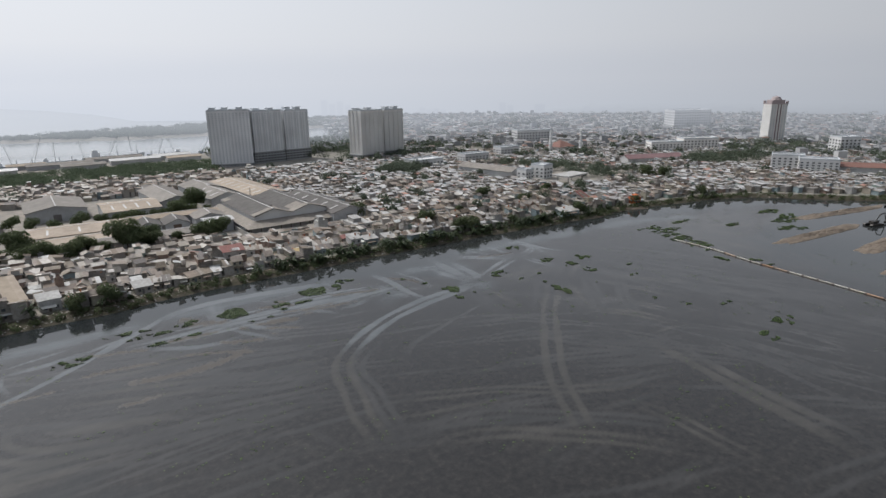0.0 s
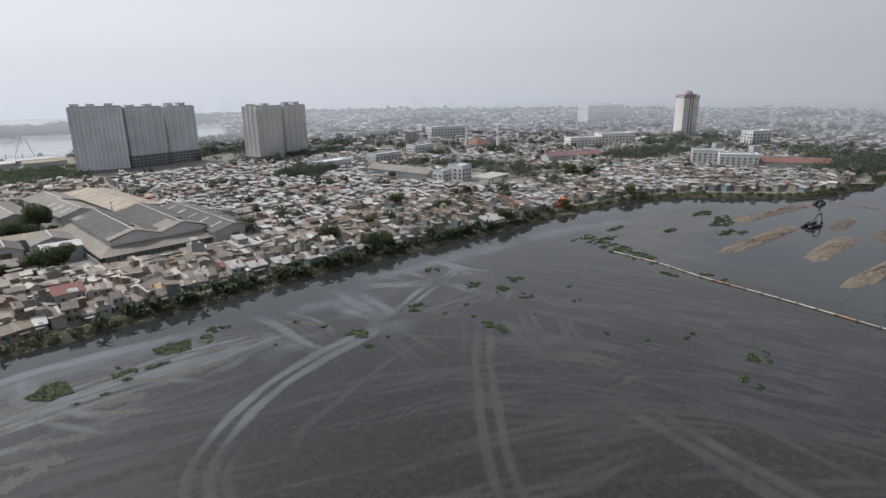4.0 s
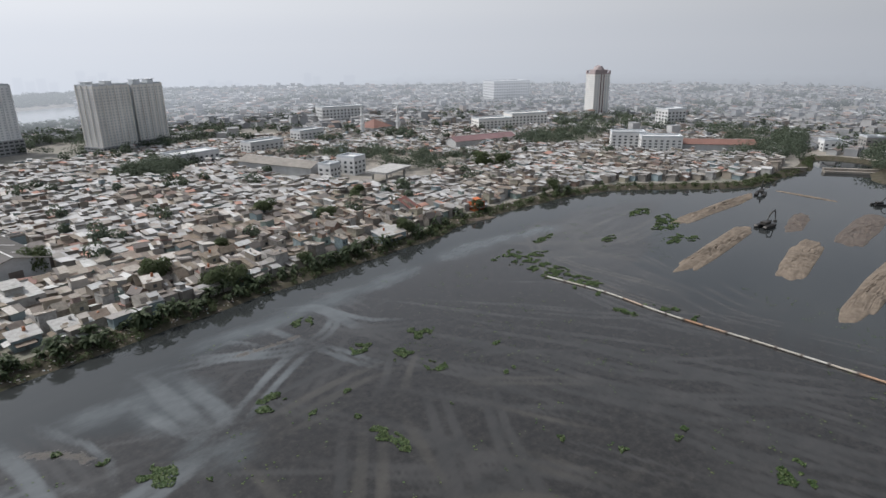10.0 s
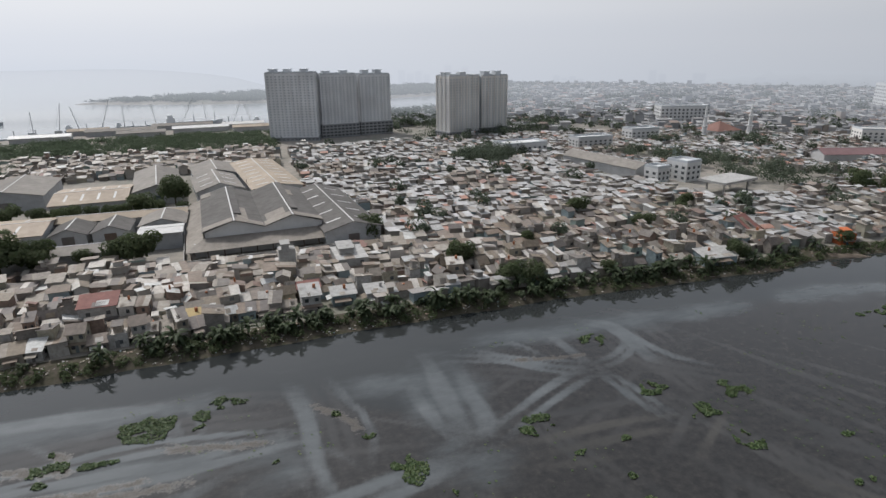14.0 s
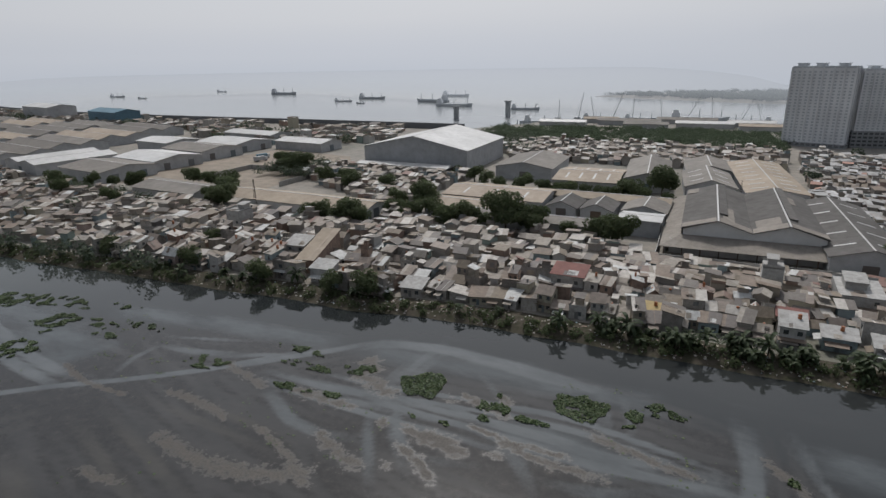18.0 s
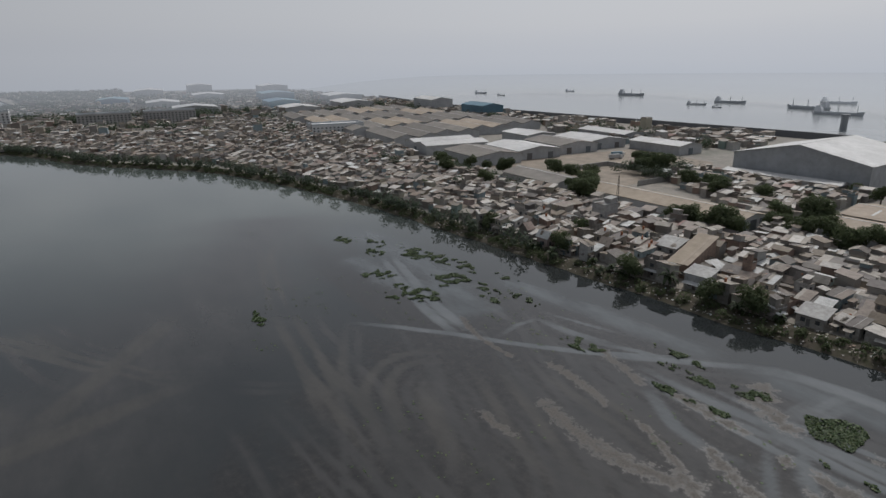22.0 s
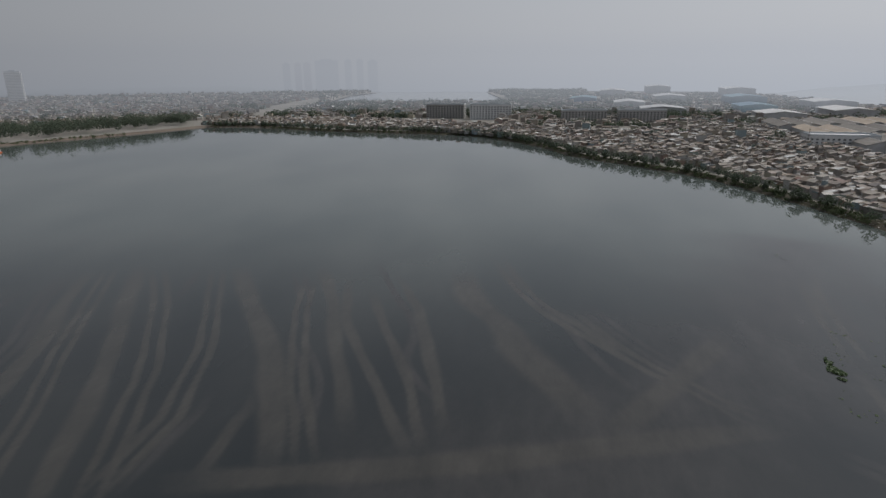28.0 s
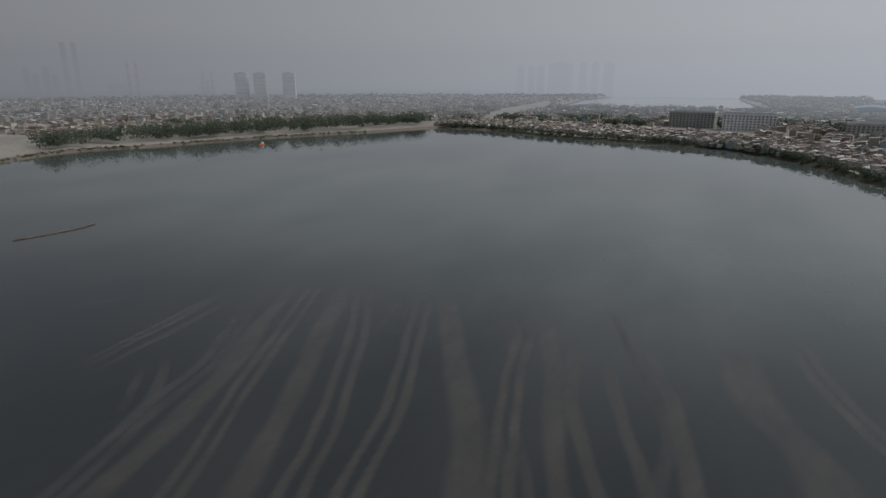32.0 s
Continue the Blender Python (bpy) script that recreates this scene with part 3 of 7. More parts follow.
whole("earth_bank", south, m_soil, "bare brown earth bank across the water", "bank", "structure")

sea = Shape()
sea.quad((-4400, -4400, -0.15), (4400, -4400, -0.15), (4400, 4400, -0.15), (-4400, 4400, -0.15))
whole("sea_water", sea, m_sea, "calm grey hazy sea with a soft sheen", "sea", "structure")
lake = Shape()
lake.v = [(p.x, p.y, 0.0) for p in bank_inner(shore, 1.0)]
lake.f = []
for t in tessellate_polygon([[Vector(v) for v in lake.v]]):
    a, b, c = (Vector(lake.v[i]) for i in t)
    lake.f.append(tuple(t) if (b - a).cross(c - a).z > 0 else tuple(t)[::-1])
lake.mi = [0] * len(lake.f)
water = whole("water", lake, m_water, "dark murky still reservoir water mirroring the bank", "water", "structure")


# ---- the muck and the streaks, laid on a fine sheet over the part of the water that is seen close ----
MUCK = [(-200, 175), (-150, 205), (-60, 224), (0, 229), (60, 234), (110, 234), (135, 218), (150, 238), (200, 241), (250, 238), (300, 237), (350, 230), (395, 215), (420, 195), (395, 186), (352, 176), (322, 162), (308, 140), (301, 110), (288, 60), (290, -60), (200, -130), (110, -90),
        (50, -10), (0, 50), (-30, 105), (-70, 145), (-130, 150)]


def rim_distance(x, y, poly):
    """Metres inside the ring; 0 outside. x and y may be arrays."""
    x, y = np.asarray(x, float), np.asarray(y, float)
    best, within = np.full(x.shape, 1e9), np.zeros(x.shape, bool)
    for (ax, ay), (bx, by) in zip(poly, poly[1:] + poly[:1]):
        dx, dy = bx - ax, by - ay
        t = np.clip(((x - ax) * dx + (y - ay) * dy) / (dx * dx + dy * dy), 0, 1)
        best = np.minimum(best, np.hypot(x - ax - t * dx, y - ay - t * dy))
        if dy:
            within ^= ((ay > y) != (by > y)) & (x < dx * (y - ay) / dy + ax)
    return np.where(within, best, 0.0)


CELL = 0.9
sheet_x, sheet_y = np.meshgrid(np.arange(-345, 435, CELL), np.arange(-150, 258, CELL))
films = {k: np.zeros(sheet_x.shape) for k in ("muck", "pale", "silt", "faint", "bar", "cloud")}
films["muck"] = np.clip(rim_distance(sheet_x, sheet_y, MUCK) / np.where(sheet_y > 170, np.clip(14.0 - (sheet_x + 20) * 0.35, 14.0, 60.0), 55.0), 0, 1)


def lay(kind, line, width, soft=0.55, fade=5.0):
    """Adds a film of that kind along a line of points: full in the middle, thinning over the outer part of its width and at its ends."""
    p = np.array([(q.x, q.y) for q in line])
    w = width * np.array([1.15 + 0.5 * noise.noise(q * 0.05) for q in line]) * 0.66
    far = w.max() + CELL
    r0, r1 = np.searchsorted(sheet_y[:, 0], (p[:, 1].min() - far, p[:, 1].max() + far))
    c0, c1 = np.searchsorted(sheet_x[0], (p[:, 0].min() - far, p[:, 0].max() + far))
    if r0 >= r1 or c0 >= c1:
        return
    x, y = sheet_x[r0:r1, c0:c1], sheet_y[r0:r1, c0:c1]
    near, along = np.full(x.shape, 1e9), np.zeros(x.shape)
    for i in range(len(p) - 1):
        d = p[i + 1] - p[i]
        t = np.clip(((x - p[i, 0]) * d[0] + (y - p[i, 1]) * d[1]) / (d @ d), 0, 1)
        e = np.hypot(x - p[i, 0] - t * d[0], y - p[i, 1] - t * d[1])
        along = np.where(e < near, i + t, along)
        near = np.minimum(near, e)
    v = np.clip((1 - near / np.interp(along, np.arange(len(w)), w)) / soft, 0, 1) * np.clip(np.minimum(along, len(p) - 1 - along) / fade, 0, 1)
    films[kind][r0:r1, c0:c1] = np.maximum(films[kind][r0:r1, c0:c1], v)


older, fresh = random.Random(44), []


def cut(kind, width, gauge, pts):
    """A fresh streak, remembered for the older ones beside it."""
    fresh.append(pts)
    track(kind, width, gauge, pts)


def track(kind, width, gauge, pts):
    """A streak that a boat or machine has cut through the muck; gauge: the distance between its two ruts, 0 for one broad streak."""
    pv = [Vector(p) for p in pts]
    if kind != "bar":
        pts = [tuple(pv[0] + (pv[0] - pv[1]).normalized() * 6)] + list(pts) + [tuple(pv[-1] + (pv[-1] - pv[-2]).normalized() * 6)]
    line = spline(pts, 4.0 if kind != "bar" else 1.0)
    for side in ((-0.5, 0.5) if gauge else (0.0,)):
        out = []
        for i, p in enumerate(line):
            t = (line[min(i + 1, len(line) - 1)] - line[max(i - 1, 0)]).normalized()
            out.append(p + Vector((-t.y, t.x, 0)) * (side * gauge + 0.5 * noise.noise(p * 0.09 + Vector((side * 7, 0, 3)))))
        lay(kind, out, width)


cut("pale", 2.4, 4.5, [(136, 192), (110, 186), (93, 180), (77, 170), (66, 160)])
cut("silt", 2.2, 4.5, [(77, 170), (66, 160), (60, 150), (58, 138), (55, 125), (54, 115), (52, 106)])
cut("pale", 2.4, 0, [(-8, 200), (3, 208), (14, 219), (23, 228), (29, 233)])
cut("pale", 1.9, 0, [(-8, 206), (3, 213), (9, 215), (16, 224)])
cut("pale", 1.7, 3.2, [(21, 210), (38, 211), (57, 214), (78, 216), (100, 213), (109, 210)])
cut("pale", 2, 0, [(109, 210), (112, 193), (113, 184)])
cut("pale", 1.8, 0, [(18, 203), (36, 202), (54, 203), (73, 202)])
cut("pale", 1.8, 0, [(40, 213), (52, 197), (62, 190)])
cut("pale", 2.4, 0, [(41, 237), (40, 221), (43, 210)])
cut("faint", 1.8, 3, [(67, 185), (78, 183), (89, 182)])
cut("faint", 1.9, 3, [(33, 190), (52, 187), (75, 179), (93, 180)])
cut("faint", 2.2, 0, [(6, 184), (31, 180), (49, 175), (68, 170)])
cut("silt", 2, 0, [(40, 166), (55, 162), (66, 163)])
cut("faint", 2.2, 4, [(-1, 176), (22, 172), (41, 161), (61, 158)])
cut("faint", 2.2, 4, [(14, 156), (38, 150), (55, 147), (62, 147)])
cut("faint", 2.4, 4, [(2, 149), (23, 141), (41, 138), (56, 139)])
cut("silt", 2.2, 0, [(35, 129), (38, 120), (41, 111)])
cut("silt", 1.8, 3, [(60, 130), (70, 126), (84, 120), (94, 115), (103, 108), (114, 102), (123, 98), (131, 99)])
cut("silt", 1.9, 0, [(56, 122), (68, 117), (80, 114), (89, 111), (98, 106)])
cut("silt", 2, 3.4, [(58, 101), (68, 103), (74, 102), (83, 97), (90, 91), (103, 79), (110, 70), (114, 65)])
cut("silt", 2.2, 4.5, [(164, 171), (147, 155), (131, 137), (118, 122), (109, 110), (102, 97), (97, 88), (94, 81), (92, 75)])
cut("silt", 2.2, 0, [(102, 93), (108, 93), (116, 91)])
cut("silt", 4, 0, [(152, 116), (150, 100), (147, 84), (145, 70), (143, 56), (140, 43)])
cut("silt", 3, 0, [(155, 104), (152, 84), (150, 68), (149, 55), (151, 47)])
cut("silt", 1.8, 3, [(116, 93), (119, 84), (120, 72), (120, 62), (121, 54)])
cut("silt", 1.9, 3.2, [(77, 86), (85, 90), (95, 92), (102, 94)])
cut("silt", 2, 0, [(72, 90), (83, 94), (94, 96)])
cut("silt", 2.2, 0, [(151, 117), (164, 116), (176, 114)])
cut("faint", 2, 3, [(172, 111), (178, 86), (179, 64)])
cut("faint", 2, 0, [(183, 114), (189, 87), (201, 64)])
cut("faint", 2, 3, [(197, 116), (205, 91), (212, 68)])
cut("faint", 2.2, 0, [(161, 104), (167, 89), (183, 58)])
cut("faint", 2, 4, [(185, 173), (162, 143), (152, 127)])
cut("pale", 3, 0, [(147, 219), (146, 205), (145, 195)])
cut("pale", 2, 4.2, [(146, 196), (156, 202), (169, 209), (179, 213)])
cut("pale", 1.8, 3, [(147, 230), (158, 226), (169, 220), (181, 214)])
cut("pale", 1.7, 0, [(159, 231), (167, 232), (172, 221)])
cut("pale", 2.6, 0, [(186, 238), (197, 234), (199, 222), (202, 211), (209, 203)])
cut("pale", 2, 2.8, [(200, 227), (195, 220), (187, 215), (180, 213)])
cut("pale", 1.8, 0, [(181, 214), (180, 203), (182, 194), (186, 189)])
cut("faint", 2, 3, [(183, 215), (192, 212), (203, 202), (216, 193)])
cut("silt", 2.2, 4.5, [(144, 191), (154, 190), (168, 190), (183, 188), (193, 184)])
cut("silt", 2.2, 0, [(143, 187), (156, 184), (171, 182)])
cut("silt", 2.4, 0, [(141, 188), (139, 176), (138, 165), (137, 154)])
cut("pale", 2.4, 4, [(99, 209), (105, 210), (111, 209)])
cut("cloud", 4.5, 0, [(109, 233), (111, 219), (112, 208)])
cut("pale", 2.2, 0, [(112, 206), (111, 194), (110, 187)])
cut("pale", 3, 0, [(107, 202), (107, 194)])
cut("pale", 2, 0, [(117, 225), (122, 215), (123, 204), (121, 197)])
cut("pale", 1.7, 0, [(110, 207), (115, 202), (118, 197)])
cut("silt", 2.4, 4.5, [(167, 174), (153, 160), (142, 148)])
cut("silt", 2.2, 0, [(173, 174), (170, 166), (164, 155), (159, 144)])
cut("silt", 1.8, 2.6, [(188, 171), (200, 158), (214, 140)])
cut("silt", 2, 0, [(186, 166), (189, 151), (193, 137), (197, 125)])
cut("silt", 2, 3.2, [(175, 151), (177, 140), (179, 130), (183, 123)])
cut("silt", 2.2, 3.6, [(149, 151), (156, 144), (162, 138), (168, 130), (171, 120), (174, 110)])
cut("silt", 2.4, 5, [(175, 118), (185, 119), (193, 115)])
cut("faint", 2, 3, [(209, 164), (212, 139), (220, 120), (238, 98)])
cut("faint", 2, 3, [(229, 139), (235, 111), (246, 87)])
cut("faint", 2, 0, [(225, 155), (230, 131), (235, 111)])
cut("faint", 2.2, 3, [(210, 117), (214, 99), (214, 77)])
cut("faint", 2.2, 0, [(216, 112), (220, 89), (221, 78)])
cut("faint", 2, 0, [(227, 165), (232, 140), (239, 126)])
cut("silt", 2.4, 0, [(173, 174), (181, 178), (195, 187), (205, 193)])
cut("pale", 4, 0, [(21, 224), (27, 230), (37, 233), (46, 234), (66, 232), (79, 231), (87, 232)])
cut("pale", 2.5, 0, [(35, 210), (50, 210), (64, 210), (77, 210), (89, 209), (99, 211), (107, 212)])
cut("pale", 2.5, 0, [(30, 208), (43, 207), (56, 207), (72, 206), (88, 206), (99, 207), (109, 208), (115, 203)])
cut("pale", 2, 0, [(39, 210), (39, 218), (38, 229)])
cut("pale", 2, 0, [(42, 212), (42, 221), (41, 230)])
cut("pale", 1.8, 0, [(54, 228), (62, 220), (65, 217)])
cut("pale", 2, 0, [(83, 229), (87, 214)])
cut("pale", 2, 0, [(87, 230), (91, 215)])
cut("pale", 3.6, 0, [(108, 231), (110, 221), (111, 210), (111, 199), (112, 190)])
cut("pale", 2, 0, [(107, 202), (109, 191)])
cut("pale", 3, 0, [(65, 205), (73, 201), (79, 193)])
cut("pale", 3, 0, [(79, 198), (88, 199), (96, 203)])
cut("cloud", 14, 0, [(93, 195), (102, 202), (112, 211)])
cut("cloud", 10, 0, [(118, 223), (126, 224), (134, 222)])
cut("pale", 2.4, 0, [(118, 230), (120, 220), (121, 215)])
cut("pale", 4.5, 0, [(142, 234), (142, 219), (141, 206), (140, 195)])
cut("cloud", 17, 0, [(142, 234), (142, 219), (141, 206), (140, 195)])
cut("cloud", 18, 0, [(131, 187), (139, 191), (147, 196)])
cut("pale", 3.4, 0, [(149, 225), (147, 212), (147, 202), (142, 195)])
cut("pale", 3.6, 0, [(135, 223), (136, 209), (138, 200), (140, 194)])
cut("pale", 5, 0, [(141, 193), (133, 191), (124, 190), (115, 189)])
cut("pale", 2.2, 2.6, [(153, 232), (162, 224), (171, 216), (179, 213)])
cut("pale", 3, 0, [(178, 235), (179, 223), (180, 214)])
cut("pale", 2.4, 2.4, [(188, 239), (197, 231), (197, 221), (196, 212), (198, 210)])
cut("pale", 2, 3, [(180, 211), (182, 203), (183, 194), (185, 188)])
cut("pale", 2, 3.6, [(178, 212), (164, 206), (151, 199)])
cut("faint", 2.2, 3, [(186, 214), (195, 206), (196, 190)])
cut("pale", 1.7, 0, [(165, 235), (168, 226)])
cut("cloud", 5, 0, [(213, 235), (211, 223)])
cut("faint", 2.2, 0, [(203, 216), (221, 219)])
cut("faint", 2, 0, [(180, 212), (194, 213), (206, 211)])
cut("silt", 2.5, 5, [(-69, 149), (-43, 146), (-21, 145), (-6, 144), (6, 143)])
cut("silt", 2.2, 4, [(-132, 163), (-97, 154), (-69, 149)])
cut("silt", 2.6, 5, [(-18, 176), (-24, 168), (-24, 160), (-16, 152), (-3, 148), (7, 144)])
cut("silt", 3, 0, [(-49, 159), (-28, 150), (-15, 146)])
cut("silt", 4, 0, [(-18, 162), (-6, 159), (7, 155), (20, 153)])
cut("silt", 3, 6, [(-15, 179), (3, 173), (19, 168), (32, 165)])
cut("silt", 2.4, 4, [(-9, 189), (9, 188), (24, 187), (37, 185)])
cut("pale", 2, 0, [(-51, 163), (-34, 178), (-17, 191), (-4, 202), (13, 221)])
cut("pale", 2.8, 4, [(-99, 198), (-55, 187), (-31, 184), (-24, 186)])
cut("pale", 2, 0, [(-22, 190), (-25, 199), (-25, 207)])
cut("pale", 3, 0, [(-26, 206), (-14, 207), (0, 211)])
cut("pale", 1.7, 0, [(-27, 210), (-6, 217)])
cut("faint", 2.2, 3, [(-37, 125), (-30, 133), (-26, 141)])
cut("pale", 2.4, 3.6, [(8, 206), (26, 205), (39, 207), (49, 207)])
cut("pale", 2, 0, [(39, 205), (46, 194), (53, 184)])
cut("pale", 2.5, 0, [(44, 206), (52, 195), (57, 189)])
cut("pale", 3, 0, [(13, 202), (28, 194), (39, 193), (44, 195)])
cut("pale", 2, 0, [(37, 212), (37, 221), (38, 228)])
cut("pale", 3, 0, [(44, 212), (42, 222), (43, 232)])
cut("pale", 2.2, 0, [(82, 230), (85, 215)])
cut("pale", 2.2, 0, [(86, 231), (89, 223)])
cut("pale", 2.2, 0, [(54, 195), (61, 195), (67, 197)])
cut("faint", 2.2, 3, [(1, 194), (18, 193), (34, 192), (47, 188)])
cut("silt", 5, 0, [(-118, -77), (-93, -67), (-63, -51), (-43, -43), (-31, -39), (-8, -31)])
cut("silt", 1.9, 3.2, [(-121, -72), (-88, -56), (-65, -45), (-44, -34), (-29, -26), (-19, -22), (2, -12)])
cut("silt", 5, 0, [(-124, -63), (-92, -47), (-65, -32), (-47, -23), (-33, -16), (-22, -12), (0, -2)])
cut("silt", 2, 3.8, [(-121, -55), (-92, -36), (-68, -23), (-51, -14), (-38, -9), (-26, -4), (-3, 4)])
cut("faint", 2.2, 0, [(-91, -31), (-117, -38), (-128, -40)])
cut("silt", 2, 3.6, [(-124, -34), (-91, -19), (-64, -7), (-47, -2), (-33, 2), (-28, 2), (-4, 2)])
cut("silt", 6, 0, [(-127, -28), (-90, -6), (-66, 9), (-48, 17), (-37, 22), (-15, 30)])
cut("silt", 3, 0, [(-48, 14), (-39, 16), (-34, 16), (-10, 17)])
cut("silt", 2, 3.2, [(-118, 2), (-89, 9), (-68, 16), (-50, 22), (-39, 27), (-17, 36)])
cut("silt", 4, 0, [(-129, 2), (-99, 15), (-72, 24), (-54, 31), (-31, 39)])
cut("silt", 3, 0, [(-119, 15), (-86, 23), (-70, 30), (-57, 37), (-46, 42), (-24, 53)])
cut("silt", 2.6, 0, [(-110, 24), (-89, 32), (-74, 38), (-60, 44), (-48, 48), (-25, 55)])
cut("silt", 3, 0, [(-122, 31), (-94, 42), (-71, 48), (-55, 52), (-31, 58)])
cut("silt", 9, 0, [(-131, 51), (-103, 57), (-86, 66), (-72, 71), (-61, 76), (-39, 87)])
cut("silt", 2, 3.2, [(-145, 63), (-116, 71), (-98, 78), (-87, 85), (-77, 92), (-57, 105)])
cut("faint", 2.2, 0, [(-59, -124), (-72, -117), (-87, -107)])
cut("silt", 1.8, 2.4, [(-41, -80), (-56, -83), (-75, -86), (-99, -91)])
cut("silt", 2.2, 0, [(-35, -53), (-46, -62), (-54, -71)])
cut("silt", 2.6, 0, [(-36, -50), (-48, -57), (-59, -69)])
cut("silt", 2, 3.2, [(-101, 83), (-78, 93), (-64, 101), (-57, 108), (-44, 116), (-42, 120)])
cut("silt", 6, 0, [(-66, 109), (-53, 100), (-39, 90), (-32, 84)])
cut("silt", 2.6, 5, [(-65, 149), (-42, 146), (-24, 143), (-8, 141)])
cut("silt", 6, 0, [(-14, 9), (-19, 31), (-23, 50), (-28, 69), (-34, 89), (-43, 122)])
cut("silt", 6, 0, [(-38, 88), (-55, 102), (-86, 125)])
cut("silt", 1.9, 3, [(-56, 107), (-50, 114), (-44, 123)])
cut("silt", 1.9, 0, [(-141, 170), (-105, 155), (-86, 152)])

cut("silt", 2, 3.4, [(332, 226), (313, 222), (298, 213), (280, 198), (269, 187), (261, 176)])
cut("silt", 1.8, 2.6, [(303, 213), (301, 195), (302, 175), (305, 158)])
cut("faint", 1.8, 0, [(310, 215), (324, 199), (337, 180)])
cut("faint", 1.8, 0, [(322, 218), (354, 208), (383, 199)])
cut("silt", 1.8, 2.6, [(291, 208), (284, 186), (283, 162), (282, 141)])
cut("silt", 1.8, 2.6, [(283, 200), (273, 175), (267, 151), (268, 133)])
cut("faint", 1.8, 0, [(291, 190), (289, 165), (285, 146)])
cut("faint", 1.8, 0, [(306, 195), (313, 180), (319, 165)])
cut("faint", 1.8, 0, [(331, 215), (343, 200), (360, 187)])
cut("faint", 1.8, 0, [(277, 183), (272, 162), (269, 140)])
cut("faint", 1.8, 0, [(339, 228), (359, 220), (386, 210)])
cut("faint", 1.8, 0, [(293, 176), (291, 157), (284, 138)])
cut("faint", 1.8, 0, [(270, 132), (269, 118), (273, 107)])
cut("faint", 1.8, 0, [(290, 148), (278, 129), (276, 113)])
cut("faint", 1.9, 3, [(264, 179), (255, 150), (258, 124), (262, 113)])
cut("faint", 1.9, 3, [(286, 195), (285, 172), (275, 149)])
cut("faint", 1.9, 3, [(316, 182), (306, 165), (296, 150)])

# fainter older streaks that run beside the fresh ones
for k, p in enumerate(fresh):
    for off in (older.uniform(5, 11), -older.uniform(5, 11), older.uniform(12, 20)):
        if older.random() < (0.4 if p[0][1] < 190 and p[0][0] > -20 else 0.15):
            ln, side = spline(p, 14.0), []
            for i, q in enumerate(ln):
                t = (ln[min(i + 1, len(ln) - 1)] - ln[max(i - 1, 0)]).normalized()
                v = q + Vector((-t.y, t.x, 0)) * off * (1 + 0.35 * noise.noise(q * 0.03 + Vector((k, 0, 0))))
                side.append((v.x, v.y))
            track("faint", older.uniform(1.7, 2.3), older.choice((0, 0, 3.2)), side)

# a fan of thin streaks through the weed between the pipe and the dredged heaps
frnd = random.Random(21)
for k in range(26):
    a0 = frnd.uniform(0, 1)
    x0, y0 = 292 + frnd.uniform(-6, 30), 178 + 44 * a0 + frnd.uniform(-4, 4)
    x1, y1 = 340 + frnd.uniform(0, 50), 172 + 56 * a0 + frnd.uniform(-4, 4)
    if rim_distance(x1, y1, MUCK) > 3 and rim_distance(x0, y0, MUCK) > 3:
        track(frnd.choice(("faint", "faint", "silt")), frnd.uniform(1.9, 2.3), frnd.choice((0, 0, 4)), [(x0, y0), ((x0 + x1) / 2, (y0 + y1) / 2 + frnd.uniform(-3, 3)), (x1, y1)])

for k in range(60):
    cx, cy, ra = 352 + frnd.uniform(-4, 4), 232 + frnd.uniform(-8, 8), frnd.uniform(18, 88)
    a0 = frnd.uniform(185, 225)
    pts = [(cx + ra * math.cos(radians(a0 + q * 9)), cy + 0.8 * ra * math.sin(radians(a0 + q * 9))) for q in range(frnd.randint(4, 7))]
    if all(rim_distance(px, py, MUCK) > 5 for px, py in pts):
        track(frnd.choice(("faint", "silt", "silt")), frnd.uniform(1.9, 2.4), frnd.choice((0, 0, 4)), pts)
# many thin older streaks all over the muck, swinging with the boats' turns
for k in range(330):
    x, y = frnd.uniform(-60, 300), frnd.uniform(-60, 232)
    if rim_distance(x, y, MUCK) < 8:
        continue
    turn_a = float(np.interp(x, (90, 175), (-11, -75))) + 34 * noise.noise(Vector((x * 0.012, y * 0.012, 9))) + frnd.gauss(0, 5)
    bend = frnd.uniform(-0.4, 0.4)
    pts = []
    for q in range(6):
        pts.append((x, y))
        x, y, turn_a = x + 15 * math.cos(radians(turn_a)), y + 15 * math.sin(radians(turn_a)), turn_a + 12 * bend
    if all(rim_distance(px, py, MUCK) > 4 for px, py in pts):
        track("faint", frnd.uniform(1.2, 2.2), frnd.choice((0, 0, 3)), pts[:frnd.choice((3, 4, 5))])

# broad milky clouds of stirred water along the north side
for pts, wd in (([(20, 224), (60, 229), (100, 230)], 10), ([(118, 228), (132, 222), (140, 230)], 14), ([(-60, 215), (-20, 222), (20, 226)], 9),
                ([(150, 236), (200, 232), (250, 230)], 10), ([(-150, 200), (-100, 205), (-60, 200), (-30, 190)], 16), ([(-110, 185), (-70, 190), (-40, 205)], 14), ([(250, 232), (290, 226), (330, 215)], 12), ([(60, 209), (80, 209), (100, 207)], 10)):
    lay("cloud", spline(pts, 5.0), wd, 1.0, 2.0)

# thin silt drifting over the deeper water south of the bank
lay("faint", spline([(-190, 185), (-120, 150), (-70, 122), (-30, 85), (0, 35)], 5.0), 62, 1.0, 3.0)

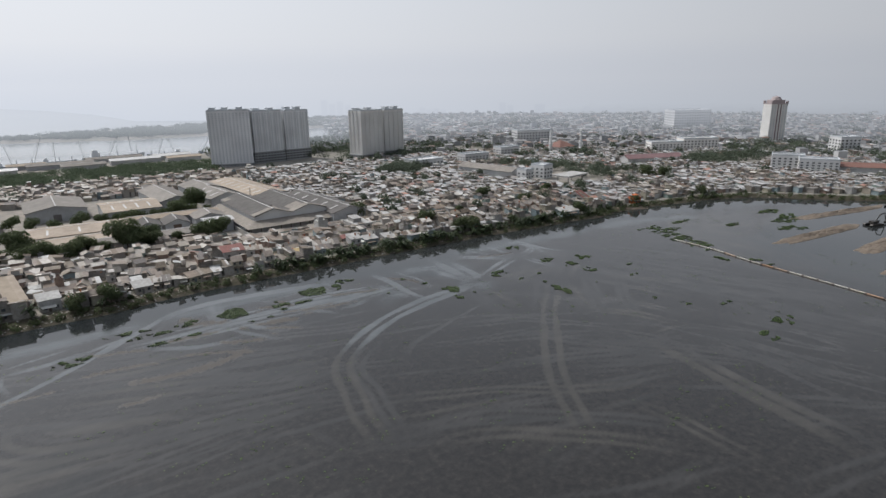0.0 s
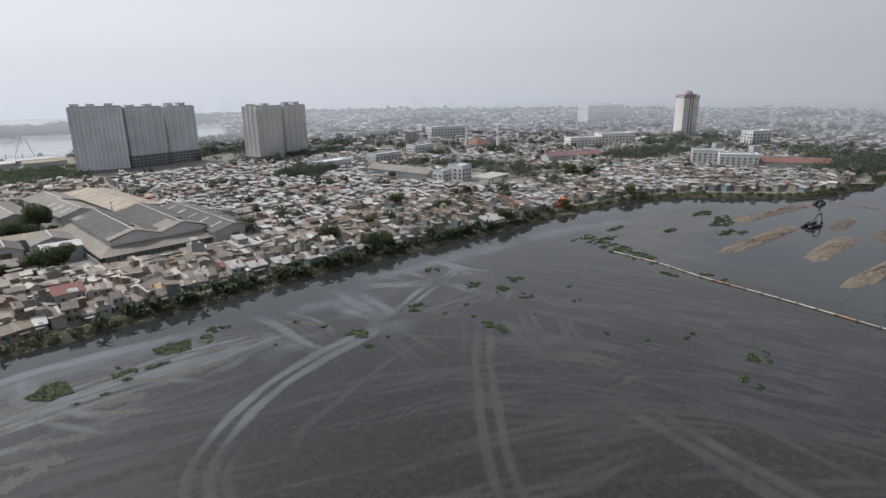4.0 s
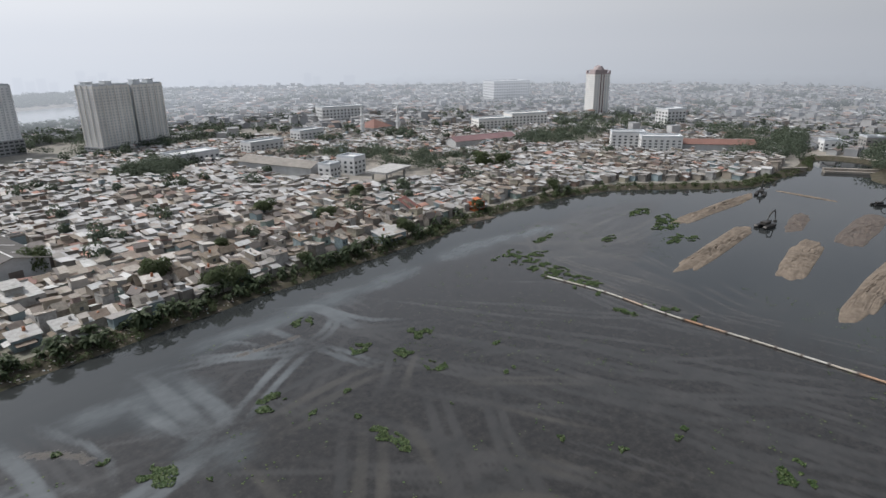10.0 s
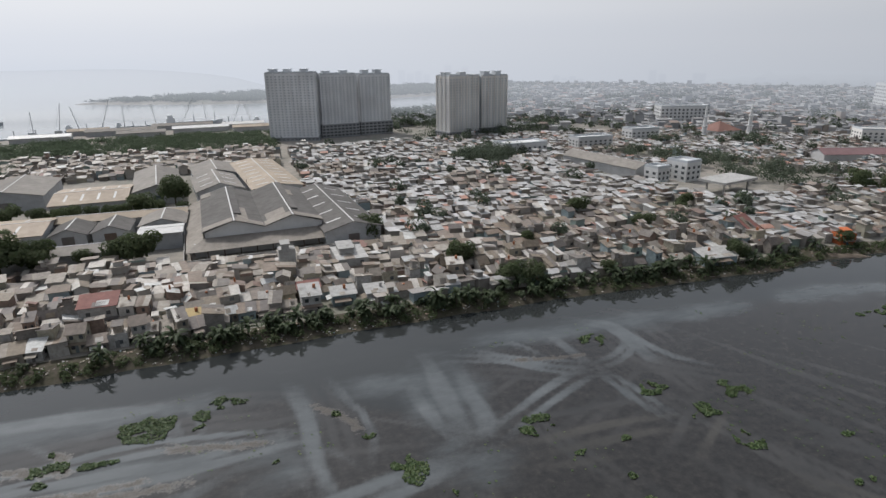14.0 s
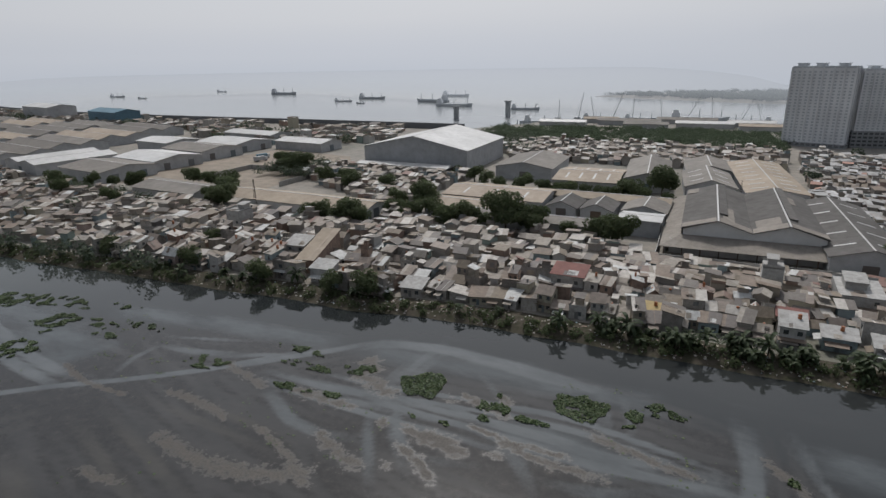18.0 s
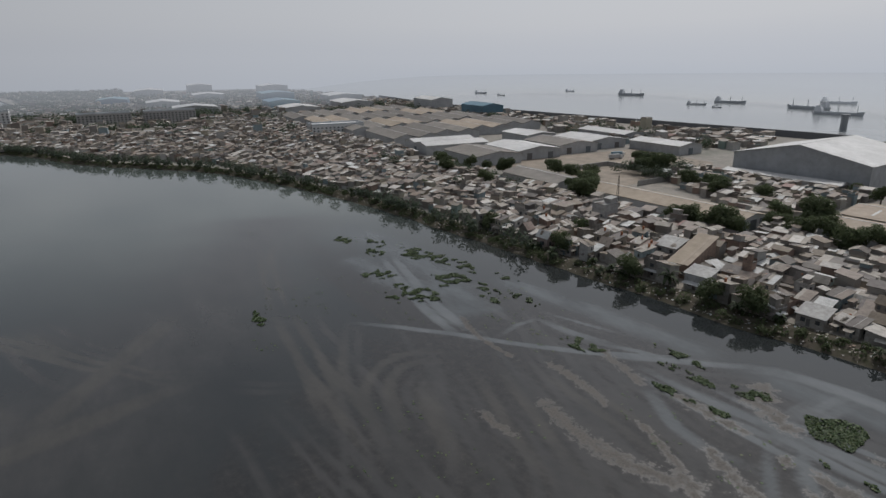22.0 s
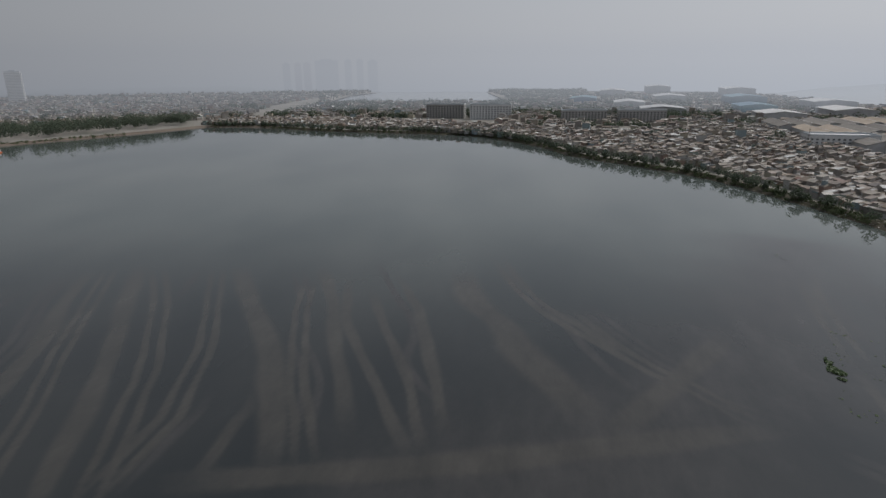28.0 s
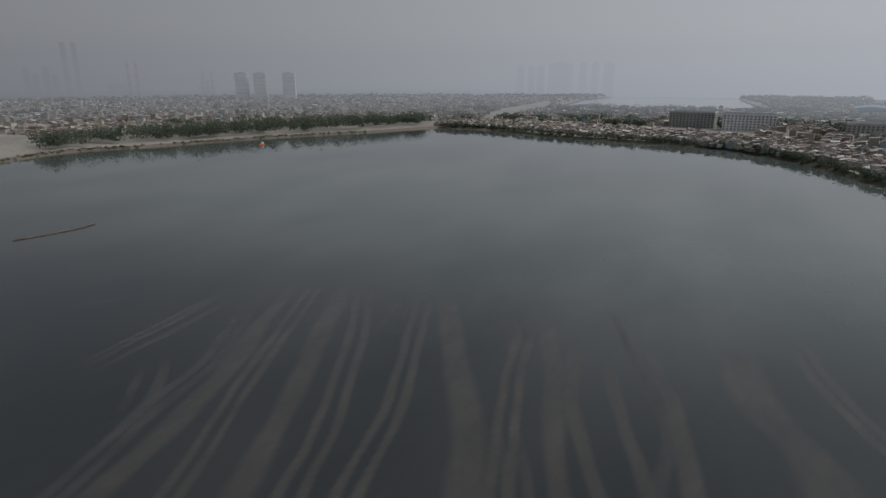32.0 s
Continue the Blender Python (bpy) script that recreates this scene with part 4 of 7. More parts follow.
# mud bars showing through the muck
for pts, wdt in (([(17, 204), (32, 203), (39, 204)], 3.4), ([(50, 201), (57, 201), (64, 200)], 4.2), ([(41, 189), (46, 188), (51, 188)], 3.4), ([(42, 205), (45, 201), (47, 197)], 2.4), ([(50, 193), (52, 190), (55, 187)], 2.8), ([(50, 217), (53, 215), (56, 214)], 3.4), ([(60, 223), (64, 219), (68, 214)], 2.4), ([(28, 214), (31, 218), (36, 221)], 6.0), ([(25, 218), (29, 221), (34, 223)], 5.0), ([(50, 200), (58, 200), (67, 198)], 3.6), ([(51, 213), (55, 214), (58, 214)], 2.4), ([(76, 217), (79, 217), (81, 217)], 2.6), ([(65, 201), (71, 201), (73, 202)], 3.0), ([(-7, 191), (5, 191), (18, 188)], 2.6),
                 ([(4, 180), (18, 177), (31, 178), (44, 184)], 4.0), ([(46, 203), (54, 200), (62, 198.5)], 2.6), ([(48, 198), (56, 194), (64, 188)], 2.6), ([(32, 195), (39, 191), (47, 187)], 3.0), ([(0, 166), (8, 166), (16, 167)], 2.6),
                 ([(26, 215), (35, 213), (45, 209)], 4.0), ([(-6, 207), (5, 204), (17, 201)], 2.6), ([(52, 218), (61, 215), (70, 212)], 3.0), ([(80, 216), (92, 212), (106, 209)], 2.6), ([(66, 205), (78, 203), (92, 203)], 2.0),
                 ([(20, 190), (32, 186), (46, 178)], 2.0), ([(58, 208), (70, 206), (84, 206)], 1.8), ([(110, 222), (118, 214), (122, 204)], 2.4), ([(-40, 190), (-25, 186), (-8, 186)], 1.8), ([(160, 224), (172, 221), (184, 220)], 2.2)):
    lay("bar", spline(pts, 1.0), wdt * 1.5, 1.0, 4.0)

keep_v = rim_distance(sheet_x, sheet_y, [(p.x, p.y) for p in bank_inner(shore, -1.0)]) > 0
rows_n, cols_n = sheet_x.shape
ids = np.arange(rows_n * cols_n).reshape(rows_n, cols_n)
ok = keep_v[:-1, :-1] & keep_v[1:, :-1] & keep_v[:-1, 1:] & keep_v[1:, 1:]
quads = np.stack([ids[:-1, :-1][ok], ids[:-1, 1:][ok], ids[1:, 1:][ok], ids[1:, :-1][ok]], 1)
used = np.unique(quads)
remap = np.full(rows_n * cols_n, -1)
remap[used] = np.arange(len(used))
me = bpy.data.meshes.new("muck_sheet")
me.vertices.add(len(used))
me.vertices.foreach_set("co", np.stack([sheet_x.ravel()[used], sheet_y.ravel()[used], np.full(len(used), 0.02)], 1).ravel())
me.loops.add(quads.size)
me.loops.foreach_set("vertex_index", remap[quads].ravel())
me.polygons.add(len(quads))
me.polygons.foreach_set("loop_start", np.arange(0, quads.size, 4))
for key, v in films.items():
    me.attributes.new(key, "FLOAT", "POINT").data.foreach_set("value", v.ravel()[used])
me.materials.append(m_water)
me.update(calc_edges=True)
me.validate()
muck = new("muck_sheet", me)
muck.parent = water
tagged(muck, "floating dark muck cut by pale boat streaks", kind="stuff")


# ---- warehouses and sheds ----
KEEP_OUT = [(78, 138, 324, 404), (127, 152, 324, 404), (98, 134, 404, 500), (74, 103, 414, 500), (44, 76, 418, 495), (15, 51, 408, 455), (-28, 12, 430, 488), (-26, 80, 333, 394), (-125, -36, 318, 345), (-190, -138, 316, 344),
            (-122, -42, 436, 515), (560, 590, 240, 296), (325, 372, 330, 392), (308, 342, 388, 456), (536, 572, 240, 300), (460, 530, 376, 402), (120, 345, 585, 690), (560, 606, 195, 258), (640, 690, 330, 390)]
def gable_shed(name, label, x, y, w, d, eave, ridge, turn=0.0, along="y", roof=None, wall=None, spans=1, skylights=0, doors=1, overhang=0.8):
    """A shed w by d metres, centred on x, y, with its ridge (or ridges, spans of them side by side) along one side."""
    ob = thing(name, label, "warehouse", at=(x, y, LAND), turn=turn)
    KEEP_OUT.append((x - w / 2 - 1, x + w / 2 + 1, y - d / 2 - 1, y + d / 2 + 1))
    if along == "x":
        w, d = d, w
    swap = along == "x"

    def tp(px, py, pz):
        return (-py, px, pz) if swap else (px, py, pz)

    body = Shape()
    hw, hd, sw = w / 2, d / 2, w / spans
    for s in (-1, 1):
        body.quad(*[tp(*p) for p in ((s * hw, -s * hd, 0), (s * hw, s * hd, 0), (s * hw, s * hd, eave), (s * hw, -s * hd, eave))])
        for k in range(spans):
            x0, x1 = -hw + k * sw, -hw + (k + 1) * sw
            pts = [(x0, s * hd, 0), (x1, s * hd, 0), (x1, s * hd, eave), ((x0 + x1) / 2, s * hd, ridge), (x0, s * hd, eave)]
            body.quad(*[tp(*p) for p in (pts if s < 0 else pts[::-1])])
    part("wall", body, wall or m_shed_wall, ob)
    for k in range(spans):
        x0, x1 = -hw + k * sw, -hw + (k + 1) * sw
        xm = (x0 + x1) / 2
        o = overhang
        drop = o * (ridge - eave) / (sw / 2)
        for s in (-1, 1):
            xe = (x0 if s < 0 else x1) + s * (o if (s < 0 and k == 0) or (s > 0 and k == spans - 1) else 0)
            ze = eave - (drop if xe not in (x0, x1) else 0)
            pts = [(xe, -hd - o, ze + 0.25), (xm, -hd - o, ridge + 0.25), (xm, hd + o, ridge + 0.25), (xe, hd + o, ze + 0.25)]
            sl = Shape()
            sl.slab([tp(*p) for p in (pts if s < 0 else pts[::-1])], 0.2)
            slope = part("roof_slope", sl, roof or m_shed_grey, ob)
            for q in range(skylights):
                f = (q + 0.5) / skylights * 2 - 1
                yy = f * (hd - 2)
                g = Shape()
                a, b = 0.25, 0.75
                pa = [(xe + (xm - xe) * a, ze + (ridge - ze) * a), (xe + (xm - xe) * b, ze + (ridge - ze) * b)]
                pp = [(pa[0][0], yy - 0.5, pa[0][1] + 0.33), (pa[1][0], yy - 0.5, pa[1][1] + 0.33), (pa[1][0], yy + 0.5, pa[1][1] + 0.33), (pa[0][0], yy + 0.5, pa[0][1] + 0.33)]
                g.slab([tp(*p) for p in (pp if s < 0 else pp[::-1])], 0.06)
                part("skylight", g, m_shed_pale, slope, "pale translucent roof sheet")
        cap = Shape()
        cap.slab([tp(*p) for p in ((xm - 0.28, -hd - o, ridge + 0.33), (xm + 0.28, -hd - o, ridge + 0.33), (xm + 0.28, hd + o, ridge + 0.33), (xm - 0.28, hd + o, ridge + 0.33))], 0.1)
        part("ridge_cap", cap, m_shed_pale, ob, "pale ridge capping")
    for k in range(doors):
        dx = -hw + w * (k + 0.5) / doors
        dr = Shape()
        p = [tp(dx - 2.2, -hd - 0.12, 0), tp(dx + 2.2, -hd - 0.12, 0), tp(dx + 2.2, -hd - 0.12, min(4.5, eave - 0.6)), tp(dx - 2.2, -hd - 0.12, min(4.5, eave - 0.6))]
        q = [tp(dx - 2.2, -hd, 0), tp(dx + 2.2, -hd, 0), tp(dx + 2.2, -hd, min(4.5, eave - 0.6)), tp(dx - 2.2, -hd, min(4.5, eave - 0.6))]
        dr.quad(*p)
        for i in range(4):
            j = (i + 1) % 4
            dr.quad(p[j], p[i], q[i], q[j])
        part("door", dr, m_door, ob, "dark sliding door")
    return ob


# the large dark warehouse with its lean-to skirt
big = gable_shed("warehouse", "large warehouse with two dark grey asbestos gables and a white front", 108, 367, 44, 64, 8.5, 12.0, 3, spans=2, roof=m_shed_dark, wall=m_white, doors=2)
skirt = Shape()
for pts in ([(-29, -41, 3.9), (26, -41, 3.9), (22.6, -32.2, 6.3), (-22.6, -32.2, 6.3)], [(-29, 35, 3.9), (-29, -41, 3.9), (-22.6, -32.2, 6.3), (-22.6, 35, 6.3)]):
    skirt.slab(pts, 0.2)
part("lean_to_roof", skirt, m_skirt, big, "grey lean-to roof with rust streaks")
for xa, xb, ya, yb in ((-22.6, -11.6, -32.7, -27), (-10.4, -0.2, -32.7, -27), (0.2, 10.4, -32.7, -27), (11.6, 22.6, -32.7, -27), (1.5, 9.0, -27, -17), (-9.5, -5.5, -27, -8), (-22.4, -18, 24, 32.6), (12.5, 17, 8, 20)):
    sheet = Shape()
    za, zb = (8.87 + 3.5 * (1 - abs((q + 22) % 22 - 11) / 11) for q in (xa, xb))
    sheet.slab([(xa, ya, za), (xb, ya, zb), (xb, yb, zb), (xa, yb, za)], 0.1)
    part("roof_sheet", sheet, m_skirt, big, "paler replaced roof sheets")
low = Shape()
low.box(-26, 22, -35.0, -34.4, 0, 5.2)
low.box(-28, -27.4, -31.4, 34, 0, 4.1)
part("lean_to_wall", low, m_shed_wall, big)
for k in range(10):
    post = Shape()
    post.box(-27.6 + 5.8 * k, -27.2 + 5.8 * k, -40.4, -40.0, 0, 4.0)
    part("post", post, m_steel, big)
for xr in (-11, 11):
    vent = Shape()
    vent.slab([(xr + 0.5, -22, 12.5), (xr + 3.2, -22, 12.1), (xr + 3.2, 32.5, 12.1), (xr + 0.5, 32.5, 12.5)], 0.7)
    part("ridge_vent", vent, m_shed_dark, big, "raised dark ridge vent")
yard = Shape()
yard.box(-30, 26, -46.2, -45.9, 0, 2.6)
yard.box(-30, -29.7, -45.9, -8, 0, 2.6)
part("yard_wall", yard, m_concrete, big, "grey concrete yard wall")
gable_shed("warehouse", "dark grey warehouse with low gable and broken roof lights", 140, 364, 22, 76, 6.5, 9.5, 4, roof=m_shed_dark, skylights=5)
gable_shed("warehouse", "long warehouse with a tan sheet roof dotted with skylights", 115, 452, 25, 84, 7.5, 9.5, 7, roof=m_shed_tan, skylights=8)
gable_shed("warehouse", "grey gabled warehouse with stained roof", 88, 478, 24, 36, 7, 10, 7, roof=m_shed_grey)
gable_shed("warehouse", "grey gabled warehouse with pale patched roof", 90, 437, 22, 40, 7, 10.5, 7, roof=m_shed_grey, skylights=3)
gable_shed("warehouse", "long plain grey gabled warehouse", 59, 457, 22, 60, 7, 10, 6, roof=m_shed_grey)
gable_shed("warehouse", "tan roofed warehouse with rusty streaks", 33, 431, 32, 38, 6.5, 8.5, 3, along="x", roof=m_shed_tan, skylights=4)
gable_shed("warehouse", "brown grey warehouse with a wide low gable", -8, 459, 33, 46, 7, 10, 3, roof=m_shed_grey, spans=1)
gable_shed("warehouse", "tan shed complex with pale patched sheets", 3, 376, 48, 28, 6, 8, 0, along="x", roof=m_shed_tan, skylights=3)
gable_shed("warehouse", "tan shed with a low roof", 0, 351, 40, 18, 5.5, 7, 0, along="x", roof=m_shed_tan)
gable_shed("warehouse", "long low shed with a pale tan roof", 53, 386, 50, 11, 5.5, 7, 0, along="x", roof=m_shed_tan)
gable_shed("warehouse", "low brown lean-to shed", 30, 342, 56, 12, 4.5, 6, 0, along="x", roof=m_shed_grey)
for sx in (36, 51):
    gable_shed("warehouse", "small dark grey gabled shed", sx, 370, 13, 17, 5, 7.5, 0, roof=m_shed_dark)
gable_shed("warehouse", "small grey gabled shed with a wide gable", 70, 373, 17, 18, 5.5, 8, 0, roof=m_shed_grey)
gable_shed("warehouse", "pale two storey workshop with a flat sheet roof", 71, 352, 15, 12, 6.5, 7.2, 0, along="x", roof=m_shed_pale)
gable_shed("hangar", "huge pale blue hangar with a low white metal gable roof", -82, 475, 72, 68, 13.5, 21.0, 2, roof=m_shed_pale, wall=m_shed_wall, doors=1)
gable_shed("warehouse", "long low warehouse with tan roof and white walls", -80, 331, 82, 20, 5, 7, 0, along="x", roof=m_shed_tan, wall=m_white, doors=3)
gable_shed("warehouse", "low brown roofed shed", -162, 330, 46, 22, 4.5, 6.5, -2, along="x", roof=m_shed_grey)
gable_shed("warehouse", "white roofed shed with pale walls", -312, 362, 44, 52, 7, 9, -8, roof=m_shed_pale, spans=2)
for i, (yy, mt) in enumerate(((352, m_shed_grey), (392, m_shed_pale), (434, m_shed_grey), (470, m_shed_pale))):
    gable_shed("warehouse", "row shed with a low white and grey metal roof", -250 - 4 * i, yy, 46, 36, 6.5, 9, -6, along="x", roof=mt, doors=2)
gable_shed("warehouse", "low white roofed shed", -320, 455, 40, 30, 6.5, 8.5, -6, along="x", roof=m_shed_pale)
gable_shed("warehouse", "long low white roofed shed", -285, 520, 60, 22, 6.5, 8.5, -6, along="x", roof=m_shed_pale)
gable_shed("warehouse", "low white roofed shed", -205, 492, 48, 24, 6.5, 8.5, -4, along="x", roof=m_shed_pale)
for i in range(4):
    for j in range(4):
        gable_shed("warehouse", "wide brown roofed factory shed", -635 + 82 * i - 12 * j, 365 + 48 * j, 78, 44, 6.5, 9.5, -8, along="x", roof=(m_shed_grey, m_shed_tan, m_shed_grey)[(i + 2 * j) % 3], spans=2, doors=0)
for sx, sy, w, d, h, mt in ((-560, 580, 60, 30, 14, m_blue), (-700, 590, 70, 34, 16, m_shed_wall), (-800, 500, 80, 50, 12, m_shed_wall), (-900, 420, 70, 50, 12, m_blue), (-760, 400, 60, 50, 10, m_shed_wall),
                            (-980, 560, 80, 60, 14, m_shed_wall), (-1120, 480, 90, 60, 16, m_blue), (-1260, 380, 90, 60, 12, m_shed_wall), (-1400, 560, 100, 60, 22, m_shed_wall), (-870, 280, 60, 60, 10, m_shed_wall),
                            (-1030, 260, 80, 50, 11, m_shed_wall), (-1200, 200, 80, 50, 11, m_blue), (-1500, 300, 110, 60, 16, m_shed_wall), (-1700, 450, 120, 60, 20, m_shed_wall)):
    gable_shed("factory_hall", "pale factory hall with a low metal roof near the sea", sx, sy, w, d, h, h + 3, -8, along="x", roof=m_shed_pale if mt is m_shed_wall else m_blue, wall=mt, doors=0)


gable_shed("annex", "low pale office row along the foot of the hangar", -84, 434, 62, 9, 4.2, 5.2, 2, along="x", roof=m_shed_pale, wall=m_white, doors=3)
for sx, sy, w, d, mt in ((-60, 715, 46, 14, m_shed_pale), (0, 742, 60, 14, m_shed_grey), (70, 738, 50, 16, m_shed_pale), (20, 716, 40, 12, m_shed_grey), (110, 755, 40, 14, m_shed_pale), (-30, 752, 34, 10, m_shed_tan), (118, 725, 36, 12, m_shed_tan), (52, 768, 56, 10, m_shed_grey)):
    gable_shed("quay_shed", "long low shed on the ship repair quay", sx, sy, w, d, 4.5, 6.2, 4, along="x", roof=mt, doors=0)

# ---- apartment towers and larger buildings ----
def windows(shape, p0, p1, z0, z1, cols, rows, fill=(0.5, 0.5), out=0.06):
    """Shallow window boxes on the wall from p0 to p1 (outside on its right), cols by rows."""
    a, b = Vector((*p0, 0)), Vector((*p1, 0))
    d = b - a
    n = Vector((d.y, -d.x, 0)).normalized() * out
    for c in range(cols):
        u0, u1 = (c + 0.5 - fill[0] / 2) / cols, (c + 0.5 + fill[0] / 2) / cols
        for r in range(rows):
            v0, v1 = z0 + (z1 - z0) * (r + 0.5 - fill[1] / 2) / rows, z0 + (z1 - z0) * (r + 0.5 + fill[1] / 2) / rows
            q0, q1 = a + d * u0 + n, a + d * u1 + n
            shape.quad((q0.x, q0.y, v0), (q1.x, q1.y, v0), (q1.x, q1.y, v1), (q0.x, q0.y, v1))


def slab_block(ob, x0, x1, y0, y1, h, storeys, cols_f, cols_s, pod=0.0, wall=None, ribs=True, rail=True, pane=None):
    """One block of an apartment building under ob: wall, podium, a mesh of panes for each face, ribs, parapet and stair heads."""
    body = Shape()
    body.box(x0, x1, y0, y1, pod, h)
    part("wall", body, wall or m_tower, ob)
    if pod:
        pd = Shape()
        pd.box(x0 - 1.5, x1 + 1.5, y0 - 1.5, y1 + 1.5, 0, pod)
        part("podium", pd, m_tower_pod, ob, "dark grey open parking podium")
    g, po = Shape(), Shape()
    for p0, p1, cols in (((x0, y0), (x1, y0), cols_f), ((x1, y0), (x1, y1), cols_s), ((x1, y1), (x0, y1), cols_f), ((x0, y1), (x0, y0), cols_s)):
        windows(g, p0, p1, pod + 0.6, h - 1.5, cols, storeys, (0.45, 0.5))
        if pod:
            windows(po, (p0[0] + (p0[0] - (x0 + x1) / 2) / abs(p0[0] - (x0 + x1) / 2) * 1.5, p0[1] + (1.5 if p0[1] > (y0 + y1) / 2 else -1.5)), (p1[0] + (p1[0] - (x0 + x1) / 2) / abs(p1[0] - (x0 + x1) / 2) * 1.5, p1[1] + (1.5 if p1[1] > (y0 + y1) / 2 else -1.5)), 0.8, pod - 0.4, max(2, cols), max(2, int(pod / 3)), (0.7, 0.5))
        if ribs:
            a, b = Vector((*p0, 0)), Vector((*p1, 0))
            nrm = Vector(((b - a).y, -(b - a).x, 0)).normalized()
            for k in range(0, cols + 1, 2):
                c = a + (b - a) * (k / cols)
                rb = Shape()
                c0, c1 = c - nrm * 0.2, c + nrm * 0.7
                rb.box(min(c0.x, c1.x) - (0.45 if abs(nrm.y) > 0.5 else 0), max(c0.x, c1.x) + (0.45 if abs(nrm.y) > 0.5 else 0), min(c0.y, c1.y) - (0.45 if abs(nrm.x) > 0.5 else 0), max(c0.y, c1.y) + (0.45 if abs(nrm.x) > 0.5 else 0), pod, h + 0.6)
                part("pilaster", rb, wall or m_tower, ob)
    tagged(part("window_bank", g, pane or m_pane, ob), kind="stuff")
    if pod:
        tagged(part("podium_opening", po, m_glass_dark, ob), kind="stuff")
    if rail:
        pr = Shape()
        for bx in ((x0, x1, y0, y0 + 0.5), (x0, x1, y1 - 0.5, y1), (x0, x0 + 0.5, y0 + 0.5, y1 - 0.5), (x1 - 0.5, x1, y0 + 0.5, y1 - 0.5)):
            pr.box(*bx, h, h + 1.3)
        part("parapet", pr, m_rib, ob)


def stair_head(ob, x, y, z, w, d, h):
    s = Shape()
    s.box(x - w / 2, x + w / 2, y - d / 2, y + d / 2, z, z + h)
    s.box(x - w / 2 - 0.6, x + w / 2 + 0.6, y - d / 2 - 0.6, y + d / 2 + 0.6, z + h, z + h + 0.5, bottom=True)
    part("stair_head", s, m_rib, ob)


tw = thing("apartment_tower", "long pale grey apartment tower with twenty-three storeys of small windows", "apartment block", at=(151, 640, LAND), turn=-16)
slab_block(tw, -19, 21, -8, 10, 56, 23, 12, 5, pod=3.0)
for sx in (-14, -2, 12):
    stair_head(tw, sx, 1, 56, 6, 8, 3.0)
tw = thing("apartment_tower", "wide pale grey apartment tower on a dark parking podium", "apartment block", at=(208, 652, LAND), turn=8)
slab_block(tw, -34, -2, -9, 9, 54, 20, 10, 5, pod=12.0)
slab_block(tw, 3, 31, -7, 11, 53, 20, 8, 5, pod=12.0)
for sx in (-26, -10, 10, 22):
    stair_head(tw, sx, 1, 54, 6, 7, 2.8)
tw = thing("apartment_tower", "cream apartment tower on a podium with stair heads on its roof", "apartment block", at=(309, 607, LAND), turn=14)
slab_block(tw, -36, -6, -10, 10, 52, 20, 10, 6, pod=6.0, wall=m_tower_warm)
slab_block(tw, 4, 32, -2, 16, 51, 20, 8, 6, pod=6.0, wall=m_tower_warm)
link = Shape()
link.box(-6, 4, 0, 9, 6, 51)
part("link_wall", link, m_rib, tw)
for sx in (-30, -14, 12, 25):
    stair_head(tw, sx, 5, 52, 6, 6, 2.6)
# the single tower with the maroon crown
tw = thing("apartment_tower", "tall cream tower with a dark stepped crown and maroon stripe", "tower", at=(741, 400.5, LAND), turn=-30)
tw.scale = (0.83, 0.88, 0.97)
slab_block(tw, -12, 12, -10, 10, 50, 20, 6, 6, pod=3.0, wall=m_tower_warm, rail=False, ribs=False)
cr = Shape()
cr.box(-12.4, 12.4, -10.4, 10.4, 50, 51.0, bottom=True)
cr.box(-9.2, 9.2, -7.6, 7.6, 51, 55.0)
for k in range(8):
    a0, a1 = 2 * math.pi * k / 8, 2 * math.pi * (k + 1) / 8
    cr.quad((8 * math.cos(a0), 7 * math.sin(a0), 55), (8 * math.cos(a1), 7 * math.sin(a1), 55), (5 * math.cos(a1), 5 * math.sin(a1), 58.6), (5 * math.cos(a0), 5 * math.sin(a0), 58.6))
    cr.quad((5 * math.cos(a0), 5 * math.sin(a0), 58.6), (5 * math.cos(a1), 5 * math.sin(a1), 58.6), (0, 0, 60))
for sx in (-1, 1):
    for sy in (-1, 1):
        cr.box(sx * 11.2 - 1.2, sx * 11.2 + 1.2, sy * 9.2 - 1.2, sy * 9.2 + 1.2, 51, 54)
part("crown", cr, m_crown, tw, "dull maroon stepped octagonal crown")
st = Shape()
for c in (-2.2, 2.2):
    st.box(c - 0.5, c + 0.5, -10.5, -9.9, 3, 50)
    st.box(11.9, 12.5, c - 0.5, c + 0.5, 3, 50)
part("stripe", st, m_maroon, tw, "maroon vertical stripe")
pod2 = Shape()
pod2.box(-22, 22, -18, 16, 0, 3.6)
part("podium_wing", pod2, m_white, tw)
pw = Shape()
windows(pw, (-22, -18), (22, -18), 0.6, 3.4, 8, 1, (0.6, 0.55))
windows(pw, (-22, 16), (-22, -18), 0.6, 3.4, 7, 1, (0.6, 0.55))
tagged(part("window_bank", pw, m_pane, tw), kind="stuff")


